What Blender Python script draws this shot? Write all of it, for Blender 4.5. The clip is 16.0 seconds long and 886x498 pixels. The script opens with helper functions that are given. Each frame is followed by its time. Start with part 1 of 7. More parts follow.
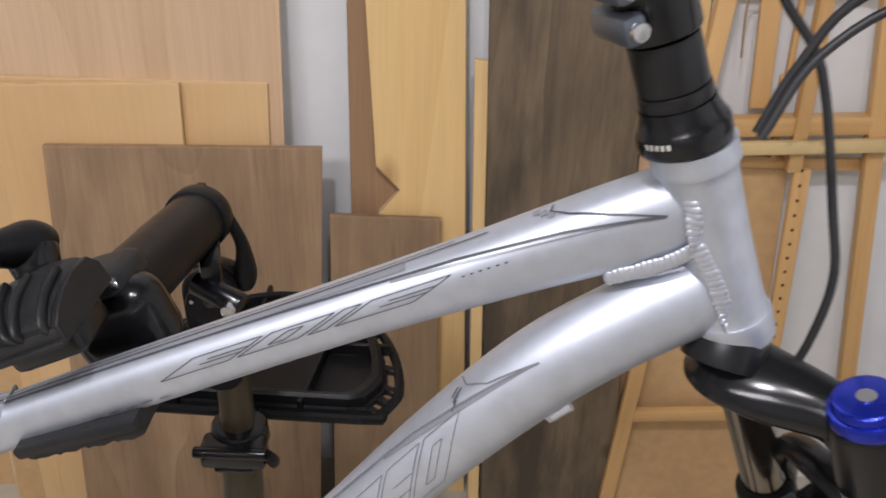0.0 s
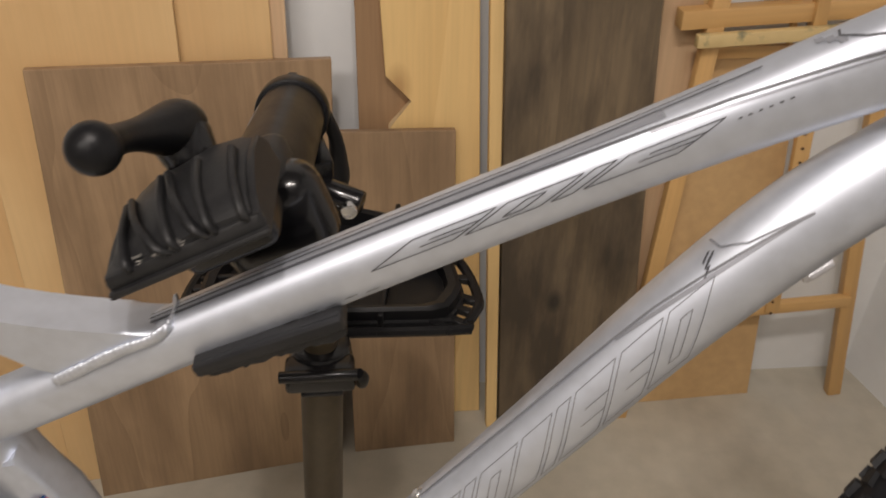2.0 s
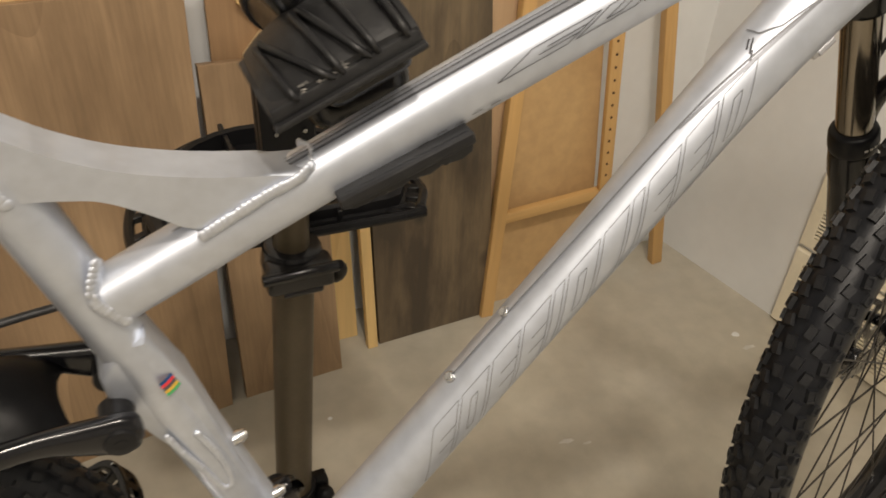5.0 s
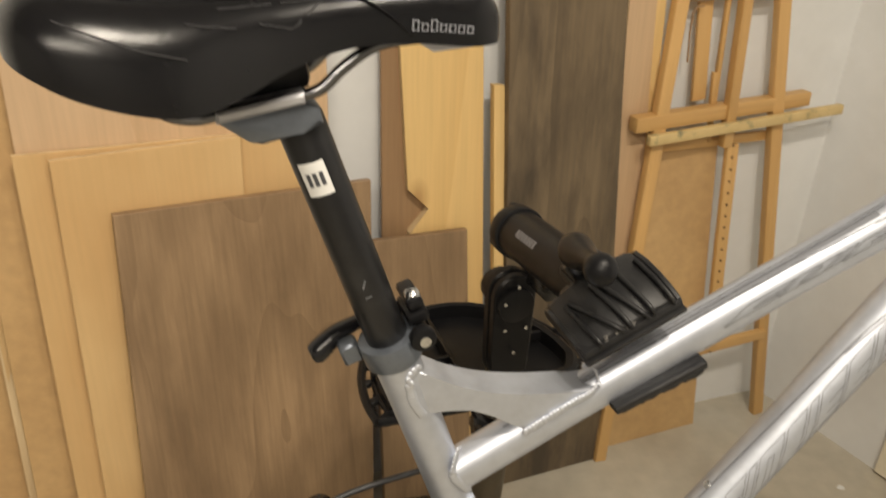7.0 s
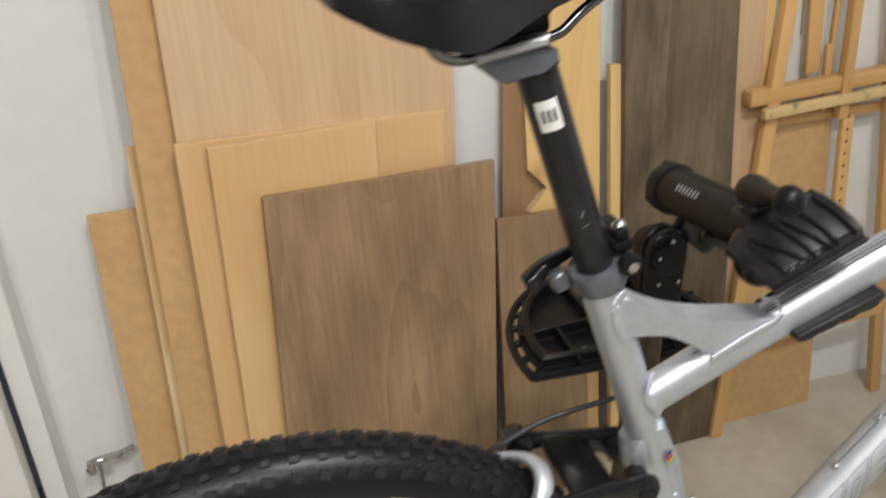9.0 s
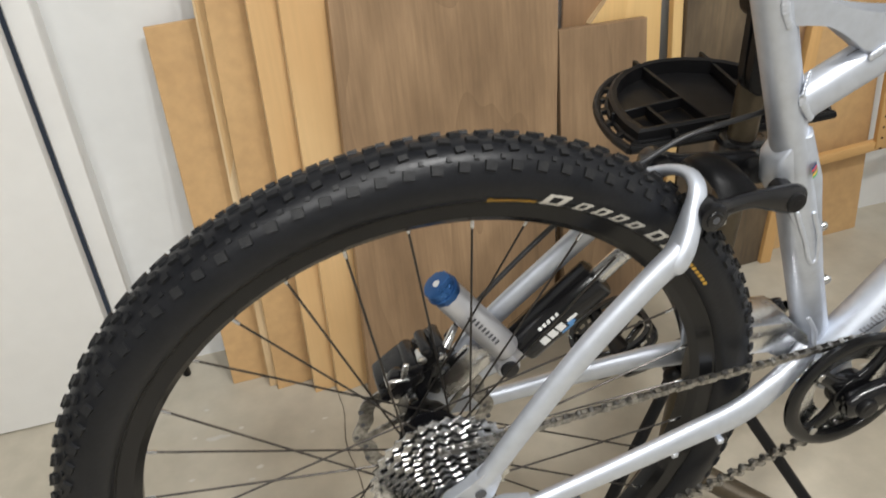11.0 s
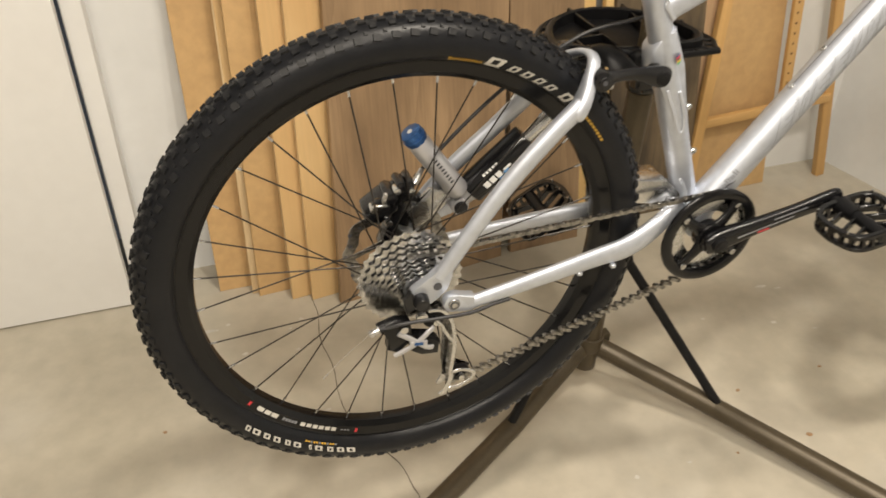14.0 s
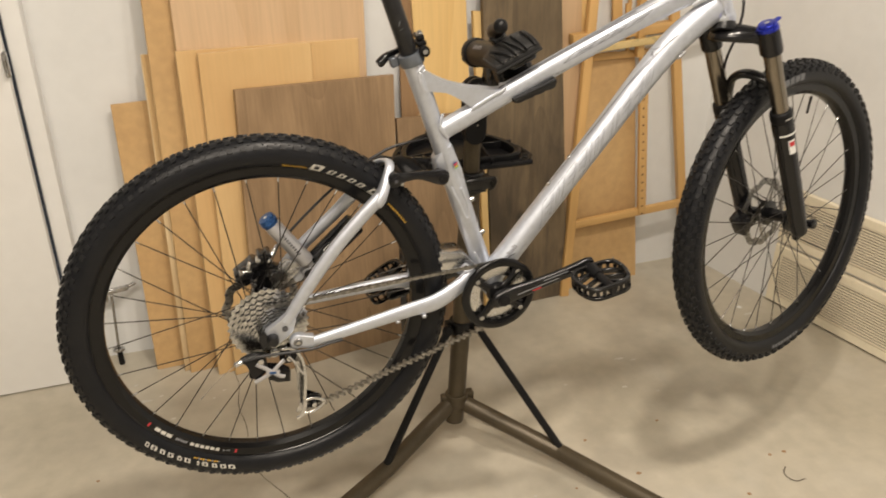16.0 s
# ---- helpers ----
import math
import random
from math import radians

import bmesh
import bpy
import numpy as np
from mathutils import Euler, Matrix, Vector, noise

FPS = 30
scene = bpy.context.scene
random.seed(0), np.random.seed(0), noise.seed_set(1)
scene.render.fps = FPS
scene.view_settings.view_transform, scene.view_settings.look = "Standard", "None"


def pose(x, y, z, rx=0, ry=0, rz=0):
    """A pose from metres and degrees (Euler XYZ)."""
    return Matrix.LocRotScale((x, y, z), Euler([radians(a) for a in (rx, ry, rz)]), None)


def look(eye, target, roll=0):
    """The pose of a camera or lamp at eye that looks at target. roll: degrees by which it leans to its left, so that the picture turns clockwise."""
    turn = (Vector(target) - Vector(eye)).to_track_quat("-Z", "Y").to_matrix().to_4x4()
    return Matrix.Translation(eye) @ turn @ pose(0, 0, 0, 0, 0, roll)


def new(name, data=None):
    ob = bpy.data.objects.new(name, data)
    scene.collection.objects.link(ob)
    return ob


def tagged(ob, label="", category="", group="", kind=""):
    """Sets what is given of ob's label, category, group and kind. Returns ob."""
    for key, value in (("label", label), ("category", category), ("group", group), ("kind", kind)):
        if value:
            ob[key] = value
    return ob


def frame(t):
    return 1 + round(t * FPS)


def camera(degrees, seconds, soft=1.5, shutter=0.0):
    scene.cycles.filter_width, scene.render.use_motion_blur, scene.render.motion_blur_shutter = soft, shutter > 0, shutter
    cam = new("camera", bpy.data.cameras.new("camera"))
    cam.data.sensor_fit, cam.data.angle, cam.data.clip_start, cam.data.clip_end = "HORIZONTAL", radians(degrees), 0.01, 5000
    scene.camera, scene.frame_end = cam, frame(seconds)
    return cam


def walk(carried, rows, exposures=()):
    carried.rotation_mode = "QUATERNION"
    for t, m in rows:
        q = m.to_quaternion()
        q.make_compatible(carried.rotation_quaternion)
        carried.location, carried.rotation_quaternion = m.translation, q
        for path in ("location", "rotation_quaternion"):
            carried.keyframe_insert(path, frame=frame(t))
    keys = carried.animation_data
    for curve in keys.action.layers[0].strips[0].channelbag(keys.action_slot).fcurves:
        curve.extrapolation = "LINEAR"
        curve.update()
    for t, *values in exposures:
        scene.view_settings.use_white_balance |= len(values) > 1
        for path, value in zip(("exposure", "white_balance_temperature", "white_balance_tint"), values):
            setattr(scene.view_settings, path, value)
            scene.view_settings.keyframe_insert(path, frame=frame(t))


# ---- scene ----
cam = camera(57.2, 16.0, 1.7, 0.5)
PATH = [
    (0, (0.726, -0.39, 1.371), (0.723, 1.34, 0.366), 2.3),
    (0.5, (0.719, -0.326, 1.341), (0.664, 1.365, 0.273), 1.9),
    (1, (0.697, -0.298, 1.323), (0.656, 1.365, 0.213), 1.4),
    (1.5, (0.634, -0.314, 1.315), (0.69, 1.338, 0.188), 1.4),
    (2, (0.56, -0.355, 1.301), (0.743, 1.285, 0.17), 1.8),
    (2.5, (0.515, -0.37, 1.289), (0.831, 1.243, 0.15), 2.3),
    (3, (0.509, -0.36, 1.261), (0.947, 1.204, 0.094), 2.8),
    (3.5, (0.499, -0.334, 1.236), (1.039, 1.156, 0.017), 3.5),
    (6, (0.224, -0.435, 1.295), (0.977, 1.048, 0.184), 3.6),
    (6.5, (0.175, -0.448, 1.355), (0.885, 1.115, 0.33), 3.3),
    (7, (0.147, -0.456, 1.411), (0.776, 1.197, 0.477), 2.5),
    (7.5, (0.146, -0.473, 1.436), (0.685, 1.24, 0.555), 1.9),
    (8, (0.161, -0.491, 1.453), (0.642, 1.253, 0.601), 1.0),
    (8.5, (0.12, -0.503, 1.438), (0.575, 1.238, 0.566), -0.4),
    (9, (0.025, -0.499, 1.395), (0.489, 1.21, 0.467), -1.6),
    (9.5, (-0.05, -0.495, 1.363), (0.431, 1.165, 0.356), -2.3),
    (10, (-0.081, -0.5, 1.327), (0.388, 1.116, 0.247), -3.0),
    (12.5, (-0.175, -0.63, 1.213), (0.2, 0.928, 0.017), -2.7),
    (13, (-0.203, -0.684, 1.216), (0.204, 0.85, -0.001), -2.2),
    (13.5, (-0.227, -0.746, 1.232), (0.251, 0.784, 0.036), -0.7),
    (14, (-0.227, -0.843, 1.28), (0.294, 0.705, 0.126), 0.5),
    (14.5, (-0.189, -0.946, 1.31), (0.346, 0.633, 0.206), 1.1),
    (15, (-0.168, -1.093, 1.345), (0.376, 0.533, 0.316), 1.1),
    (15.5, (-0.144, -1.22, 1.38), (0.418, 0.444, 0.425), 0.6),
    (16, (-0.119, -1.29, 1.407), (0.482, 0.392, 0.507), 0.2),
]
EXPOSURES = [
    (0.0, -0.05, 5700, 18), (1.0, -0.24, 5750, 18), (2.0, -0.26, 6400, 17), (3.5, -0.12, 6250, 13), (6.0, 0.0, 7100, 12), (7.0, 0.0, 6950, 11), (8.0, 0.0, 6400, 11),
    (9.0, 0.06, 6050, 10), (10.0, 0.18, 5750, 10), (12.5, 0.42, 6300, 9), (14.5, 0.31, 6900, 12), (16.0, 0.21, 6950, 13),
]
walk(cam, [(t, look(eye, target, roll)) for t, eye, target, roll in PATH], EXPOSURES)

# world and light -------------------------------------------------------
world = bpy.data.worlds.new("room_air")
scene.world = world
world.use_nodes = True
world.node_tree.nodes["Background"].inputs[0].default_value = (0.55, 0.6, 0.7, 1)
world.node_tree.nodes["Background"].inputs[1].default_value = 0.05


def lamp(name, x, y, z, sx, sy, watts, colour):
    data = bpy.data.lights.new(name, "AREA")
    data.shape, data.size, data.size_y, data.energy, data.color = "RECTANGLE", sx, sy, watts, colour
    ob = new(name, data)
    ob.matrix_world = pose(x, y, z)
    return ob


# two small lamps out of view, placed by the wheel's shadows on the floor
lamp("unseen_lamp", 0.43, -0.68, 2.74, 0.12, 0.12, 24, (1.0, 0.93, 0.82))
lamp("unseen_lamp", 0.88, -0.72, 2.74, 0.12, 0.12, 14, (1.0, 0.93, 0.82))
# broad fill lamp, added out of view to brighten the sides facing south
lamp("unseen_lamp", -0.5, -1.75, 2.74, 1.5, 0.6, 62, (1.0, 0.93, 0.82))

# materials ---------------------------------------------------------------


def material(name, colour, rough=0.5, metal=0.0, dark=None, scale=20.0, stretch=(1, 1, 1), amount=0.5, grain=0.0, bump=0.0,
             spots=0.0, spot_colour=(0.1, 0.1, 0.1), spot_scale=6.0, rough_var=0.1, random_value=0.0, coat=0.0, contrast=(0.35, 0.65), wave=0.0, spec=0.5):
    """A surface with variation at two scales: broad mottling and fine grain, stretched along the thing's own axes."""
    m = bpy.data.materials.new(name)
    m.use_nodes = True
    nt = m.node_tree
    n, link = nt.nodes, nt.links.new
    bsdf = n["Principled BSDF"]
    tc = n.new("ShaderNodeTexCoord")
    mp = n.new("ShaderNodeMapping")
    mp.inputs["Scale"].default_value = stretch
    link(tc.outputs["Object"], mp.inputs["Vector"])
    info = n.new("ShaderNodeObjectInfo")
    off = n.new("ShaderNodeVectorMath")
    off.operation = "MULTIPLY_ADD"
    link(info.outputs["Random"], off.inputs[0])
    off.inputs[1].default_value = (7.3, 3.1, 5.7)
    link(mp.outputs[0], off.inputs[2])
    broad = n.new("ShaderNodeTexNoise")
    broad.inputs["Scale"].default_value = scale
    broad.inputs["Detail"].default_value = 6
    link(off.outputs[0], broad.inputs["Vector"])
    fac = broad.outputs["Fac"]
    if wave:
        w = n.new("ShaderNodeTexWave")
        w.inputs["Scale"].default_value = wave
        w.inputs["Distortion"].default_value = 9
        w.inputs["Detail"].default_value = 3
        w.inputs["Detail Scale"].default_value = 0.6
        link(off.outputs[0], w.inputs["Vector"])
        mixw = n.new("ShaderNodeMix")
        mixw.inputs["Factor"].default_value = 0.45
        link(fac, mixw.inputs["A"])
        link(w.outputs["Fac"], mixw.inputs["B"])
        fac = mixw.outputs["Result"]
    ramp = n.new("ShaderNodeMapRange")
    ramp.inputs["From Min"].default_value, ramp.inputs["From Max"].default_value = contrast
    ramp.inputs["To Max"].default_value = amount
    link(fac, ramp.inputs["Value"])
    mix = n.new("ShaderNodeMix")
    mix.data_type = "RGBA"
    link(ramp.outputs[0], mix.inputs["Factor"])
    mix.inputs["A"].default_value = (*colour, 1)
    mix.inputs["B"].default_value = (*(dark or [c * 0.6 for c in colour]), 1)
    out = mix.outputs["Result"]
    fine = n.new("ShaderNodeTexNoise")
    fine.inputs["Scale"].default_value = scale * 9
    fine.inputs["Detail"].default_value = 4
    link(off.outputs[0], fine.inputs["Vector"])
    if grain:
        g = n.new("ShaderNodeMix")
        g.data_type, g.blend_type = "RGBA", "MULTIPLY"
        gr = n.new("ShaderNodeMapRange")
        gr.inputs["From Min"].default_value, gr.inputs["From Max"].default_value = 0.3, 0.7
        gr.inputs["To Min"].default_value, gr.inputs["To Max"].default_value = 1 - grain, 1 + grain
        link(fine.outputs["Fac"], gr.inputs["Value"])
        g.inputs["Factor"].default_value = 1
        link(out, g.inputs["A"])
        link(gr.outputs[0], g.inputs["B"])
        out = g.outputs["Result"]
    if spots:
        sp = n.new("ShaderNodeTexNoise")
        sp.inputs["Scale"].default_value = spot_scale
        sp.inputs["Detail"].default_value = 5
        sp.inputs["Roughness"].default_value = 0.6
        link(tc.outputs["Object"], sp.inputs["Vector"])
        sr = n.new("ShaderNodeMapRange")
        sr.inputs["From Min"].default_value, sr.inputs["From Max"].default_value = 0.55, 0.72
        sr.inputs["To Max"].default_value = spots
        link(sp.outputs["Fac"], sr.inputs["Value"])
        sm = n.new("ShaderNodeMix")
        sm.data_type = "RGBA"
        link(sr.outputs[0], sm.inputs["Factor"])
        link(out, sm.inputs["A"])
        sm.inputs["B"].default_value = (*spot_colour, 1)
        out = sm.outputs["Result"]
    if random_value:
        hs = n.new("ShaderNodeHueSaturation")
        rr = n.new("ShaderNodeMapRange")
        rr.inputs["To Min"].default_value, rr.inputs["To Max"].default_value = 1 - random_value, 1 + random_value
        link(info.outputs["Random"], rr.inputs["Value"])
        link(rr.outputs[0], hs.inputs["Value"])
        link(out, hs.inputs["Color"])
        out = hs.outputs["Color"]
    link(out, bsdf.inputs["Base Color"])
    rv = n.new("ShaderNodeMapRange")
    rv.inputs["To Min"].default_value, rv.inputs["To Max"].default_value = max(0.03, rough - rough_var), min(1, rough + rough_var)
    link(broad.outputs["Fac"], rv.inputs["Value"])
    link(rv.outputs[0], bsdf.inputs["Roughness"])
    bsdf.inputs["Metallic"].default_value = metal
    bsdf.inputs["Specular IOR Level"].default_value = spec
    bsdf.inputs["Coat Weight"].default_value = coat
    bsdf.inputs["Coat Roughness"].default_value = 0.15
    if bump:
        b = n.new("ShaderNodeBump")
        b.inputs["Strength"].default_value = bump
        b.inputs["Distance"].default_value = 0.002
        link(fine.outputs["Fac"], b.inputs["Height"])
        link(b.outputs[0], bsdf.inputs["Normal"])
    return m


SILVER = material("silver_paint", (0.59, 0.625, 0.695), 0.50, 0.86, scale=9, amount=0.20, grain=0.05, spots=0.22, spot_colour=(0.40, 0.405, 0.42), spot_scale=34, rough_var=0.07, coat=0.10)
WELD = material("weld_silver", (0.60, 0.63, 0.69), 0.50, 0.86, scale=60, amount=0.2, grain=0.05)
ALLOY = material("machined_alloy", (0.62, 0.62, 0.62), 0.25, 1.0, scale=80, amount=0.25, grain=0.1)
STEEL = material("dirty_steel", (0.62, 0.62, 0.62), 0.22, 1.0, dark=(0.16, 0.157, 0.153), scale=120, amount=0.6, grain=0.15)
CHAIN = material("oily_chain", (0.40, 0.39, 0.37), 0.34, 1.0, dark=(0.09, 0.085, 0.08), scale=150, amount=0.8)
BLACK = material("black_plastic", (0.007, 0.007, 0.0078), 0.38, 0, scale=40, amount=0.4, grain=0.1, spots=0.25, spot_colour=(0.022, 0.021, 0.02), spot_scale=14, bump=0.08, spec=0.20)
GLOSS = material("black_gloss", (0.006, 0.006, 0.007), 0.20, 0, scale=40, amount=0.3, spots=0.2, spot_colour=(0.02, 0.02, 0.02), spot_scale=20, spec=0.42)
ANOD = material("black_anodised", (0.012, 0.012, 0.013), 0.32, 0.25, scale=30, amount=0.3, spots=0.2, spot_colour=(0.06, 0.06, 0.06), spot_scale=30)
RAIL = material("dark_chrome", (0.20, 0.20, 0.205), 0.16, 1.0, scale=30, amount=0.4)
RUBBER = material("tyre_rubber", (0.0062, 0.0068, 0.0086), 0.36, 0, dark=(0.0095, 0.0098, 0.0115), scale=30, amount=0.7, grain=0.15, spots=0.3, spot_colour=(0.0125, 0.0125, 0.0135), spot_scale=9, bump=0.10, spec=0.24)
KNOB = material("tread_rubber", (0.0085, 0.0090, 0.0105), 0.46, 0, dark=(0.016, 0.016, 0.0165), scale=60, amount=0.8, grain=0.2, bump=0.2, spec=0.26)
RIMBLACK = material("black_rim_paint", (0.005, 0.005, 0.0055), 0.20, 0, scale=30, amount=0.3, spots=0.2, spot_colour=(0.010, 0.010, 0.011), spot_scale=25, spec=0.30)
GREY = material("grey_alloy", (0.16, 0.18, 0.21), 0.38, 0.7, scale=40, amount=0.3, grain=0.05)
BLUE = material("blue_anodised", (0.015, 0.03, 0.42), 0.25, 0.7, scale=40, amount=0.3, coat=0.3)
CAPBLUE = material("blue_cap", (0.03, 0.10, 0.28), 0.3, 0.6, scale=40, amount=0.3)
STANCH = material("bronze_stanchion", (0.24, 0.21, 0.17), 0.14, 0.95, scale=20, amount=0.2)
OLIVE = material("bronze_brown_paint", (0.078, 0.060, 0.036), 0.42, 0.35, scale=20, amount=0.35, grain=0.08, spots=0.2, spot_colour=(0.13, 0.105, 0.07), spot_scale=12)
HOSE = material("cable_rubber", (0.025, 0.025, 0.027), 0.45, scale=60, amount=0.4)
INK = material("dark_ink", (0.06, 0.062, 0.07), 0.45, scale=60, amount=0.3)
INKMID = material("frame_ink", (0.15, 0.155, 0.17), 0.45, scale=60, amount=0.3)
INKGREY = material("grey_ink", (0.27, 0.28, 0.31), 0.4, 0.4, scale=40, amount=0.25)
PALE = material("pale_print", (0.58, 0.56, 0.51), 0.5, scale=80, amount=0.3)
YELLOW = material("yellow_print", (0.62, 0.36, 0.04), 0.5, scale=80, amount=0.3)
RED = material("red_print", (0.55, 0.03, 0.04), 0.45, scale=80, amount=0.3)
LABEL = material("white_label", (0.72, 0.72, 0.70), 0.5, scale=50, amount=0.15)
GREEN = material("green_print", (0.05, 0.3, 0.1), 0.45, scale=80, amount=0.3)
TITAN = material("shock_grey", (0.50, 0.50, 0.52), 0.36, 0.6, scale=40, amount=0.2, spots=0.2, spot_colour=(0.3, 0.3, 0.3), spot_scale=30)
LEATHER = material("black_vinyl", (0.0045, 0.0045, 0.0055), 0.24, 0, scale=110, amount=0.3, grain=0.1, bump=0.07, spec=0.40, spots=0.25, spot_colour=(0.010, 0.010, 0.011), spot_scale=12, rough_var=0.08)
STITCH = material("grey_stitch", (0.045, 0.045, 0.048), 0.5, scale=90)
WORN = material("worn_black_plastic", (0.010, 0.010, 0.011), 0.44, 0, dark=(0.018, 0.018, 0.018), scale=45, amount=0.7, grain=0.15, spots=0.35, spot_colour=(0.036, 0.035, 0.034), spot_scale=26, bump=0.1, spec=0.32)
SCUFF = material("scuffed_plastic", (0.34, 0.32, 0.29), 0.7, scale=160, amount=0.8, dark=(0.03, 0.03, 0.03), grain=0.2)

CONCRETE = material("concrete_floor", (0.475, 0.436, 0.358), 0.42, 0, dark=(0.365, 0.328, 0.250), scale=2.6, amount=0.45, grain=0.07, spots=0.4, spot_colour=(0.52, 0.50, 0.45), spot_scale=3.1, bump=0.08, rough_var=0.14)
WALLPAINT = material("white_wall_paint", (0.76, 0.77, 0.77), 0.62, 0, dark=(0.68, 0.69, 0.69), scale=2.5, amount=0.6, grain=0.02, bump=0.06, spots=0.35, spot_colour=(0.60, 0.60, 0.58), spot_scale=2.2)
DOORPAINT = material("white_door_paint", (0.80, 0.80, 0.79), 0.4, 0, dark=(0.74, 0.73, 0.71), scale=3, amount=0.5, grain=0.015)
CEILINGGREY = material("unseen_ceiling_grey", (0.42, 0.41, 0.39), 0.8, scale=3, amount=0.3)
# grey of the unseen walls, set by what the metal and blacks should reflect
UNSEENWALL = material("unseen_wall_grey", (0.54, 0.535, 0.52), 0.8, scale=3, amount=0.4)
# shade between the vent slats, put in as a dark colour
VENTSHADE = material("vent_shadow", (0.22, 0.19, 0.14), 0.8, scale=8)
CREAM = material("cream_metal", (0.82, 0.75, 0.59), 0.42, 0, scale=9, amount=0.3, grain=0.03)
MDF = material("tan_fibreboard", (0.55, 0.36, 0.17), 0.62, 0, dark=(0.47, 0.29, 0.13), scale=5, amount=0.6, grain=0.07, bump=0.05, spots=0.3, spot_colour=(0.42, 0.26, 0.12), spot_scale=4, random_value=0.08)

def wood(name, light, dark, mottled, rings=14.0, size=(2.2, 2.2, 0.22), line=0.5, fibre=0.12, mottle=0.4, mottle_size=(2.5, 2.5, 0.9), rough=0.5, knots=0.0, knot_size=(5, 5, 2.2), knot_colour=(0.2, 0.1, 0.04), random_value=0.05, patch=(0.38, 0.68)):
    """Flat-sawn timber: nested growth lines along z, fibres, blotches and knots."""
    m = bpy.data.materials.new(name)
    m.use_nodes = True
    n, link = m.node_tree.nodes, m.node_tree.links.new
    bsdf = n["Principled BSDF"]
    tc, info = n.new("ShaderNodeTexCoord"), n.new("ShaderNodeObjectInfo")
    off = n.new("ShaderNodeVectorMath")
    off.operation = "MULTIPLY_ADD"
    link(info.outputs["Random"], off.inputs[0])
    off.inputs[1].default_value = (17.3, 3.1, 9.7)
    link(tc.outputs["Object"], off.inputs[2])

    def noise(stretch, detail, rough_=0.5):
        mp = n.new("ShaderNodeMapping")
        mp.inputs["Scale"].default_value = stretch
        link(off.outputs[0], mp.inputs["Vector"])
        t = n.new("ShaderNodeTexNoise")
        t.inputs["Scale"].default_value = 1
        t.inputs["Detail"].default_value = detail
        t.inputs["Roughness"].default_value = rough_
        link(mp.outputs[0], t.inputs["Vector"])
        return t.outputs["Fac"]

    def ranged(value, a, b, lo, hi):
        r = n.new("ShaderNodeMapRange")
        for k, v in zip(("From Min", "From Max", "To Min", "To Max"), (a, b, lo, hi)):
            r.inputs[k].default_value = v
        link(value, r.inputs["Value"])
        return r.outputs[0]

    def mixed(fac, a, b, blend="MIX"):
        x = n.new("ShaderNodeMix")
        x.data_type, x.blend_type = "RGBA", blend
        for sock, v in (("Factor", fac), ("A", a), ("B", b)):
            if isinstance(v, tuple):
                x.inputs[sock].default_value = (*v, 1)
            elif isinstance(v, (int, float)):
                x.inputs[sock].default_value = v
            else:
                link(v, x.inputs[sock])
        return x.outputs["Result"]

    growth = noise(size, 1.5)
    ph = n.new("ShaderNodeMath")
    ph.operation = "MULTIPLY"
    ph.inputs[1].default_value = rings
    link(growth, ph.inputs[0])
    fr = n.new("ShaderNodeMath")
    fr.operation = "FRACT"
    link(ph.outputs[0], fr.inputs[0])
    edge = n.new("ShaderNodeMath")
    edge.operation = "POWER"
    edge.inputs[1].default_value = 2.2
    link(fr.outputs[0], edge.inputs[0])
    lines = ranged(edge.outputs[0], 0, 1, 0, line)
    out = mixed(lines, light, dark)
    out = mixed(ranged(noise(mottle_size, 5, 0.6), patch[0], patch[1], 0, mottle), out, mottled)
    if knots:
        kn = n.new("ShaderNodeTexVoronoi")
        kn.inputs["Scale"].default_value = 1
        mp = n.new("ShaderNodeMapping")
        mp.inputs["Scale"].default_value = knot_size
        link(off.outputs[0], mp.inputs["Vector"])
        link(mp.outputs[0], kn.inputs["Vector"])
        out = mixed(ranged(kn.outputs["Distance"], 0.05, 0.16, knots, 0.0), out, knot_colour)
    fine = noise((140, 140, 5), 3)
    out = mixed(1.0, out, ranged(fine, 0.3, 0.7, 1 - fibre, 1 + fibre), "MULTIPLY")
    hs = n.new("ShaderNodeHueSaturation")
    link(ranged(info.outputs["Random"], 0, 1, 1 - random_value, 1 + random_value), hs.inputs["Value"])
    link(out, hs.inputs["Color"])
    link(hs.outputs["Color"], bsdf.inputs["Base Color"])
    link(ranged(fine, 0.3, 0.7, rough - 0.08, rough + 0.1), bsdf.inputs["Roughness"])
    b = n.new("ShaderNodeBump")
    b.inputs["Strength"].default_value = 0.06
    b.inputs["Distance"].default_value = 0.001
    link(fine, b.inputs["Height"])
    link(b.outputs[0], bsdf.inputs["Normal"])
    return m


BIRCH = wood("birch_plywood", (0.66, 0.45, 0.22), (0.56, 0.355, 0.155), (0.575, 0.355, 0.155), 5, (1.4, 1.4, 0.6), 0.16, 0.03, 0.75, (3.4, 3.4, 2.0), 0.52, 0.5, (3.1, 3.1, 1.6), (0.40, 0.22, 0.09))
VENEER = wood("pink_veneer", (0.60, 0.42, 0.26), (0.50, 0.325, 0.185), (0.55, 0.37, 0.21), 9, (3.0, 3.0, 0.16), 0.45, 0.06, 0.4, (4, 4, 0.6))
WALNUT = wood("walnut_veneer", (0.340, 0.226, 0.128), (0.195, 0.124, 0.068), (0.188, 0.120, 0.067), 6, (5.5, 5.5, 1.3), 0.50, 0.10, 0.95, (11, 11, 2.6), 0.48, 0.55, (4.5, 4.5, 1.3), (0.120, 0.085, 0.060))
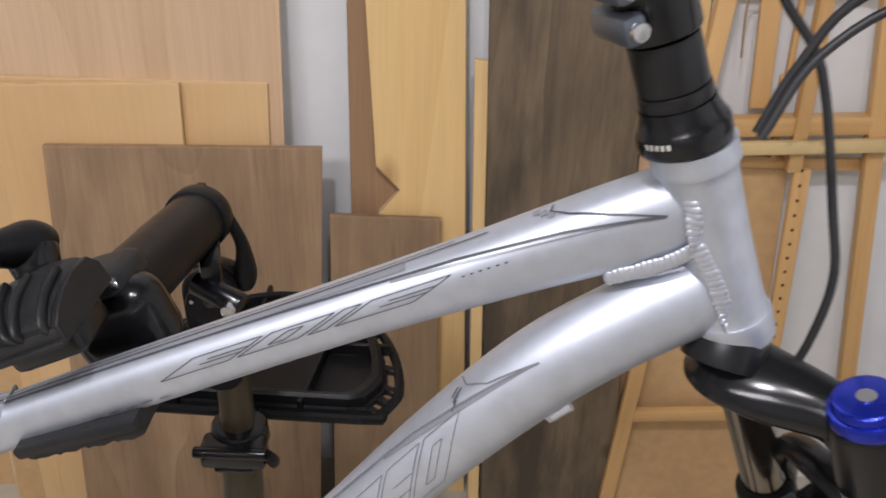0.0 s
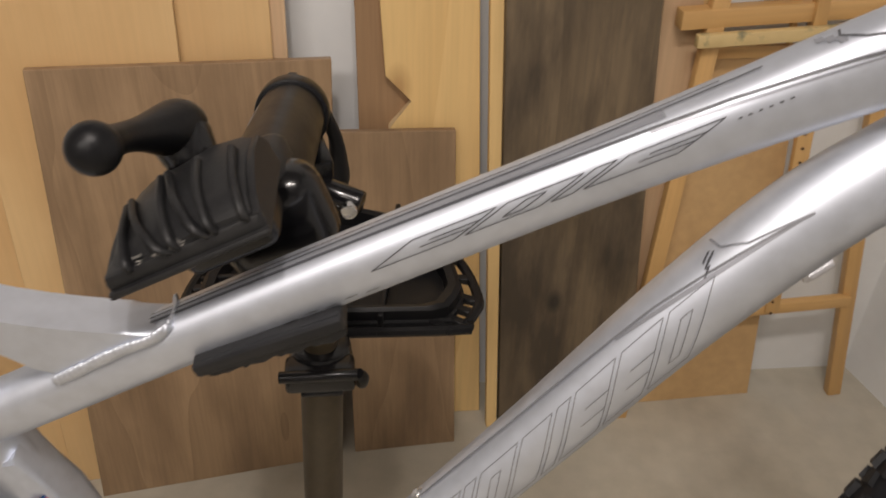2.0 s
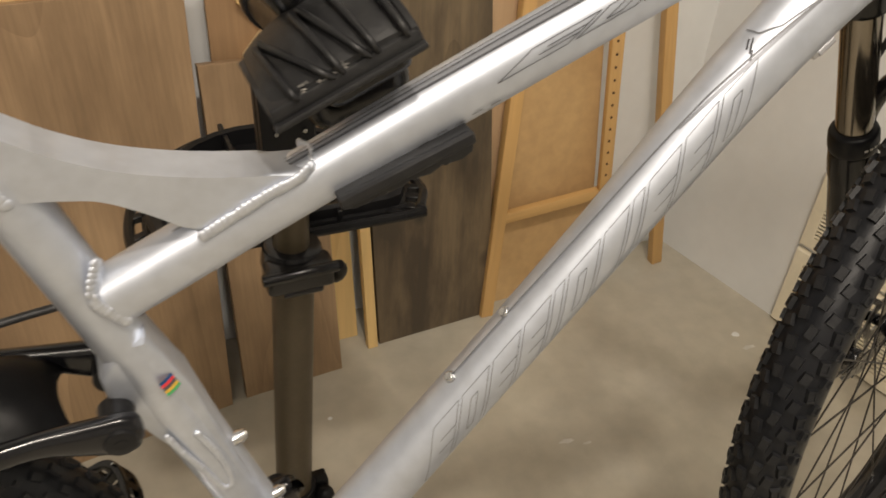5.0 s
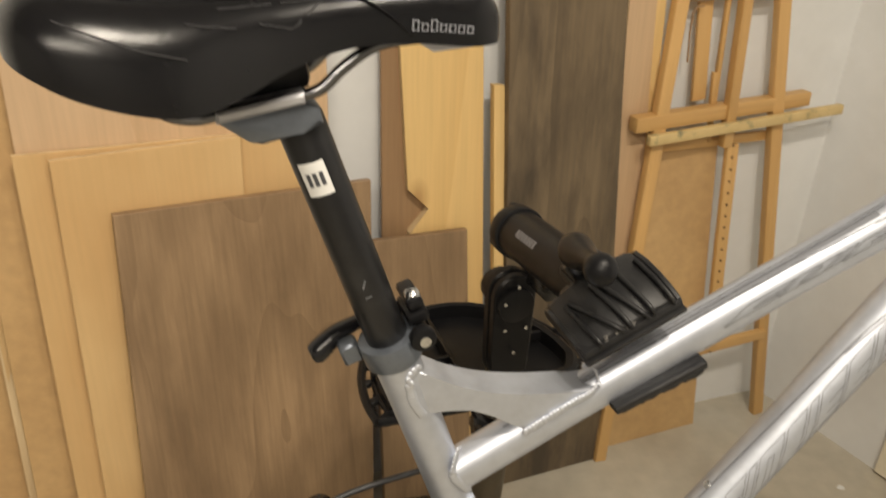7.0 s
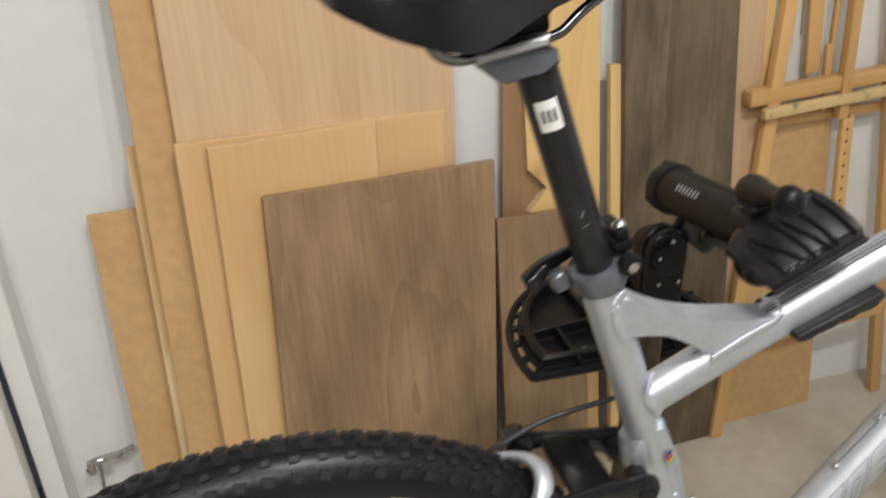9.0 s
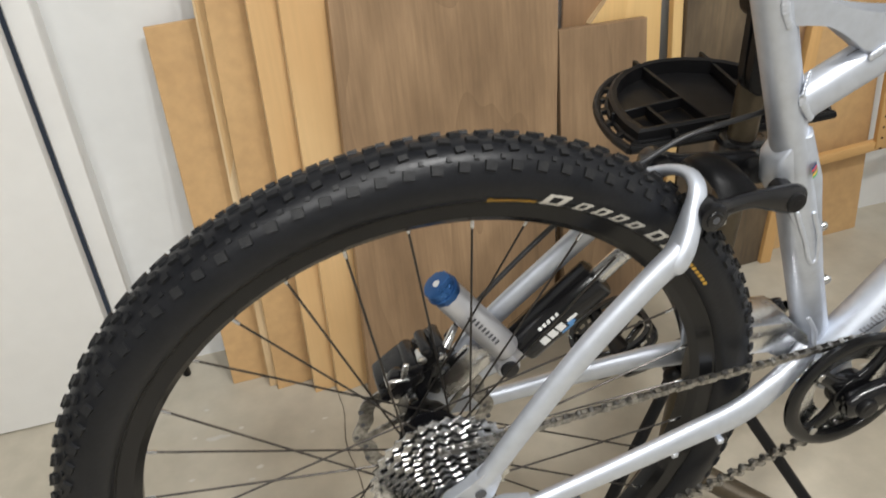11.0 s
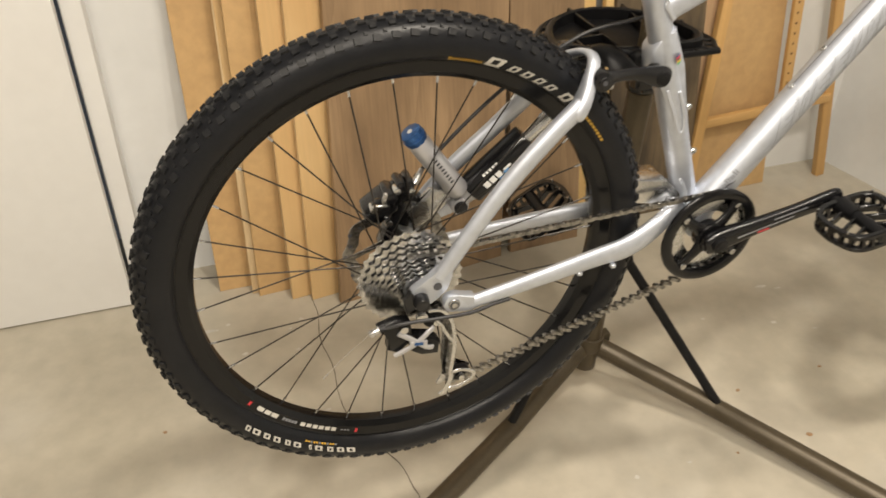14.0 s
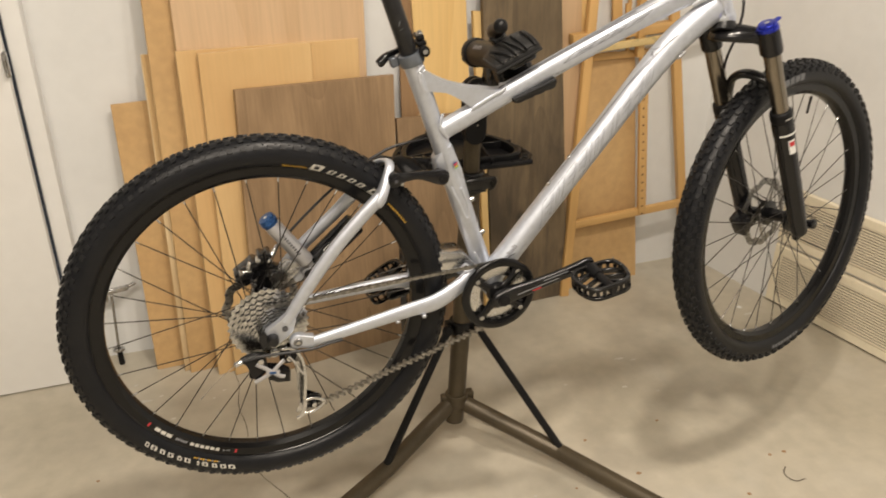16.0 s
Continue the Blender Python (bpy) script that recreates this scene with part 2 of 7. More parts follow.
PINE = wood("knotty_pine", (0.72, 0.50, 0.22), (0.60, 0.37, 0.14), (0.66, 0.43, 0.17), 8, (3.4, 3.4, 0.22), 0.45, 0.05, 0.4, (4, 4, 0.8), 0.5, 0.7, (6, 6, 3.2), (0.36, 0.19, 0.07))
WEATHER = wood("weathered_plywood", (0.178, 0.130, 0.078), (0.096, 0.069, 0.041), (0.062, 0.046, 0.030), 6, (5, 5, 0.9), 0.50, 0.14, 0.95, (10, 10, 2.4), 0.68, 0.9, (8, 8, 5.0), (0.030, 0.024, 0.018), patch=(0.42, 0.62))
BROWN = wood("brown_board", (0.34, 0.21, 0.11), (0.22, 0.13, 0.065), (0.27, 0.16, 0.085), 8, (4, 4, 0.3), 0.5, 0.1, 0.4)
EASELWOOD = wood("beech_easel", (0.62, 0.38, 0.15), (0.52, 0.295, 0.105), (0.56, 0.33, 0.125), 9, (5, 5, 0.4), 0.45, 0.06, 0.4, rough=0.45, random_value=0.07)
PAINTY = material("paint_spattered_beech", (0.66, 0.50, 0.24), 0.55, 0, dark=(0.50, 0.36, 0.16), scale=14, amount=0.5, spots=0.95, spot_colour=(0.10, 0.13, 0.09), spot_scale=22)
EDGE = material("board_edge", (0.74, 0.57, 0.34), 0.65, 0, dark=(0.45, 0.30, 0.15), scale=30, stretch=(1, 3, 0.2), amount=0.6)

# mesh helpers ------------------------------------------------------------
WORLD = {}


def finish(bm, name, mat, angle=38):
    bmesh.ops.recalc_face_normals(bm, faces=bm.faces)
    me = bpy.data.meshes.new(name)
    bm.to_mesh(me)
    bm.free()
    for m in mat if isinstance(mat, (list, tuple)) else [mat]:
        me.materials.append(m)
    me.polygons.foreach_set("use_smooth", [True] * len(me.polygons))
    me.set_sharp_from_angle(angle=radians(angle))
    return me


def thing(name, at, label, category, group="", kind=""):
    ob = new(name)
    ob.empty_display_size = 0.05
    ob.matrix_basis = Matrix.Translation(at)
    WORLD[ob] = Matrix.Translation(at)
    return tagged(ob, label, category, group, kind)


def part(name, bm, mat, parent=None, label="", m=None, angle=38):
    """One mesh object under a thing or a part; bm may be a mesh already made. m: its pose in the world."""
    me = bm if isinstance(bm, bpy.types.Mesh) else finish(bm, name, mat, angle)
    ob = new(name, me)
    m = m or Matrix.Identity(4)
    if parent:
        ob.parent = parent
        ob.matrix_parent_inverse = WORLD[parent].inverted()
    ob.matrix_basis = m
    WORLD[ob] = m
    return tagged(ob, label) if label else ob


def group_part(name, parent, m=None, label=""):
    ob = new(name)
    ob.empty_display_size = 0.03
    ob.parent = parent
    ob.matrix_parent_inverse = WORLD[parent].inverted()
    ob.matrix_basis = m or Matrix.Identity(4)
    WORLD[ob] = m or Matrix.Identity(4)
    return tagged(ob, label) if label else ob


def box(bm, size, m=None, bevel=0.0, segs=1, mat=0):
    r = bmesh.ops.create_cube(bm, size=1.0, matrix=(m or Matrix.Identity(4)) @ Matrix.Diagonal((*size, 1)))
    vs = r["verts"]
    fs = {f for v in vs for f in v.link_faces}
    for f in fs:
        f.material_index = mat
    if bevel:
        es = list({e for v in vs for e in v.link_edges})
        bmesh.ops.bevel(bm, geom=es, offset=bevel, segments=segs, profile=0.5, affect="EDGES")
    return vs


def cyl(bm, p, q, r1, r2=None, segs=20, bevel=0.0, mat=0):
    p, q = Vector(p), Vector(q)
    d = q - p
    m = Matrix.Translation((p + q) / 2) @ d.to_track_quat("Z", "Y").to_matrix().to_4x4()
    r = bmesh.ops.create_cone(bm, cap_ends=True, segments=segs, radius1=r1, radius2=r1 if r2 is None else r2, depth=d.length, matrix=m)
    fs = {f for v in r["verts"] for f in v.link_faces}
    for f in fs:
        f.material_index = mat
    if bevel:
        es = [e for e in {e for v in r["verts"] for e in v.link_edges} if any(len(f.verts) > 4 for f in e.link_faces)]
        bmesh.ops.bevel(bm, geom=es, offset=bevel, segments=2, profile=0.5, affect="EDGES")


def ball(bm, p, r, scale=(1, 1, 1), u=14, v=9, turn=None):
    m = Matrix.Translation(p) @ (turn or Matrix.Identity(4)) @ Matrix.Diagonal((*[r * s for s in scale], 1))
    bmesh.ops.create_uvsphere(bm, u_segments=u, v_segments=v, radius=1, matrix=m)


def curve_points(pts, steps):
    """Catmull-Rom through the rows, with steps to a span."""
    a = np.array(pts, float)
    a = np.vstack([2 * a[0] - a[1], a, 2 * a[-1] - a[-2]])
    out = []
    for i in range(1, len(a) - 2):
        for k in range(steps):
            t = k / steps
            p0, p1, p2, p3 = a[i - 1], a[i], a[i + 1], a[i + 2]
            out.append(0.5 * (2 * p1 + (p2 - p0) * t + (2 * p0 - 5 * p1 + 4 * p2 - p3) * t * t + (3 * p1 - p0 - 3 * p2 + p3) * t ** 3))
    out.append(a[-2])
    return np.array(out)


class Tube:
    """A swept tube: rows of x, y, z, radius across (in the plane of its sweep), radius along side."""

    def __init__(self, rows, steps=6, side=(0, 1, 0), power=2.0):
        self.rows = curve_points(rows, steps)
        self.side, self.power = np.array(side, float), power
        c = self.rows[:, :3]
        self.c = c
        t = np.gradient(c, axis=0)
        self.t = t / np.linalg.norm(t, axis=1)[:, None]
        self.len = np.concatenate([[0], np.cumsum(np.linalg.norm(np.diff(c, axis=0), axis=1))])

    def ring(self, i):
        t = self.t[i]
        b = self.side - t * np.dot(self.side, t)
        b /= np.linalg.norm(b)
        return np.cross(t, b), b

    def at(self, s, deg, lift=0.0):
        """Place on the skin, s metres along, deg from the upper ridge (negative: towards -side)."""
        i = int(np.clip(np.searchsorted(self.len, s) - 1, 0, len(self.len) - 2))
        f = (s - self.len[i]) / max(1e-9, self.len[i + 1] - self.len[i])
        row = self.rows[i] * (1 - f) + self.rows[i + 1] * f
        n, b = self.ring(i if f < 0.5 else i + 1)
        if n[2] < 0:
            n = -n
        c, sn = math.cos(radians(deg)), math.sin(radians(deg))
        k = (abs(c) ** self.power + abs(sn) ** self.power) ** (-1 / self.power)
        return Vector(row[:3] + n * (row[3] * k + lift) * c + b * (row[4] * k + lift) * sn)

    def build(self, bm, segs=28, caps=True):
        rings = []
        for i, row in enumerate(self.rows):
            n, b = self.ring(i)
            ring = []
            for j in range(segs):
                a = 2 * math.pi * j / segs
                c, sn = math.cos(a), math.sin(a)
                k = (abs(c) ** self.power + abs(sn) ** self.power) ** (-1 / self.power)
                ring.append(bm.verts.new(row[:3] + n * row[3] * k * c + b * row[4] * k * sn))
            rings.append(ring)
        for r0, r1 in zip(rings, rings[1:]):
            for j in range(segs):
                bm.faces.new((r0[j], r0[(j + 1) % segs], r1[(j + 1) % segs], r1[j]))
        if caps:
            bm.faces.new(rings[0])
            bm.faces.new(rings[-1])
        return self

    def patch(self, bm, s0, s1, d0, d1, lift=0.0005, ns=None, nd=5, mat=0):
        """A thin printed patch on the skin."""
        ns = ns or max(2, int(abs(s1 - s0) / 0.01))
        grid = [[bm.verts.new(self.at(s0 + (s1 - s0) * i / ns, d0 + (d1 - d0) * j / nd, lift)) for j in range(nd + 1)] for i in range(ns + 1)]
        for i in range(ns):
            for j in range(nd):
                bm.faces.new((grid[i][j], grid[i + 1][j], grid[i + 1][j + 1], grid[i][j + 1])).material_index = mat

    def stroke(self, bm, pts, width=0.0008, lift=0.0006, n=6, mat=0):
        """A printed line through (s, degrees) places."""
        for (s0, d0), (s1, d1) in zip(pts, pts[1:]):
            prev = None
            for i in range(n + 1):
                f = i / n
                p = self.at(s0 + (s1 - s0) * f, d0 + (d1 - d0) * f, lift)
                q = self.at(s0 + (s1 - s0) * min(1.05, f + 0.05), d0 + (d1 - d0) * min(1.05, f + 0.05), lift)
                k = self.at(s0 + (s1 - s0) * f, d0 + (d1 - d0) * f, lift + 0.001) - p
                w = (q - p).cross(k)
                if w.length < 1e-12:
                    continue
                w = w.normalized() * width / 2
                cur = (bm.verts.new(p - w), bm.verts.new(p + w))
                if prev:
                    bm.faces.new((prev[0], prev[1], cur[1], cur[0])).material_index = mat
                prev = cur


def cable(bm, pts, r, steps=6, segs=10):
    a = np.array([(*p, r, r) for p in pts])
    d = a[-1, :3] - a[0, :3]
    side = (0, 1, 0) if abs(d[1]) < 0.8 * np.linalg.norm(d) else (1, 0, 0)
    Tube(a, steps, side).build(bm, segs)


def lathe(bm, profile, segs=48, closed=True, mat=0):
    """Turns (radius, y) rows round the y axis."""
    rings = []
    for r, y in profile:
        rings.append([bm.verts.new((r * math.cos(2 * math.pi * j / segs), y, r * math.sin(2 * math.pi * j / segs))) for j in range(segs)])
    pairs = list(zip(rings, rings[1:])) + ([(rings[-1], rings[0])] if closed else [])
    for a, b in pairs:
        for j in range(segs):
            bm.faces.new((a[j], a[(j + 1) % segs], b[(j + 1) % segs], b[j])).material_index = mat


def prism(bm, outline, y0, y1, bevel=0.0, segs=2, mat=0, plane=None):
    """An outline of (x, z) rows drawn out from y0 to y1."""
    a = [bm.verts.new((x, y0, z)) for x, z in outline]
    b = [bm.verts.new((x, y1, z)) for x, z in outline]
    n = len(a)
    fs = [bm.faces.new(a), bm.faces.new(b[::-1])]
    for i in range(n):
        fs.append(bm.faces.new((a[i], a[(i + 1) % n], b[(i + 1) % n], b[i])))
    for f in fs:
        f.material_index = mat
    if bevel:
        es = [e for f in fs[:2] for e in f.edges]
        bmesh.ops.bevel(bm, geom=list(set(es)), offset=bevel, segments=segs, profile=0.5, affect="EDGES")
    if plane is not None:
        bmesh.ops.transform(bm, matrix=plane, verts=list({v for f in bm.faces for v in f.verts}))


def arc(cx, cz, r, a0, a1, n=10, rz=None):
    return [(cx + r * math.cos(radians(a0 + (a1 - a0) * i / n)), cz + (rz or r) * math.sin(radians(a0 + (a1 - a0) * i / n))) for i in range(n + 1)]


# the room ----------------------------------------------------------------
X0, X1, Y0, WALL, TOP = -2.6, 2.5, -3.2, 0.99, 2.8
# the side wall is not square to the back wall; its things are laid out along x = EX and then turned
EX = 1.735
EAST = Matrix.Translation((EX, 0.7, 0)) @ Matrix.Rotation(math.atan(0.19), 4, "Z") @ Matrix.Translation((-EX, -0.7, 0))


def structure(name, bm, mat, label, category):
    ob = part(name, bm, mat)
    return tagged(ob, label, category, kind="structure")


bm = bmesh.new()
box(bm, (X1 - X0 + 0.4, WALL - Y0 + 0.4, 0.1), pose((X0 + X1) / 2, (Y0 + WALL) / 2, -0.05))
floor = structure("floor", bm, CONCRETE, "bare smooth grey-beige concrete floor with stains", "floor")
# unseen ceiling, added to close the room; its grey holds back reflected light
bm = bmesh.new()
box(bm, (X1 - X0 + 0.4, WALL - Y0 + 0.4, 0.1), pose((X0 + X1) / 2, (Y0 + WALL) / 2, TOP + 0.05))
structure("ceiling", bm, CEILINGGREY, "unseen plain grey ceiling added to close the room", "ceiling")
DX0, DX1, DTOP = -1.30, -0.405, 2.08
bm = bmesh.new()
box(bm, (EX + 0.05 - DX1, 0.12, TOP), pose((EX + 0.05 + DX1) / 2, WALL + 0.06, TOP / 2))
box(bm, (DX0 - X0, 0.12, TOP), pose((X0 + DX0) / 2, WALL + 0.06, TOP / 2))
box(bm, (DX1 - DX0, 0.12, TOP - DTOP), pose((DX0 + DX1) / 2, WALL + 0.06, (TOP + DTOP) / 2))
structure("wall_north", bm, WALLPAINT, "white painted workshop wall behind the leaning boards", "wall")
bm = bmesh.new()
box(bm, (0.12, 4.32, TOP), EAST @ pose(EX + 0.06, -1.16, TOP / 2))
structure("wall_east", bm, WALLPAINT, "white painted side wall with a floor vent", "wall")
# west and south walls are unseen, added to close the room and bounce light
bm = bmesh.new()
box(bm, (0.12, WALL - Y0 + 0.12, TOP), pose(X0 - 0.06, (WALL + Y0) / 2 + 0.06, TOP / 2))
structure("wall_west", bm, UNSEENWALL, "unseen plain grey wall added to close the room", "wall")
bm = bmesh.new()
box(bm, (X1 - X0, 0.12, TOP), pose((X0 + X1) / 2, Y0 - 0.06, TOP / 2))
structure("wall_south", bm, UNSEENWALL, "unseen plain grey wall added to close the room", "wall")

# door in the back wall: casing, slab, knob, latch plate
casing = thing("door_casing", (DX1, WALL, 0), "white painted door casing round the doorway", "door frame", kind="structure")
for name, x in (("jamb", DX1), ("jamb", DX0)):
    bm = bmesh.new()
    s = 1 if x == DX1 else -1
    box(bm, (0.045, 0.16, DTOP), pose(x - s * 0.0225, WALL + 0.02, DTOP / 2), 0.003)
    part(name, bm, DOORPAINT, casing)
bm = bmesh.new()
box(bm, (DX1 - DX0 - 0.09, 0.16, 0.045), pose((DX0 + DX1) / 2, WALL + 0.02, DTOP - 0.0225), 0.003)
part("head_jamb", bm, DOORPAINT, casing)
door = thing("door", (-0.9, 0.9, 0), "white painted flush door, closed, with a round steel knob", "door", kind="structure")
bm = bmesh.new()
box(bm, (0.797, 0.04, 2.0), pose(-0.8525, 0.895, 1.005), 0.002, 2)
slab = part("door_slab", bm, DOORPAINT, door)
bm = bmesh.new()
cyl(bm, (-0.505, 0.877, 0.925), (-0.505, 0.865, 0.925), 0.03, 0.027, 28, 0.002)
cyl(bm, (-0.505, 0.866, 0.925), (-0.505, 0.835, 0.925), 0.011, 0.013, 20)
ball(bm, (-0.505, 0.82, 0.925), 0.027, (1, 0.75, 1), 24, 16)
part("door_knob", bm, ALLOY, door, "round brushed steel door knob")
bm = bmesh.new()
box(bm, (0.012, 0.02, 0.06), pose(-0.453, 0.873, 0.925), 0.003)
cyl(bm, (-0.453, 0.864, 0.94), (-0.453, 0.864, 0.905), 0.005, segs=12)
part("latch_plate", bm, STEEL, door, "dull metal latch plate")

# floor vent on the side wall: two stacked louvred grilles
for z0, z1 in ((0.005, 0.214), (0.224, 0.418)):
    vent = thing("wall_vent", (EX, 0.2, z0), "cream metal louvred vent grille low on the wall", "vent", group="stacked vent grilles", kind="structure")
    y0, y1 = -0.75, 0.620
    bm = bmesh.new()
    outer = [(y0, z0), (y1, z0), (y1, z1), (y0, z1)]
    inner = [(y0 + 0.03, z0 + 0.030), (y1 - 0.03, z0 + 0.030), (y1 - 0.03, z1 - 0.030), (y0 + 0.03, z1 - 0.030)]
    o1 = [bm.verts.new((EX - 0.002, y, z)) for y, z in outer]
    o2 = [bm.verts.new((EX - 0.014, y - 0.004 * (1 if y > 0 else -1), z + 0.004 * (1 if z == z0 else -1))) for y, z in outer]
    i2 = [bm.verts.new((EX - 0.014, y, z)) for y, z in inner]
    i1 = [bm.verts.new((EX - 0.002, y, z)) for y, z in inner]
    for a, b in ((o1, o2), (o2, i2), (i2, i1)):
        for k in range(4):
            bm.faces.new((a[k], a[(k + 1) % 4], b[(k + 1) % 4], b[k]))
    part("grille_frame", bm, CREAM, vent, m=EAST)
    n = int((z1 - z0 - 0.060) / 0.0088)
    # dark sheet standing in for the shade between the slats
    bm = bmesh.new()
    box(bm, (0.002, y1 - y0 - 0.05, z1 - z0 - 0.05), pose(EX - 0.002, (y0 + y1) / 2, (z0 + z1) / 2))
    part("backing", bm, VENTSHADE, vent, m=EAST)
    bm = bmesh.new()
    box(bm, (0.008, y1 - y0 - 0.058, 0.0050), pose(0, 0, 0, 0, 22, 0), 0.001)
    slat_mesh = finish(bm, "slat", CREAM)
    for k in range(n):
        part("slat", slat_mesh, None, vent, m=EAST @ pose(EX - 0.009, (y0 + y1) / 2, z0 + 0.035 + k * (z1 - z0 - 0.070) / (n - 1)))


# sheets of board leaning on the back wall ---------------------------------
def board(name, bl, br, tl, tr, thick, mats, label, category="board", group="boards leaning on the wall", notch=None):
    """A sheet by the four corners of its front face, each x, y, z."""
    bl, br, tl, tr = map(Vector, (bl, br, tl, tr))
    ex = (br - bl).normalized()
    up = ((tl + tr) - (bl + br)).normalized()
    ny = ex.cross(up).normalized()
    if ny.y > 0:
        ny = -ny
    ez = ny.cross(ex) * -1
    if ez.z < 0:
        ez = -ez
    m = Matrix.Translation(bl) @ Matrix((ex, -ny, ez)).transposed().to_4x4()
    inv = m.inverted()
    outline = [inv @ p for p in (bl, br, tr, tl)]
    pts = [(p.x, p.z) for p in outline]
    if notch:
        pts += [((inv @ Vector(p)).x, (inv @ Vector(p)).z) for p in notch]
    bm = bmesh.new()
    prism(bm, pts, 0.0, thick, 0.0012, 1)
    bm.normal_update()
    for f in bm.faces:
        f.material_index = 0 if abs(f.normal.y) > 0.5 else (1 if len(mats) > 1 else 0)
    ob = part(name, bm, mats, m=m)
    return tagged(ob, label, category, group)


board("fibreboard", (-0.245, 0.868, 0), (0.02, 0.872, 0), (-0.245, 0.957, 0.782), (0.02, 0.957, 0.79), 0.012, [MDF], "short tan fibreboard sheet leaning flat on the wall")
board("plywood_sheet", (-0.165, 0.838, 0), (0.25, 0.872, 0), (-0.148, 0.930, 0.912), (0.26, 0.945, 0.91), 0.016, [BIRCH, EDGE], "pale plywood sheet with a raw edge showing")
board("pine_strip", (-0.168, 0.833, 0), (-0.149, 0.834, 0), (-0.151, 0.925, 0.914), (-0.132, 0.926, 0.914), 0.004, [EDGE], "pale raw-edged strip standing against the tan sheets", "batten")
board("fibreboard", (-0.152, 0.818, 0), (0.36, 0.862, 0), (-0.118, 0.932, 1.5), (0.38, 0.976, 1.5), 0.012, [MDF], "tall tan fibreboard sheet behind the other boards")
board("veneer_sheet", (-0.075, 0.802, 0), (0.43, 0.858, 0), (-0.055, 0.915, 1.5), (0.45, 0.972, 1.5), 0.012, [VENEER, EDGE], "tall pinkish wood-veneered sheet leaning on the wall")
board("plywood_sheet", (-0.075, 0.780, 0), (0.405, 0.842, 0), (-0.066, 0.853, 0.931), (0.419, 0.920, 0.917), 0.012, [BIRCH, EDGE], "golden birch plywood sheet mostly hidden by another")
board("plywood_sheet", (-0.028, 0.762, 0), (0.265, 0.8055, 0), (-0.014, 0.841, 0.923), (0.281, 0.8845, 0.9225), 0.014, [BIRCH, EDGE], "golden birch plywood sheet behind the walnut one")
board("walnut_sheet", (0.036, 0.724, 0), (0.490, 0.795, 0), (0.065, 0.822, 0.829), (0.511, 0.892, 0.815), 0.018, [WALNUT], "brown walnut-veneered sheet leaning in front of the stack")
board("walnut_sheet", (0.520, 0.802, 0), (0.727, 0.816, 0), (0.518, 0.893, 0.684), (0.717, 0.912, 0.677), 0.018, [WALNUT], "small brown walnut-veneered offcut leaning beside the larger sheet")
board("brown_plank", (0.552, 0.932, 0), (0.70, 0.932, 0), (0.548, 0.976, 1.5), (0.70, 0.976, 1.5), 0.010, [BROWN], "brown stained plank seen behind the notched pine board", "plank")
board("pine_board", (0.605, 0.902, 0), (0.792, 0.902, 0), (0.558, 0.968, 1.45), (0.728, 0.968, 1.45), 0.020, [PINE, EDGE], "yellow pine board with a triangular notch in its edge", "plank",
      notch=[(0.598, 0.945, 0.765), (0.643, 0.938, 0.721), (0.602, 0.93, 0.672)])
board("pine_strip", (0.800, 0.852, 0), (0.822, 0.852, 0), (0.764, 0.93, 0.968), (0.787, 0.93, 0.966), 0.020, [PINE], "narrow pine strip standing between two boards", "batten")
board("weathered_plank", (0.828, 0.858, 0), (1.112, 0.872, 0), (0.764, 0.945, 1.5), (1.008, 0.95, 1.5), 0.020, [WEATHER], "wide grey-brown weathered plywood plank with dark stains", "plank")
board("tan_plank", (1.10, 0.925, 0), (1.19, 0.925, 0), (1.035, 0.966, 1.5), (1.090, 0.966, 1.5), 0.012, [VENEER, EDGE], "pale wooden plank behind the easel leg", "plank")
board("pine_strip", (1.17, 0.935, 0), (1.20, 0.935, 0), (1.095, 0.968, 1.5), (1.120, 0.968, 1.5), 0.010, [PINE], "pale pine strip behind the easel leg", "batten")
board("hardboard_sheet", (1.115, 0.900, 0), (1.41, 0.914, 0), (1.160, 0.950, 0.806), (1.335, 0.955, 0.800), 0.008, [MDF], "tan hardboard panel leaning inside the easel", "board")

# the easel -----------------------------------------------------------------
easel = thing("easel", (1.34, 0.9, 0), "beech studio easel folded against the wall, its ledge spattered with paint", "easel")


def beam(name, p, q, w, d, mat=EASELWOOD, label="", holes=0):
    p, q = Vector(p), Vector(q)
    ez = (q - p).normalized()
    ey = Vector((0, 1, 0))
    ey = (ey - ez * ey.dot(ez)).normalized()
    ex = ey.cross(ez)
    m = Matrix.Translation((p + q) / 2) @ Matrix((ex, ey, ez)).transposed().to_4x4()
    bm = bmesh.new()
    box(bm, (w, d, (q - p).length), None, 0.002, 2)
    return part(name, bm, mat, easel, label, m)


beam("leg", (1.095, 0.868, 0), (1.172, 0.955, 1.30), 0.030, 0.022)
beam("leg", (1.608, 0.905, 0), (1.385, 0.960, 1.32), 0.030, 0.022)
beam("mast", (1.330, 0.925, 0.795), (1.300, 0.940, 1.32), 0.024, 0.022)
beam("mast_rail", (1.300, 0.948, 0.80), (1.272, 0.955, 1.32), 0.010, 0.012)
strip = beam("perforated_strip", (1.385, 0.890, 0.26), (1.345, 0.922, 0.80), 0.030, 0.014)
# peg holes are flat discs, the shade inside them given as dark colour
HOLE = material("hole_shade", (0.10, 0.05, 0.02), 0.8)
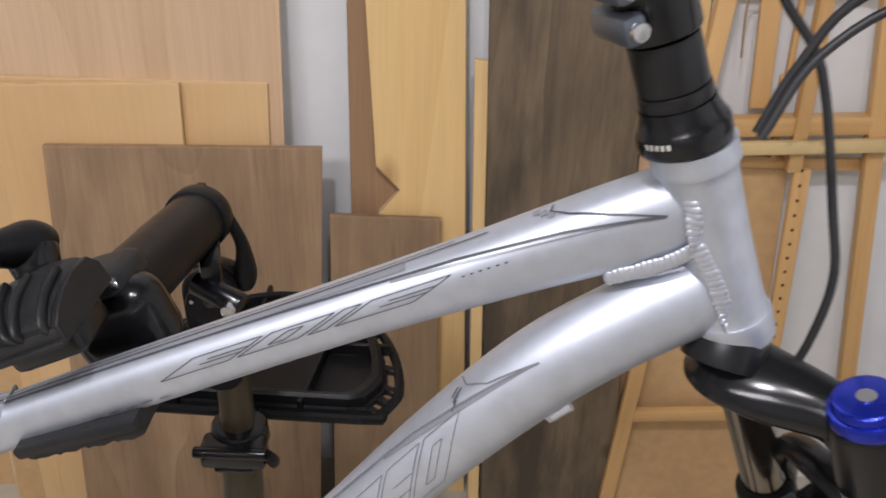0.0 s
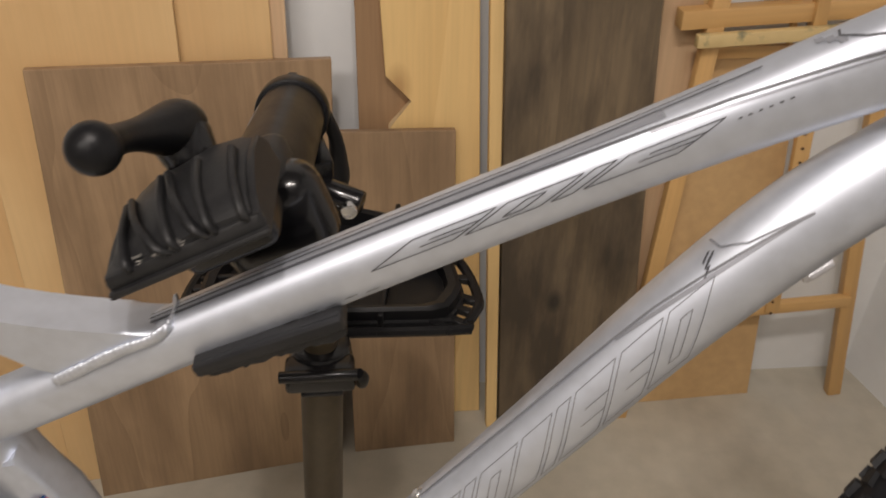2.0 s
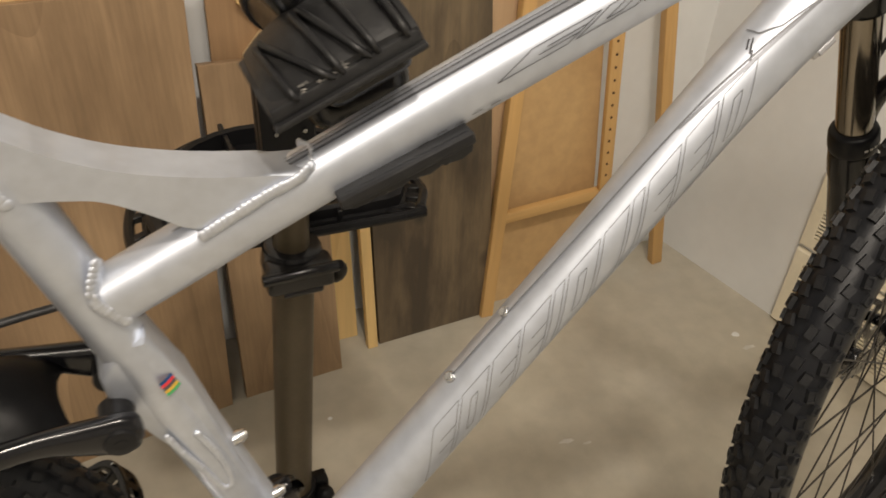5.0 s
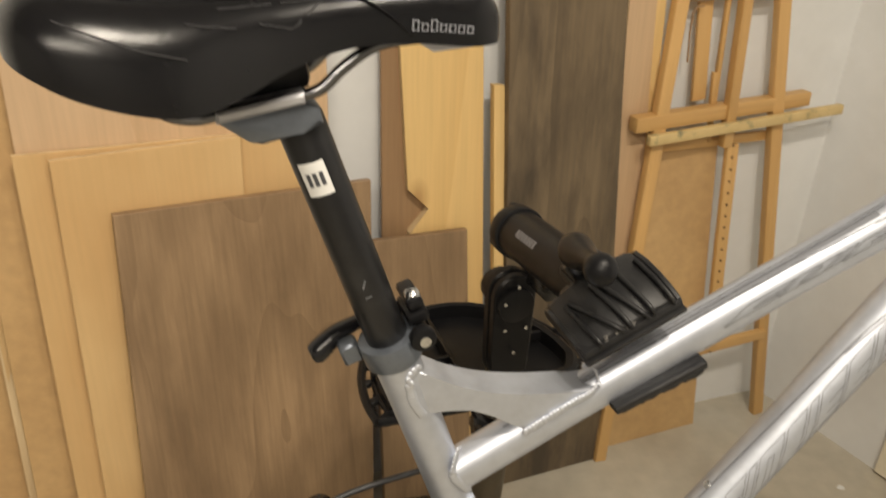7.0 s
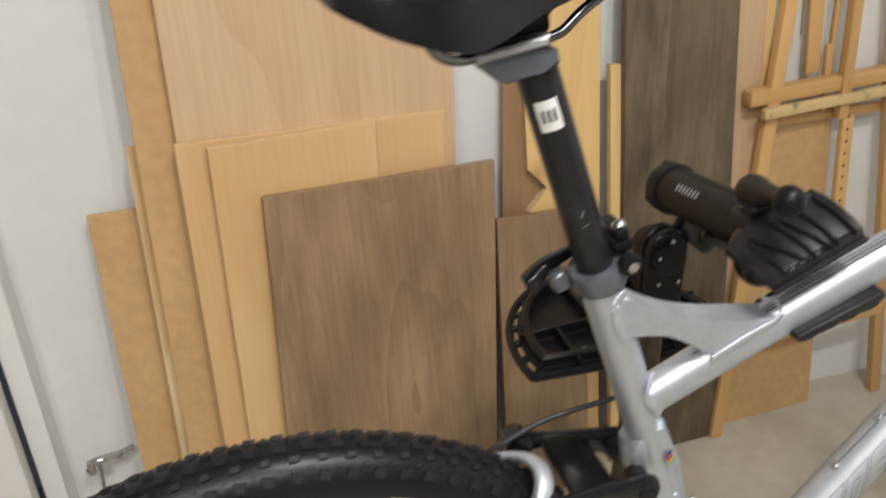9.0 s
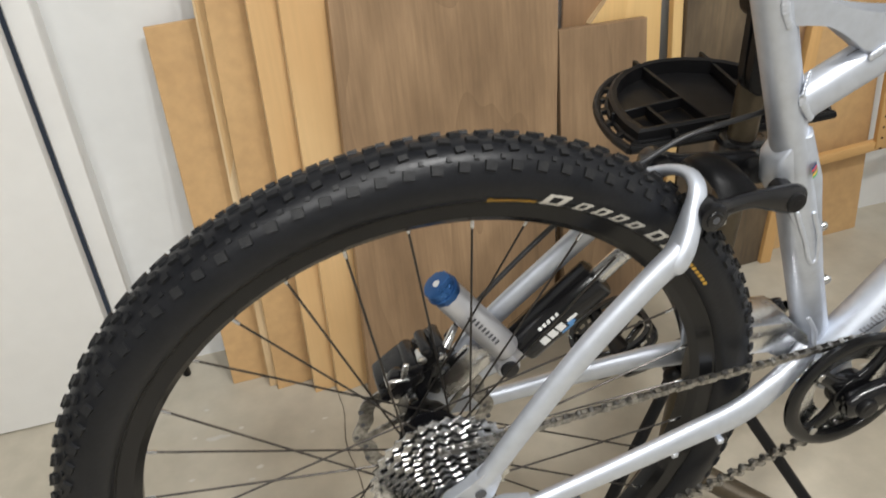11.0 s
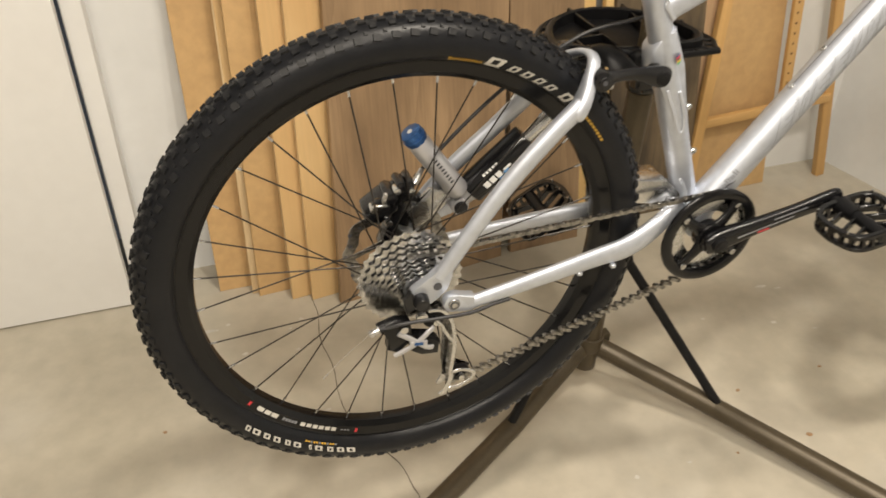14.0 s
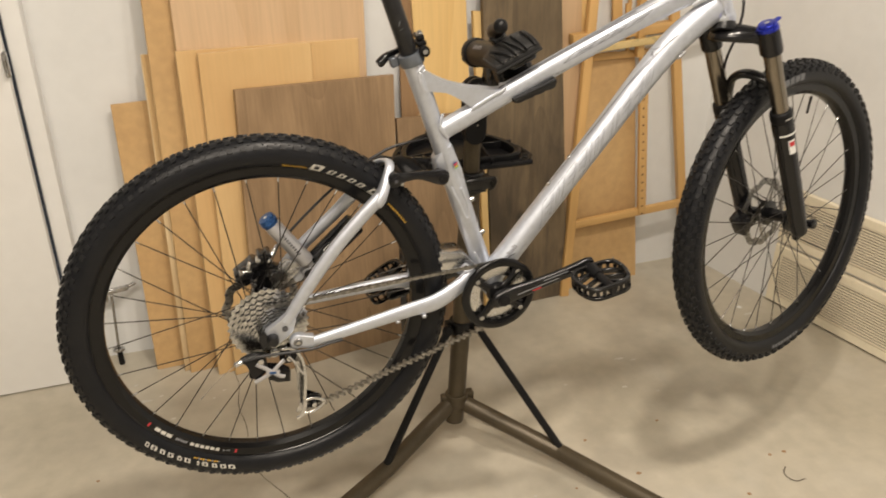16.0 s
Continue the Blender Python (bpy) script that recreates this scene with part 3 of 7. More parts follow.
for k in range(20):
    p = Vector((1.385, 0.890, 0.26)).lerp(Vector((1.345, 0.922, 0.80)), k / 19)
    bm = bmesh.new()
    cyl(bm, p + Vector((-0.002, -0.0065, 0)), p + Vector((-0.002, -0.0078, 0)), 0.0032, segs=10)
    part("peg_hole", bm, HOLE, strip)
beam("crossbar", (1.178, 0.948, 1.127), (1.412, 0.952, 1.125), 0.030, 0.018)
beam("crossbar", (1.122, 0.885, 0.258), (1.560, 0.905, 0.270), 0.026, 0.018)
beam("crossbar", (1.150, 0.945, 0.80), (1.47, 0.955, 0.80), 0.022, 0.012)
beam("ledge", (1.083, 0.925, 0.866), (1.550, 0.952, 0.884), 0.032, 0.030)
beam("ledge_lip", (1.110, 0.900, 0.836), (1.64, 0.930, 0.858), 0.022, 0.016, PAINTY, "pale ledge lip smeared with green and black paint")
beam("slat", (1.257, 0.955, 0.897), (1.236, 0.962, 1.105), 0.034, 0.010)
beam("slat", (1.289, 0.948, 0.885), (1.283, 0.950, 0.958), 0.010, 0.012)
bm = bmesh.new()
cable(bm, [(1.205, 0.945, 0.985), (1.196, 0.943, 1.06), (1.200, 0.943, 1.094), (1.222, 0.945, 1.098)], 0.0019)
part("wire_hook", bm, BROWN, easel, "thin dark bent wire")

# clamp standing in the corner by the boards ---------------------------------
clamp = thing("bar_clamp", (-0.34, 0.94, 0), "small steel bar clamp with a black handle leaning on the wall", "clamp")
bm = bmesh.new()
cyl(bm, (-0.345, 0.935, 0.045), (-0.335, 0.945, 0.245), 0.004, segs=12)
part("screw", bm, STEEL, clamp)
bm = bmesh.new()
cyl(bm, (-0.343, 0.935, 0.002), (-0.344, 0.935, 0.045), 0.009, 0.008, 14, 0.001)
part("handle", bm, BLACK, clamp, "black plastic handle")
bm = bmesh.new()
cable(bm, [(-0.36, 0.945, 0.22), (-0.34, 0.94, 0.245), (-0.31, 0.945, 0.243), (-0.265, 0.95, 0.258)], 0.006)
box(bm, (0.060, 0.012, 0.016), pose(-0.318, 0.944, 0.245, 0, -8), 0.003, 2)
box(bm, (0.014, 0.014, 0.034), pose(-0.352, 0.943, 0.228), 0.003, 2)
part("jaw", bm, STEEL, clamp)
bm = bmesh.new()
lathe(bm, [(0.012, -0.003), (0.017, -0.003), (0.017, 0.003), (0.012, 0.003)], 20)
bmesh.ops.transform(bm, matrix=pose(-0.345, 0.935, 0.052, 80, 0, 0), verts=bm.verts)
part("swivel_pad", bm, STEEL, clamp)

# small litter on the floor
for k, (x, y, r, dark) in enumerate(((0.865, 0.011, 0.008, 1), (-0.401, 0.426, 0.006, 1), (1.022, 0.173, 0.005, 1), (1.220, -0.041, 0.007, 1), (1.263, -0.044, 0.008, 1), (0.799, 0.165, 0.006, 1), (0.694, 0.015, 0.004, 1), (1.078, -0.140, 0.008, 1),
                                  (1.62, 0.60, 0.012, 0), (0.66, 0.69, 0.006, 0))):
    rng = random.Random(k)
    bm = bmesh.new()
    pts = [(x + r * (0.6 + 0.5 * rng.random()) * math.cos(a), y + r * (0.5 + 0.5 * rng.random()) * math.sin(a)) for a in np.linspace(0, 5.5, 7)]
    lo = [bm.verts.new((px, py, 0.0004)) for px, py in pts]
    hi = bm.verts.new((x, y, 0.003))
    for i in range(len(lo)):
        bm.faces.new((lo[i], lo[(i + 1) % len(lo)], hi))
    bm.faces.new(lo)
    ob = part("debris_chip", bm, BROWN if dark else LABEL)
    tagged(ob, "tiny brown wood chip on the concrete floor" if dark else "tiny pale plaster chip on the concrete floor", "debris", "debris on the floor")


def floor_mark(name, pts, width, mat, label, wobble=0.35):
    """A thin uneven mark lying on the concrete."""
    rng = random.Random(11)
    c = curve_points([(x, y, 0) for x, y in pts], 6)
    t = np.gradient(c, axis=0)
    bm = bmesh.new()
    prev = None
    for p, d in zip(c, t):
        d = Vector(d).normalized()
        w = Vector((-d.y, d.x, 0)) * width * (1 - wobble + 2 * wobble * rng.random()) / 2
        off = Vector((rng.uniform(-1, 1), rng.uniform(-1, 1), 0)) * width * wobble
        cur = (bm.verts.new(Vector(p) - w + off + Vector((0, 0, 0.0006))), bm.verts.new(Vector(p) + w + off + Vector((0, 0, 0.0006))))
        if prev:
            bm.faces.new((prev[0], prev[1], cur[1], cur[0]))
        prev = cur
    ob = part(name, bm, mat, floor, label)


CRACK = material("crack_dark", (0.13, 0.11, 0.085), 0.8, scale=40)
SMEAR = material("pale_smear", (0.60, 0.58, 0.53), 0.6, scale=30, amount=0.5)
floor_mark("crack", [(-0.03, 0.78), (-0.028, 0.701), (-0.040, 0.613), (-0.031, 0.509), (-0.037, 0.404), (-0.020, 0.315), (0.033, 0.208), (0.046, 0.142), (0.052, 0.08), (0.04, -0.02)], 0.0022, CRACK, "hairline crack in the concrete")
floor_mark("curved_mark", [(1.226, -0.092), (1.208, -0.108), (1.206, -0.128), (1.218, -0.143), (1.244, -0.143)], 0.004, CRACK, "curved dark scrape on the concrete", 0.15)
for x, y, l, w in ((-0.292, 0.719, 0.05, 0.012), (-0.213, 0.615, 0.016, 0.010), (-0.233, 0.588, 0.014, 0.008), (-0.068, 0.385, 0.012, 0.008), (-0.346, 0.623, 0.012, 0.007), (-0.308, 0.806, 0.012, 0.007), (-0.241, 0.731, 0.012, 0.008), (-0.101, 0.672, 0.010, 0.007), (-0.096, 0.594, 0.012, 0.006), (-0.070, 0.700, 0.012, 0.007), (-0.335, 0.733, 0.010, 0.006), (1.10, 0.288, 0.010, 0.006), (0.862, 0.40, 0.012, 0.006), (0.589, 0.024, 0.010, 0.006), (0.47, 0.023, 0.012, 0.009), (1.618, 0.553, 0.03, 0.012), (1.078, 0.467, 0.03, 0.010), (1.019, 0.336, 0.016, 0.010), (1.115, 0.448, 0.02, 0.006)):
    rng = random.Random(int(x * 1000))
    bm = bmesh.new()
    bm.faces.new([bm.verts.new((x + l * 0.5 * (0.7 + 0.6 * rng.random()) * math.cos(a), y + w * 0.5 * (0.6 + 0.8 * rng.random()) * math.sin(a), 0.0006)) for a in np.linspace(0, 2 * math.pi, 11, endpoint=False)])
    part("paint_smear", bm, SMEAR, floor, "pale paint smear on the concrete")

# the repair stand ------------------------------------------------------------
stand = thing("repair_stand", (0.487, 0.283, 0), "brown steel bicycle repair stand with a black plastic clamp", "repair stand")
bm = bmesh.new()
cyl(bm, (0.478, 0.285, 0.072), (0.507, 0.281, 0.70), 0.0225, segs=32)
part("post", bm, OLIVE, stand, "bronze-brown painted steel post")
bm = bmesh.new()
cyl(bm, (0.4755, 0.285, 0.066), (0.477, 0.285, 0.115), 0.0245, segs=32, bevel=0.003)
part("post_foot", bm, OLIVE, stand)
bm = bmesh.new()
cyl(bm, (0.5065, 0.281, 0.69), (0.510, 0.279, 0.86), 0.0185, segs=28)
part("inner_post", bm, OLIVE, stand)
for z in (0.115, 0.332):
    bm = bmesh.new()
    cyl(bm, (0.475 + z * 0.045, 0.285, z), (0.4765 + z * 0.045, 0.285, z + 0.034), 0.0285, segs=28, bevel=0.003)
    box(bm, (0.085, 0.022, 0.026), pose(0.480 + z * 0.045, 0.290, z + 0.016, 0, 0, 0), 0.003, 2)
    part("leg_collar", bm, OLIVE if z < 0.2 else BLACK, stand)
for end, foot, col in (((0.960, -0.345, 0.021), (0.682, 0.098, 0.064), (0.527, 0.268, 0.346)), ((-0.080, -0.030, 0.021), (0.266, 0.178, 0.064), (0.451, 0.268, 0.350))):
    e, f = Vector(end), Vector(foot)
    start = Vector((0.490 if end[0] > 0.5 else 0.470, 0.288, 0.120))
    bm = bmesh.new()
    cyl(bm, start, f - Vector((0, 0, 0.012)), 0.0205, segs=24)
    cyl(bm, f - Vector((0, 0, 0.012)), e, 0.0205, segs=24)
    ball(bm, f - Vector((0, 0, 0.012)), 0.0205, u=24, v=12)
    part("leg", bm, OLIVE, stand, "bronze-brown tubular leg")
    bm = bmesh.new()
    cyl(bm, e.lerp(f, 0.14), e, 0.0225, 0.021, 24, 0.003)
    part("rubber_foot", bm, BLACK, stand)
    bm = bmesh.new()
    cyl(bm, col, f + Vector((0, 0, 0.006)), 0.0095, segs=14)
    ball(bm, f + Vector((0, 0, 0.004)), 0.0105)
    ball(bm, col, 0.014)
    part("strut", bm, BLACK, stand, "thin black steel strut")

# height collar with its lever
bm = bmesh.new()
cyl(bm, (0.5065, 0.281, 0.702), (0.508, 0.281, 0.727), 0.0275, 0.0305, 28, 0.004)
cyl(bm, (0.508, 0.281, 0.727), (0.509, 0.281, 0.752), 0.0335, 0.0300, 28, 0.004)
box(bm, (0.070, 0.030, 0.030), pose(0.508, 0.256, 0.732), 0.006, 3)
part("height_collar", bm, GLOSS, stand, "glossy black plastic height collar")
bm = bmesh.new()
cyl(bm, (0.468, 0.243, 0.741), (0.546, 0.243, 0.741), 0.0062, segs=16, bevel=0.0015)
cyl(bm, (0.488, 0.247, 0.716), (0.530, 0.247, 0.716), 0.0052, segs=16, bevel=0.0015)
part("collar_bolt", bm, GLOSS, stand)
bm = bmesh.new()
Tube([(0.546, 0.243, 0.742, 0.006, 0.006), (0.550, 0.246, 0.734, 0.0065, 0.0065), (0.550, 0.254, 0.722, 0.0075, 0.0065), (0.548, 0.264, 0.711, 0.007, 0.006), (0.547, 0.267, 0.708, 0.003, 0.003)], 4, (1, 0, 0)).build(bm, 14)
part("collar_lever", bm, BLACK, stand)

# tool tray: a D-shaped dish with slots along its rim
bm = bmesh.new()
tray_out = [(0.362, 0.308)] + [(0.519 + 0.161 * math.cos(radians(a)), 0.345 + 0.198 * math.sin(radians(a))) for a in range(180, -1, -12)][0:16] + [(0.672, 0.325), (0.660, 0.307), (0.640, 0.300)]


def dish(outline, z0, z1, inset):
    c = Vector((0.515, 0.42))
    return [(c.x + (x - c.x) * inset, c.y + (y - c.y) * inset) for x, y in outline], z0, z1


tray_z = 0.741
flange_o = tray_out
tray_out = dish(tray_out, 0, 0, 0.885)[0]
inner = dish(tray_out, 0, 0, 0.90)[0]
rimw = dish(tray_out, 0, 0, 0.96)[0]
n = len(tray_out)
rows = [[bm.verts.new((x, y, z)) for x, y in line] for line, z in ((tray_out, tray_z), (tray_out, tray_z + 0.020), (rimw, tray_z + 0.023), (inner, tray_z + 0.021), (inner, tray_z + 0.004), (inner, tray_z - 0.002))]
for r0, r1 in zip(rows, rows[1:]):
    for i in range(n):
        bm.faces.new((r0[i], r0[(i + 1) % n], r1[(i + 1) % n], r1[i]))
bm.faces.new(rows[-1])
bm.faces.new(rows[0])
tray = part("tool_tray", bm, BLACK, stand, "black plastic tool tray with divided compartments", angle=30)
for p, q in (((0.49, 0.31), (0.49, 0.545)), ((0.57, 0.31), (0.60, 0.535)), ((0.375, 0.39), (0.49, 0.40)), ((0.43, 0.31), (0.43, 0.39)), ((0.59, 0.42), (0.665, 0.42))):
    d = Vector(q) - Vector(p)
    bm = bmesh.new()
    box(bm, (d.length, 0.006, 0.016), pose((p[0] + q[0]) / 2, (p[1] + q[1]) / 2, tray_z + 0.011, 0, 0, math.degrees(math.atan2(d.y, d.x))), 0.001)
    part("divider", bm, BLACK, tray)
# slotted outer flange round the tray
bm = bmesh.new()
for line, rr in ((flange_o, 0.0060), (tray_out, 0.0045)):
    pts = [(x, y, tray_z + 0.004) for x, y in line]
    pts = [(x, max(y, 0.288), z) for x, y, z in pts]
    a = curve_points([(*p, rr, rr) for p in pts + [pts[0]]], 3)
    for p, q in zip(a, a[1:]):
        cyl(bm, p[:3], q[:3], rr, segs=8)
part("tray_rim", bm, BLACK, tray)
bm = bmesh.new()
for i in range(n):
    p, q = tray_out[i], flange_o[i]
    box(bm, (Vector(q).to_2d() - Vector(p)).length and (0.010, (Vector(q) - Vector(p)).length + 0.004, 0.008), pose((p[0] + q[0]) / 2, max(0.292, (p[1] + q[1]) / 2), tray_z + 0.004, 0, 0, math.degrees(math.atan2(q[1] - p[1], q[0] - p[0])) - 90), 0.001)
tagged(part("rim_bridge", bm, BLACK, tray), kind="stuff")
bm = bmesh.new()
lathe(bm, [(0.0045, -0.0006), (0.006, -0.0006), (0.006, 0.0006), (0.0045, 0.0006)], 16)
bmesh.ops.transform(bm, matrix=pose(0.455, 0.345, tray_z + 0.0052, 90), verts=bm.verts)
part("screw_ring", bm, INKGREY, tray)

# swivel head and clamp tube
bm = bmesh.new()
for dy in (-0.020, -0.004):
    prism(bm, arc(0.505, 0.940, 0.026, 0, 180, 10) + [(0.481, 0.86)] + arc(0.505, 0.845, 0.024, 180, 360, 8), 0.268 + dy, 0.280 + dy, 0.002, 1)
cyl(bm, (0.505, 0.242, 0.93), (0.505, 0.300, 0.93), 0.022, segs=24, bevel=0.002)
part("swivel_bracket", bm, BLACK, stand)
bm = bmesh.new()
cyl(bm, (0.5465, 0.185, 0.976), (0.5465, 0.168, 0.976), 0.0062, segs=14, bevel=0.001)
part("bolt", bm, ALLOY, stand, "bright pinch bolt")
for x, z in ((0.492, 0.90), (0.518, 0.90), (0.505, 0.955), (0.505, 0.868), (0.49, 0.935)):
    bm = bmesh.new()
    cyl(bm, (x, 0.2445, z), (x, 0.241, z), 0.0026, 0.0022, 10)
    part("bolt", bm, STEEL, stand, "small bright bolt head")
bm = bmesh.new()
cyl(bm, (0.512, 0.20, 0.985), (0.556, 0.182, 0.974), 0.011, segs=16, bevel=0.002)
box(bm, (0.018, 0.04, 0.05), pose(0.522, 0.215, 0.985, 10, 0, 15), 0.004, 2)
part("pinch_block", bm, GLOSS, stand)
a, b = Vector((0.503, 0.258, 1.018)), Vector((0.497, 0.072, 1.048))
bm = bmesh.new()
cyl(bm, a, b, 0.0262, segs=36)
part("clamp_tube", bm, BLACK, stand, "black clamp tube with a worn printed mark")
bm = bmesh.new()
d = (b - a).normalized()
cyl(bm, a - d * 0.006, a + d * 0.014, 0.0295, segs=36, bevel=0.002)
for k in range(3):
    an = radians(90 + 120 * k)
    box(bm, (0.008, 0.012, 0.006), Matrix.Translation(a - d * 0.007) @ d.to_track_quat("Y", "Z").to_matrix().to_4x4() @ pose(0.026 * math.cos(an), 0, 0.026 * math.sin(an), 0, -math.degrees(an) + 90), 0.001)
part("end_cap", bm, BLACK, stand)
bm = bmesh.new()
tt = Tube([(*(a + d * s), 0.0262, 0.0262) for s in (0, 0.05, 0.1, 0.15, 0.2)], 2, (1, 0, 0))
for k in range(7):
    s = 0.052 + 0.0065 * k
    tt.patch(bm, s, s + 0.004, -62, -44, 0.0004, 1, 3)
tagged(part("printed_mark", bm, INKGREY, stand), kind="stuff")
# teardrop release lever by the tube
bm = bmesh.new()
Tube([(0.525, 0.262, 1.020, 0.006, 0.006), (0.535, 0.268, 0.99, 0.006, 0.007), (0.536, 0.272, 0.965, 0.009, 0.011), (0.534, 0.274, 0.948, 0.012, 0.014), (0.532, 0.276, 0.934, 0.009, 0.010), (0.531, 0.276, 0.930, 0.002, 0.002)], 4).build(bm, 16)
part("release_lever", bm, BLACK, stand)

# the jaws, in the slope of the top tube
U, V = Vector((0.937, 0, 0.350)), Vector((-0.350, 0, 0.937))
JAWL = Matrix.Translation((0.4975, 0.006, 1.0345)) @ Matrix((U, Vector((0, 1, 0)), V)).transposed().to_4x4()
U2, V2 = Vector((0.910, 0, 0.414)), Vector((-0.414, 0, 0.910))
JAW = Matrix.Translation((0.4725, -0.009, 1.069)) @ Matrix((U2, Vector((0, 1, 0)), V2)).transposed().to_4x4() @ Matrix.Diagonal((0.90, 1.0, 0.70, 1.0))
bm = bmesh.new()
box(bm, (0.097, 0.068, 0.017), pose(0.0, 0.021, 0.0040), 0.003, 2)
box(bm, (0.100, 0.006, 0.006), pose(0.0, -0.0135, -0.0015), 0.002, 2)
upper = part("upper_jaw", bm, WORN, stand, "ribbed black plastic upper jaw, scuffed", JAW)
prof = [(-0.0115, 0.004), (-0.0100, 0.017), (-0.001, 0.027), (0.012, 0.0345), (0.032, 0.039), (0.050, 0.036), (0.057, 0.022), (0.057, 0.004)]
bm = bmesh.new()
secs = []
for u, k, t in ((-0.0455, 0.36, 0.003), (-0.044, 0.42, 0.0), (-0.034, 0.62, 0.0), (-0.024, 0.76, 0.0), (-0.010, 0.88, 0.0), (0.006, 0.95, 0.0), (0.024, 0.96, 0.0), (0.038, 0.88, 0.0), (0.044, 0.76, 0.0), (0.0450, 0.68, 0.003)):
    secs.append([bm.verts.new((u, y + t * (1 if y < 0.02 else -1), 0.004 + (z - 0.004) * k)) for y, z in prof])
for s0, s1 in zip(secs, secs[1:]):
    for i in range(len(prof) - 1):
        bm.faces.new((s0[i], s0[i + 1], s1[i + 1], s1[i]))
bm.faces.new(secs[0])
bm.faces.new(secs[-1])
part("jaw_shell", bm, WORN, upper, m=JAW, angle=28)
for u, top in ((-0.030, -0.036), (-0.004, -0.032), (0.000, -0.008), (0.019, -0.003), (0.023, 0.016), (0.042, 0.038)):
    bm = bmesh.new()
    pts = []
    for k, (y, z) in enumerate(prof[:5]):
        ru = u + (top - u) * k / 4
        dome = np.interp(ru, (-0.044, -0.034, -0.024, -0.010, 0.006, 0.024, 0.038), (0.42, 0.62, 0.76, 0.88, 0.95, 0.96, 0.88))
        pts.append((ru, y - 0.0006 * (1 - k / 4), 0.0060 + (z - 0.004) * dome, 0.0046, 0.0023))
    pts[0] = (u, -0.0105, 0.007, 0.0016, 0.0016)
    Tube(pts, 4, (1, 0, 0), 3.0).build(bm, 10)
    part("rib", bm, WORN, upper, m=JAW, angle=60)
for e in (-1, 1):
    bm = bmesh.new()
    prism(bm, [(-0.0125, -0.004), (0.056, -0.004), (0.056, 0.018), (0.048, 0.030), (0.030, 0.032), (0.012, 0.028), (-0.002, 0.021), (-0.0115, 0.013)], -0.0025, 0.0025, 0.001, 1)
    part("end_cheek", bm, WORN, upper, m=JAW @ pose(e * 0.0470, 0, 0, 0, 0, 0) @ Matrix(((0, 1, 0, 0), (1, 0, 0, 0), (0, 0, 0.5 if e < 0 else 1, 0), (0, 0, 0, 1))))
bm = bmesh.new()
rng = random.Random(3)
for k in range(46):
    u = -0.026 + 0.030 * rng.random()
    box(bm, (0.0010 + 0.0035 * rng.random() ** 2, 0.0006, 0.0004 + 0.0016 * rng.random()), pose(u, -0.0117 + 0.0008 * rng.random(), 0.0075 + 0.012 * rng.random() * rng.random(), -6, 50 * rng.random() - 25, 0))
tagged(part("scuff", bm, SCUFF, upper, "pale scratches worn into the plastic", JAW), kind="stuff")
bm = bmesh.new()
box(bm, (0.060, 0.044, 0.030), pose(0.014, 0.024, -0.016), 0.009, 3)
part("jaw_pad", bm, GLOSS, upper, "black rubber pad inside the jaw", JAW)
bm = bmesh.new()
box(bm, (0.044, 0.050, 0.046), pose(0.497, 0.084, 1.050, 0, -20), 0.010, 3)
housing = part("hinge_housing", bm, WORN, stand)
for x, y, z in ((0.507, 0.060, 1.071), (0.489, 0.057, 1.063)):
    bm = bmesh.new()
    cyl(bm, (x, y + 0.008, z - 0.006), (x, y, z), 0.0034, 0.0030, 12, 0.0006)
    part("hinge_screw", bm, STEEL, housing)
# lower jaw: a slim tray with a scalloped keel
bm = bmesh.new()
box(bm, (0.086, 0.060, 0.0065), pose(0.0, 0.002, -0.0222), 0.002, 2)
box(bm, (0.086, 0.006, 0.0085), pose(0.0, -0.0285, -0.0232, 8), 0.002, 2)
lower = part("lower_jaw", bm, WORN, stand, "black plastic lower jaw under the tube", JAWL)
bm = bmesh.new()
keel = [(-0.042, -0.024), (0.042, -0.024), (0.042, -0.030)]
for k in range(4):
    c = 0.032 - 0.020 * k
    keel += [(c + 0.008, -0.0345 + 0.001 * k), (c, -0.0365 + 0.001 * k), (c - 0.007, -0.0350 + 0.001 * k), (c - 0.0095, -0.031)]
keel += [(-0.042, -0.029)]
prism(bm, keel, -0.0275, 0.026, 0.002, 2)
part("keel", bm, WORN, lower, "scalloped underside of the jaw", JAWL, angle=35)
bm = bmesh.new()
box(bm, (0.074, 0.044, 0.064), pose(0.004, 0.068, -0.004), 0.019, 5)
part("jaw_body", bm, GLOSS, stand, m=JAWL)
bm = bmesh.new()
ball(bm, (0.438, -0.014, 1.127), 0.0128, u=24, v=16)
Tube([(0.440, -0.006, 1.125, 0.0090, 0.0090), (0.444, 0.008, 1.121, 0.0076, 0.0076), (0.449, 0.024, 1.115, 0.0090, 0.0090), (0.455, 0.044, 1.107, 0.0136, 0.0136), (0.460, 0.060, 1.102, 0.0150, 0.0150), (0.464, 0.072, 1.098, 0.0097, 0.0097), (0.465, 0.075, 1.097, 0.003, 0.003)], 4, (1, 0, 0)).build(bm, 20)
part("clamp_knob", bm, BLACK, stand, "bone-shaped black rubbery clamp handle")
bm = bmesh.new()
cyl(bm, (0.460, 0.056, 1.098), (0.468, 0.046, 1.085), 0.0175, 0.014, 20, 0.002)
part("knob_washer", bm, GLOSS, stand)

# the bicycle ---------------------------------------------------------------
AX, AZ = 0.004, 0.634
bike = thing("mountain_bike", (0.5, 0, 0.3), "silver full-suspension mountain bike hanging in the repair stand", "bicycle")

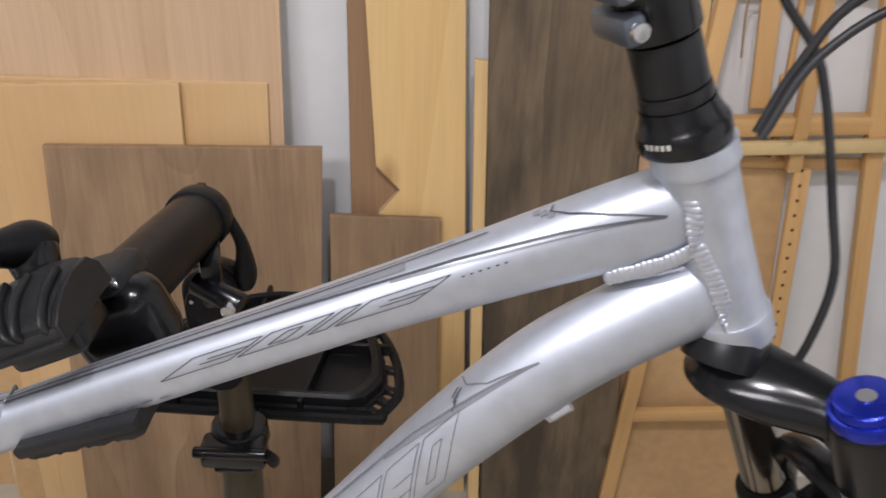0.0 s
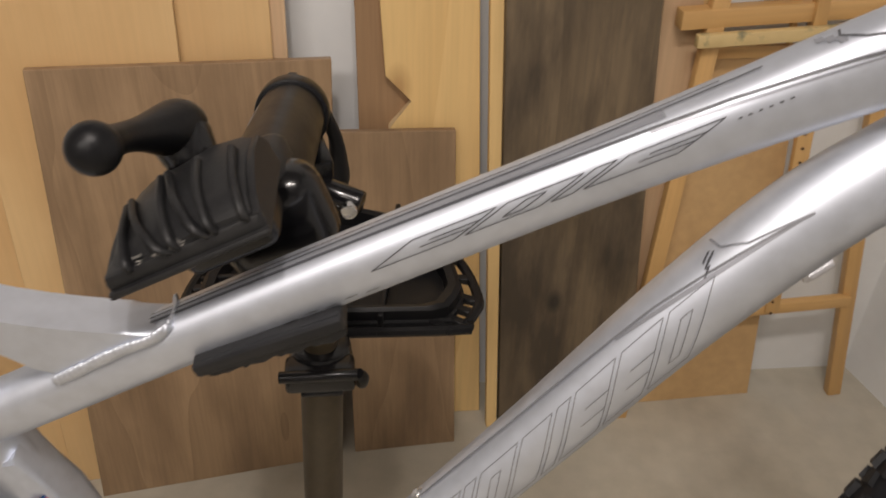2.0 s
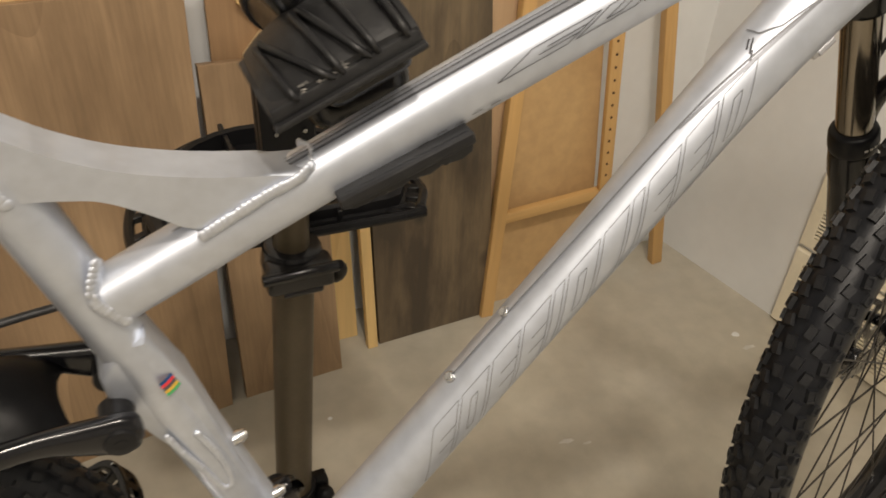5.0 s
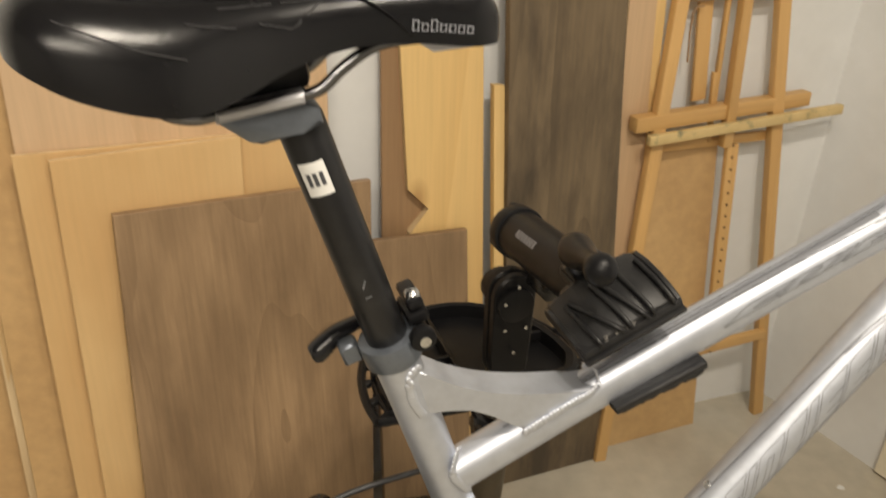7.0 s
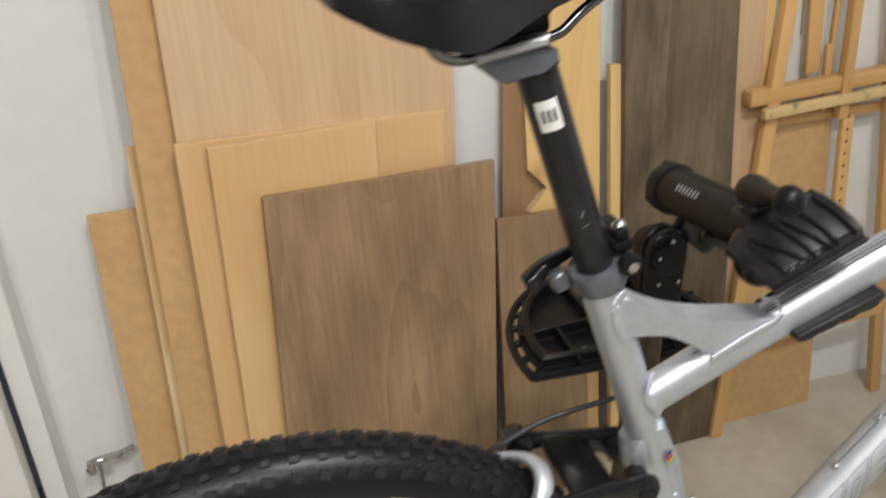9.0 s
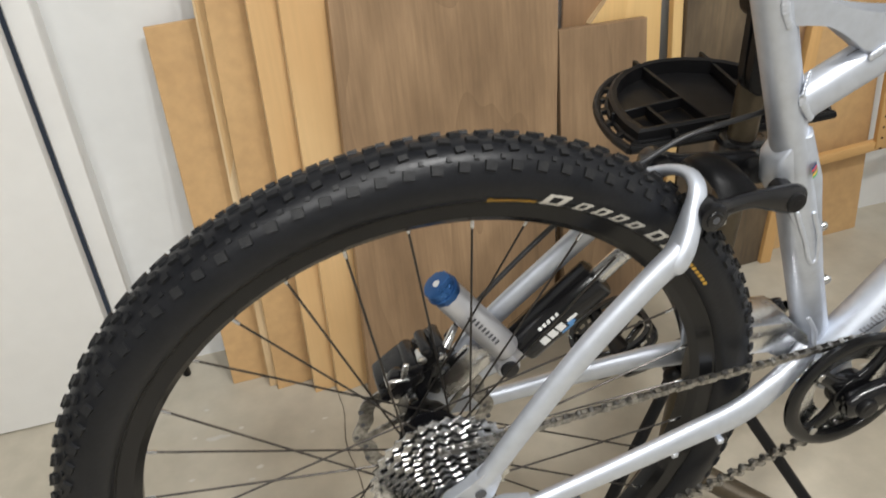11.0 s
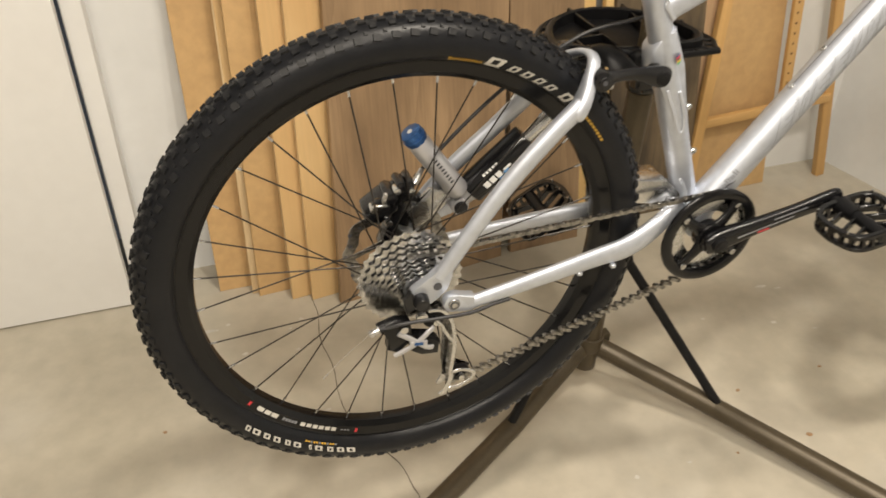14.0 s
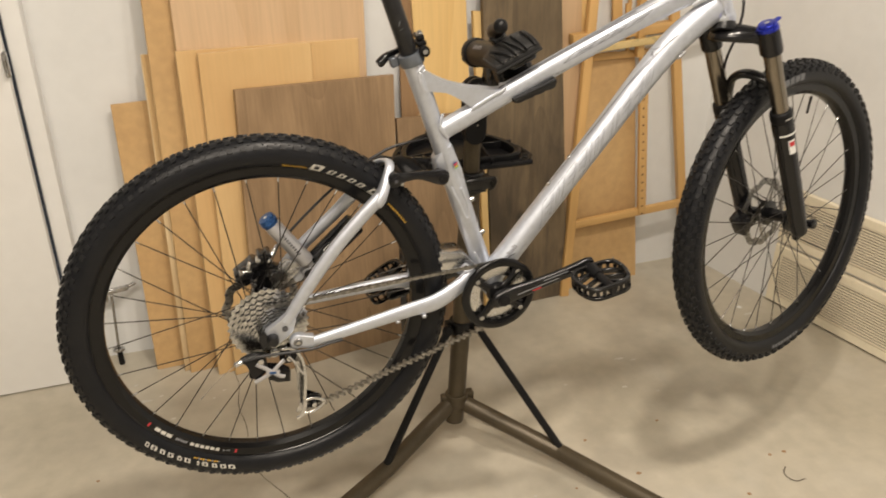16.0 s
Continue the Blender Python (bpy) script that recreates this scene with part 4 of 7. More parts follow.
# wheels, built about their own axle with y along it
WALL_C, WALL_H, WALL_W = 0.3085, 0.0266, 0.0278


def tyre_mesh():
    bm = bmesh.new()
    prof = []
    for k in range(21):
        a = radians(-128 + 256 * k / 20)
        prof.append((WALL_C + WALL_H * math.cos(a), WALL_W * math.sin(a)))
    prof += [(0.287, 0.0135), (0.287, -0.0135)]
    lathe(bm, prof, 120)
    return finish(bm, "tyre", RUBBER, 60)


def tread_mesh(low=False):
    """Rows of rubber lugs round the crown and shoulders."""
    bm = bmesh.new()
    rng = random.Random(5)
    count = 98 if low else 80

    def knob(a, b, along, across, high, skew=0.0, taper=0.88, slot=False):
        """A block at turn a round the wheel, b round the section; slot: its top is dished."""
        r = WALL_C + WALL_H * math.cos(b)
        y = WALL_W * math.sin(b)
        c = Matrix.Rotation(-a, 4, "Y") @ pose(r, y, 0) @ Matrix.Rotation(b, 4, "Z") @ Matrix.Rotation(skew, 4, "X")
        high *= 0.92 + 0.16 * rng.random()
        tiers = [(-0.003, 1.06), (high, taper)] + ([(high, taper * 0.62), (high - 0.0012, taper * 0.56)] if slot else [])
        rows = [[bm.verts.new(c @ Vector((x, sy * across / 2 * k, sz * along / 2 * k))) for sy, sz in ((-1, -1), (1, -1), (1, 1), (-1, 1))] for x, k in tiers]
        bm.faces.new(rows[-1])
        for lo, hi in zip(rows, rows[1:]):
            for i in range(4):
                bm.faces.new((lo[i], lo[(i + 1) % 4], hi[(i + 1) % 4], hi[i]))

    h = math.pi / count
    for i in range(count):
        a = 2 * math.pi * i / count
        for s in (-1, 1):
            o = h if s > 0 else 0
            if low:
                knob(a + o, s * radians(57), 0.0092, 0.0078, 0.0022, 0.14 * s, 0.92)
                knob(a + h + o, s * radians(43), 0.0042, 0.0038, 0.0013, 0.1 * s)
                knob(a + 0.1 * h + o, s * radians(29), 0.0080, 0.0052, 0.0025, -0.1 * s)
                knob(a + h + o, s * radians(11), 0.0100, 0.0058, 0.0028, 0.12 * s)
                continue
            knob(a + h + o, s * radians(70), 0.0098, 0.0082, 0.0026, 0.2 * s, 0.90, True)
            knob(a + o, s * radians(52), 0.0128, 0.0090, 0.0036, -0.15 * s, 0.86, True)
            knob(a + h + o, s * radians(32), 0.0110, 0.0082, 0.0034, 0.25 * s)
            knob(a + 0.2 * h + o, s * radians(11), 0.0120, 0.0080, 0.0037, 0.15 * s)
    return finish(bm, "tread", KNOB, 25)


def rim_mesh():
    bm = bmesh.new()
    lathe(bm, [(0.2905, -0.0155), (0.2905, -0.0125), (0.281, -0.0115), (0.281, 0.0115), (0.2905, 0.0125), (0.2905, 0.0155), (0.2895, 0.0168), (0.2880, 0.0168), (0.2868, 0.0155), (0.2835, 0.0150), (0.2735, 0.0138), (0.2665, 0.0075), (0.2655, 0), (0.2665, -0.0075), (0.2735, -0.0138), (0.2835, -0.0150), (0.2868, -0.0155), (0.2880, -0.0168), (0.2895, -0.0168)], 120)
    return finish(bm, "rim", RIMBLACK, 30)


def spoke_mesh(y, lead):
    """One spoke from a hub flange at y to the rim, leading by an angle, with its nipple."""
    bm = bmesh.new()
    p = Vector((0.026 * math.cos(lead), y, 0.026 * math.sin(lead)))
    q = Vector((0.268, 0.002 * (1 if y > 0 else -1), 0))
    cyl(bm, p, q, 0.00105, segs=6)
    d = (q - p).normalized()
    cyl(bm, q - d * 0.011, q + d * 0.002, 0.0016, segs=8, mat=1)
    return finish(bm, "spoke", [SPOKE, ALLOY])


SPOKE = material("dark_spoke", (0.055, 0.050, 0.046), 0.35, 0.8, scale=60, amount=0.4)
TYRE, TREAD, TREAD_LOW, RIM = tyre_mesh(), tread_mesh(), tread_mesh(True), rim_mesh()


def ring_print(bm, r0, r1, a0, a1, y, slope, mat=0, n=6, shear=0.0):
    """A printed block on a wheel's side, between two radii and two turns (degrees)."""
    for k in range(n):
        q = []
        for r, sh in ((r0, 0), (r1, shear)):
            for e in (k, k + 1):
                a = radians(a0 + (a1 - a0) * e / n + sh)
                q.append(bm.verts.new((r * math.cos(a), y + slope * (r - r0), r * math.sin(a))))
        bm.faces.new((q[0], q[1], q[3], q[2])).material_index = mat


def side_print(bm, r0, r1, a0, a1, mat=0, n=4, shear=0.0, right=True, lift=0.0006):
    """A printed block that follows the tyre's bulging wall."""
    rows = []
    for e in range(4):
        r = r0 + (r1 - r0) * e / 3
        c = max(-1, min(1, (r - WALL_C) / (WALL_H + lift)))
        y = -(WALL_W + lift) * math.sqrt(1 - c * c)
        rows.append([bm.verts.new((r * math.cos(radians(a0 + (a1 - a0) * k / n + shear * e / 3)), y if right else -y, r * math.sin(radians(a0 + (a1 - a0) * k / n + shear * e / 3)))) for k in range(n + 1)])
    for x, z in zip(rows, rows[1:]):
        for k in range(n):
            bm.faces.new((x[k], x[k + 1], z[k + 1], z[k])).material_index = mat


def outline_print(bm, r0, r1, a0, a1, mat=0, shear=0.0):
    """A hollow printed block on the tyre's wall: the outline of where a character stands."""
    w, t = (a1 - a0) * 0.29, (r1 - r0) * 0.22
    side_print(bm, r0, r0 + t, a0, a1, mat, 2)
    side_print(bm, r1 - t, r1, a0 + shear, a1 + shear, mat, 2)
    side_print(bm, r0 + t, r1 - t, a0 + shear * 0.25, a0 + w + shear * 0.25, mat, 1, shear * 0.5)
    side_print(bm, r0 + t, r1 - t, a1 - w + shear * 0.25, a1 + shear * 0.25, mat, 1, shear * 0.5)


def wheel(name, m, turn, label, tread):
    w = group_part(name, bike, m, label)
    part("tyre", TYRE, None, w, "black knobbly tyre", m)
    tagged(part("tread", tread, None, w, "rows of square rubber tread knobs", m), kind="stuff")
    part("rim", RIM, None, w, "black alloy rim", m)
    kinds = [spoke_mesh(-0.026, 1.15), spoke_mesh(-0.026, -1.15), spoke_mesh(0.028, 1.15), spoke_mesh(0.028, -1.15)]
    for k in range(32):
        part("spoke", kinds[(0, 2, 1, 3)[k % 4]], None, w, m=m @ Matrix.Rotation(-2 * math.pi * k / 32 - turn, 4, "Y"))
    return w


REAR = pose(AX, 0, AZ) @ Matrix.Scale(1.022, 4)
rear = wheel("rear_wheel", REAR, 0.233, "rear wheel with black rim and knobbly tyre", TREAD_LOW)
bm = bmesh.new()
cyl(bm, (0, -0.03, 0), (0, 0.035, 0), 0.017, segs=24)
for y in (-0.026, 0.028):
    cyl(bm, (0, y - 0.002, 0), (0, y + 0.002, 0), 0.030, segs=32, bevel=0.0006)
cyl(bm, (0, -0.068, 0), (0, 0.068, 0), 0.007, segs=14)
part("hub", bm, GLOSS, rear, m=REAR)
for i in range(9):
    teeth = (34, 30, 26, 23, 20, 17, 15, 13, 11)[i]
    r = teeth * 0.0127 / (2 * math.pi)
    y = -0.0235 - 0.0038 * i
    bm = bmesh.new()
    inner = max(0.012, r - 0.0155)
    ring = []
    for k in range(teeth * 6):
        a = 2 * math.pi * (k / 6 + 0.37 * i) / teeth
        rr = r + (0.0024, 0.0008, -0.0010, -0.0015, -0.0010, 0.0008)[k % 6]
        ring.append((rr * math.cos(a), rr * math.sin(a)))
    vo = [[bm.verts.new((x, yy, z)) for x, z in ring] for yy in (y - 0.0009, y + 0.0009)]
    n = len(ring)
    vi = [[bm.verts.new((inner * math.cos(2 * math.pi * (k / 6 + 0.37 * i) / teeth), yy, inner * math.sin(2 * math.pi * (k / 6 + 0.37 * i) / teeth))) for k in range(n)] for yy in (y - 0.0009, y + 0.0009)]
    for k in range(n):
        j = (k + 1) % n
        bm.faces.new((vo[0][k], vo[0][j], vo[1][j], vo[1][k]))
        bm.faces.new((vo[0][k], vo[0][j], vi[0][j], vi[0][k]))
        bm.faces.new((vo[1][k], vo[1][j], vi[1][j], vi[1][k]))
        bm.faces.new((vi[0][k], vi[0][j], vi[1][j], vi[1][k]))
    part("sprocket", bm, STEEL, rear, "toothed steel sprocket of the cassette" if i == 0 else "", REAR)
bm = bmesh.new()
lathe(bm, [(0.012, -0.018), (0.058, -0.0215), (0.050, -0.0275), (0.042, -0.0315), (0.036, -0.0350), (0.029, -0.0390), (0.023, -0.0435), (0.019, -0.0475), (0.015, -0.0515), (0.012, -0.058)], 40)
part("cassette_core", bm, CHAIN, rear, "oily dark spacers between the sprockets", REAR)


def disc(parent, m, r, y):
    bm = bmesh.new()
    loops = []
    for base_r, yy in ((r - 0.015, y - 0.0009), (r, y - 0.0009), (r, y + 0.0009), (r - 0.015, y + 0.0009)):
        loops.append([bm.verts.new(((base_r - 0.0026 + 0.0026 * math.cos(10 * t)) * math.cos(t), yy, (base_r - 0.0026 + 0.0026 * math.cos(10 * t)) * math.sin(t))) for t in np.linspace(0, 2 * math.pi, 120, endpoint=False)])
    for p, q in zip(loops, loops[1:] + loops[:1]):
        for k in range(120):
            bm.faces.new((p[k], p[(k + 1) % 120], q[(k + 1) % 120], q[k]))
    for k in range(5):
        a0 = 2 * math.pi * k / 5
        p = Vector((0.022 * math.cos(a0), y, 0.022 * math.sin(a0)))
        q = Vector(((r - 0.010) * math.cos(a0 + 0.7), y, (r - 0.010) * math.sin(a0 + 0.7)))
        dd = q - p
        box(bm, (dd.length, 0.0017, 0.007), Matrix.Translation((p + q) / 2) @ Matrix.Rotation(-math.atan2(dd.z, dd.x), 4, "Y"))
    lathe(bm, [(0.014, y - 0.001), (0.026, y - 0.001), (0.026, y + 0.001), (0.014, y + 0.001)], 30)
    for k in range(26):
        a0 = 2 * math.pi * k / 26
        rr = r - (0.004 if k % 2 else 0.010)
        cyl(bm, (rr * math.cos(a0), y - 0.0012, rr * math.sin(a0)), (rr * math.cos(a0), y + 0.0012, rr * math.sin(a0)), 0.0026, segs=8, mat=1)
    return part("brake_disc", bm, [CHAIN, INK], parent, "drilled steel brake disc", m)


disc(rear, REAR, 0.074, 0.045)
# printing on tyre and rim: plain blocks in the colours of the lettering
bm = bmesh.new()
for k, (w, g) in enumerate(((5.2, 0), (3.0, 0), (3.0, 0), (2.8, 0), (2.8, 0), (3.6, 1.0), (3.0, 0.4))):
    a0 = 74 - sum((5.2, 3.0, 3.0, 2.8, 2.8, 3.6, 3.0)[:k]) - 0.7 * k - (1.2 if k > 4 else 0)
    top = 0.3030 if k in (0, 5) else 0.3000
    outline_print(bm, 0.2910, top, a0 - 2, a0 - 2 - w * 0.74, 0, -0.8)
for k in range(11):
    a0 = 252.5 - k * 3.15
    outline_print(bm, 0.3015, 0.3095, a0, a0 - (2.3, 2.0, 1.7, 2.1, 0.7, 2.2, 1.6, 2.0, 1.9, 2.3, 1.5)[k], 0, 0.5)
for k in range(9):
    outline_print(bm, 0.2915, 0.2945 if k else 0.296, 80.6 - k * 0.9, 79.9 - k * 0.9, 1)
for k in range(9):
    side_print(bm, 0.2955, 0.2985, 42 - k * 1.15, 41.2 - k * 1.15, 1, 1)
for k in range(12):
    side_print(bm, 0.296, 0.2985, 247 - k * 0.8, 246.5 - k * 0.8, 1 if k % 3 else 2, 1)
tagged(part("tyre_print", bm, [PALE, YELLOW, INKGREY], rear, "pale and yellow printed blocks on the tyre wall", REAR), kind="stuff")
bm = bmesh.new()


def rim_block(a0, a1, r0, r1, mat=0):
    ring_print(bm, r0, r1, a0, a1, -0.0146, -0.09, mat, 3)


rim_block(216.2, 217.0, 0.2755, 0.2825, 1)
rim_block(252.0, 252.8, 0.2755, 0.2825, 1)
for a0, w in ((219.5, 2.2), (222.2, 2.0), (224.6, 2.2)):
    rim_block(a0, a0 + w, 0.2755, 0.282)
for k in range(5):
    rim_block(228.5 + k * 1.0, 229.2 + k * 1.0, 0.2765, 0.281, 2)
for k in range(6):
    rim_block(234.5 + k * 2.0, 236.0 + k * 2.0, 0.2755, 0.2815)
for k in range(3):
    rim_block(247.5 + k, 248.2 + k, 0.278, 0.280, 2)
tagged(part("rim_print", bm, [PALE, RED, INKGREY], rear, "white and red printed blocks on the rim", REAR), kind="stuff")

# frame: tubes welded into one front triangle
front_triangle = group_part("frame", bike, label="silver aluminium front triangle with welded joints")
TT = Tube([(0.338, -0.0019, 0.9513, 0.0171, 0.0154), (0.39, -0.0007, 0.9746, 0.0172, 0.0153), (0.448, 0, 1.0014, 0.0173, 0.0157), (0.560, 0.0005, 1.0515, 0.0178, 0.0165), (0.667, 0.0005, 1.0988, 0.0178, 0.0175), (0.748, -0.001, 1.1345, 0.0198, 0.0185), (0.810, -0.004, 1.1620, 0.0233, 0.0193), (0.852, -0.008, 1.1800, 0.0262, 0.0195)], 8, power=2.5)
DT = Tube([(0.425, -0.0185, 0.6445, 0.0240, 0.0245), (0.48, -0.0184, 0.7105, 0.0232, 0.0226), (0.588, -0.018, 0.8423, 0.0228, 0.0212), (0.662, -0.0172, 0.9323, 0.0233, 0.0210), (0.731, -0.0154, 1.017, 0.0250, 0.0222), (0.785, -0.014, 1.0743, 0.0264, 0.0228), (0.830, -0.013, 1.1091, 0.0258, 0.0217), (0.878, -0.012, 1.1377, 0.0256, 0.0195)], 8)
ST = Tube([(0.434, 0, 0.636, 0.019, 0.019), (0.40, 0, 0.737, 0.018, 0.019), (0.364, 0, 0.845, 0.0185, 0.019), (0.336, 0, 0.928, 0.0165, 0.0165), (0.307, 0, 1.014, 0.0165, 0.0165), (0.2835, 0, 1.084, 0.0172, 0.0172)], 6)
bm = bmesh.new()
TT.build(bm, 40)
part("top_tube", bm, SILVER, front_triangle, angle=70)
bm = bmesh.new()
DT.build(bm, 40)
part("down_tube", bm, SILVER, front_triangle, angle=70)
bm = bmesh.new()
ST.build(bm, 32)
part("seat_tube", bm, SILVER, front_triangle, angle=70)
HTOP, HBOT = Vector((0.8465, -0.012, 1.2190)), Vector((0.8895, -0.014, 1.1100))
HDIR = (HBOT - HTOP).normalized()
bm = bmesh.new()
Tube([(*(HTOP + HDIR * s), r, r) for s, r in ((0, 0.0222), (0.012, 0.0222), (0.0135, 0.0205), (0.03, 0.0195), (0.06, 0.0192), (0.09, 0.0197), (0.104, 0.0208), (0.1055, 0.0222), (0.121, 0.0222))], 3).build(bm, 40)
part("head_tube", bm, SILVER, front_triangle, angle=45)
# gusset between seat tube and top tube
bm = bmesh.new()
outline = [(0.292, 1.072), (0.307, 1.0620), (0.328, 1.0480), (0.352, 1.0365), (0.377, 1.0285), (0.402, 1.0230), (0.430, 1.0185), (0.455, 1.0175), (0.446, 1.008), (0.393, 0.986), (0.381, 0.9965), (0.364, 1.0090), (0.345, 1.0198), (0.330, 1.0235), (0.317, 1.0255), (0.300, 1.027)]
outline = [tuple(p) for p in curve_points(outline[1:7], 4)] + outline[7:10] + [tuple(p) for p in curve_points(outline[10:], 4)] + outline[:1]
prism(bm, outline, -0.0150, 0.0142, 0.0050, 4)
part("gusset", bm, SILVER, front_triangle, angle=50)
# bottom bracket shell and rear brace
bm = bmesh.new()
cyl(bm, (0.434, -0.036, 0.636), (0.434, 0.036, 0.636), 0.0215, segs=32, bevel=0.001)
part("bottom_bracket_shell", bm, SILVER, front_triangle)
bm = bmesh.new()
prism(bm, [(0.318, 0.724), (0.372, 0.716), (0.398, 0.69), (0.415, 0.655), (0.40, 0.640), (0.385, 0.660), (0.352, 0.685), (0.325, 0.684)], -0.024, 0.024, 0.003, 2)
part("main_pivot_block", bm, ALLOY, front_triangle, "bright machined pivot block behind the cranks")
bm = bmesh.new()
prism(bm, [(0.338, 0.918), (0.331, 0.916), (0.323, 0.902), (0.326, 0.874), (0.346, 0.846), (0.374, 0.800), (0.395, 0.757), (0.404, 0.752), (0.402, 0.775), (0.372, 0.880), (0.352, 0.93)], -0.0155, 0.0155, 0.004, 2)
part("rocker_mount", bm, SILVER, front_triangle, angle=55)


def weld(name, pts, wide=0.0042, step=0.0036, high=0.0017):
    """A row of overlapping flattened ripples."""
    bm = bmesh.new()
    rng = random.Random(len(pts))
    c = curve_points(pts, 10)
    length = np.concatenate([[0], np.cumsum(np.linalg.norm(np.diff(c, axis=0), axis=1))])
    for k in range(int(length[-1] / step) + 1):
        p, q = (Vector([np.interp(s, length, c[:, i]) for i in range(3)]) for s in (k * step, min(length[-1], k * step + 0.001)))
        if (q - p).length < 1e-6:
            continue
        turn = (q - p).to_track_quat("X", "Z").to_matrix().to_4x4()
        f = 0.9 + 0.2 * rng.random()
        ball(bm, p, 1.0, (step * 1.05, high * f, wide * f), 12, 8, turn @ Matrix.Rotation(0.3, 4, "Y"))
    tagged(part(name, bm, WELD, front_triangle, "rippled silver weld bead", angle=80), kind="stuff")


weld("weld_bead", [(0.300, -0.0150, 1.069), (0.2935, -0.0165, 1.062), (0.2945, -0.0170, 1.050), (0.298, -0.0172, 1.038), (0.305, -0.0165, 1.026)], 0.0038, 0.0033, 0.0016)
weld("weld_bead", [(0.391, -0.0158, 0.989), (0.408, -0.0160, 0.998), (0.428, -0.0165, 1.0085), (0.444, -0.0160, 1.0145), (0.4530, -0.0125, 1.0195)], 0.0038, 0.0033, 0.0017)
weld("weld_bead", [(0.4530, -0.0125, 1.0195), (0.456, 0.0, 1.0225), (0.4530, 0.0125, 1.0195)], 0.0034, 0.0036)
weld("weld_bead", [(0.336, -0.0120, 0.982), (0.331, -0.0160, 0.970), (0.331, -0.0168, 0.960), (0.338, -0.0165, 0.950), (0.346, -0.0150, 0.940)], 0.0038, 0.0033, 0.0016)
weld("weld_bead", [(0.836, -0.014, 1.2035), (0.843, -0.0255, 1.199), (0.848, -0.0300, 1.189), (0.851, -0.0310, 1.178), (0.8545, -0.0300, 1.168)], 0.0046, 0.0032, 0.0014)
weld("weld_bead", [(0.8545, -0.0300, 1.168), (0.862, -0.0315, 1.157), (0.870, -0.0325, 1.143), (0.8765, -0.0320, 1.129), (0.877, -0.0290, 1.118), (0.872, -0.0220, 1.112)], 0.0048, 0.0032, 0.0014)
weld("weld_bead", [(0.815, -0.0190, 1.142), (0.830, -0.0235, 1.150), (0.843, -0.0270, 1.158), (0.8545, -0.0295, 1.168)], 0.0048, 0.0032, 0.0016)
weld("weld_bead", [(0.352, -0.0185, 0.846), (0.360, -0.0190, 0.828), (0.368, -0.0192, 0.812), (0.378, -0.0192, 0.788), (0.384, -0.0190, 0.783), (0.3865, -0.0190, 0.793), (0.380, -0.0192, 0.820), (0.370, -0.0190, 0.843)], 0.0026, 0.0030)
weld("weld_bead", [(0.400, -0.016, 0.706), (0.408, -0.019, 0.690), (0.412, -0.021, 0.672), (0.424, -0.023, 0.660)], 0.003, 0.0032)

# printed graphics on the tubes
bm = bmesh.new()


def letter_blocks(tube, bm, s0, widths, d0, d1, slant, gap, kinds):
    """Slanted outlined blocks, some with a bar or a slot inside."""
    def mid(p, q, t):
        return p[0] + (q[0] - p[0]) * t, p[1] + (q[1] - p[1]) * t

    s = s0
    for w, kind in zip(widths, kinds):
        a, b = (s, d0), (s + w, d0)
        c, e = (s + w + slant, d1), (s + slant, d1)
        tube.stroke(bm, [a, b, c, e, a], 0.0005)
        if kind == "b":
            for f in (0.38, 0.62):
                tube.stroke(bm, [mid(mid(a, e, f), mid(b, c, f), 0.4), mid(b, c, f)], 0.0005)
        if kind == "o":
            m0, m1, n0, n1 = (mid(p, q, f) for p, q, f in ((a, e, 0.22), (b, c, 0.22), (a, e, 0.78), (b, c, 0.78)))
            tube.stroke(bm, [mid(m0, m1, 0.38), mid(m0, m1, 0.64), mid(n0, n1, 0.64), mid(n0, n1, 0.38), mid(m0, m1, 0.38)], 0.0005)
        s += w + gap


letter_blocks(TT, bm, 0.246, (0.046, 0.040, 0.011, 0.048), -82, -58, 0.026, 0.006, "bo-b")
TT.stroke(bm, [(0.06, -16), (0.20, -22), (0.33, -27), (0.44, -38), (0.50, -52), (0.552, -70)], 0.0015, n=10)
TT.stroke(bm, [(0.06, -6), (0.20, -8), (0.34, -8), (0.46, -4)], 0.0010, n=10)
TT.stroke(bm, [(0.10, 4), (0.24, 4), (0.36, 2), (0.44, 6)], 0.0008, n=10)
for k in range(6):
    TT.stroke(bm, [(0.440 + 0.005 * k, -66), (0.442 + 0.005 * k, -66)], 0.0007, n=1)
TT.stroke(bm, [(0.498, 6), (0.496, -10), (0.505, -28), (0.525, -48), (0.553, -70)], 0.0011, n=5)
part("top_tube_print", bm, INK, front_triangle, "fine dark pinstripes and outlined blocks")
bm = bmesh.new()
for k in range(64):
    f0, f1 = k / 64, (k + 1) / 64
    TT.patch(bm, 0.40 + 0.150 * f0, 0.40 + 0.150 * f1, -35 - 34 * f0, -41 - 28.5 * f0, 0.0004, 1, 2)
for k in range(3):
    TT.patch(bm, 0.486 + 0.004 * k, 0.490 + 0.004 * k, 8 - 8 * k, -6 - 9 * k, 0.0004, 1, 4)
for k in range(48):
    f0, f1 = k / 48, (k + 1) / 48
    TT.patch(bm, 0.05 + 0.36 * f0, 0.05 + 0.36 * f1, -14 - 12 * f0, -8 + 1 * f0, 0.0003, 1, 3)
part("top_tube_flash", bm, INKGREY, front_triangle, "grey painted flash")
bm = bmesh.new()
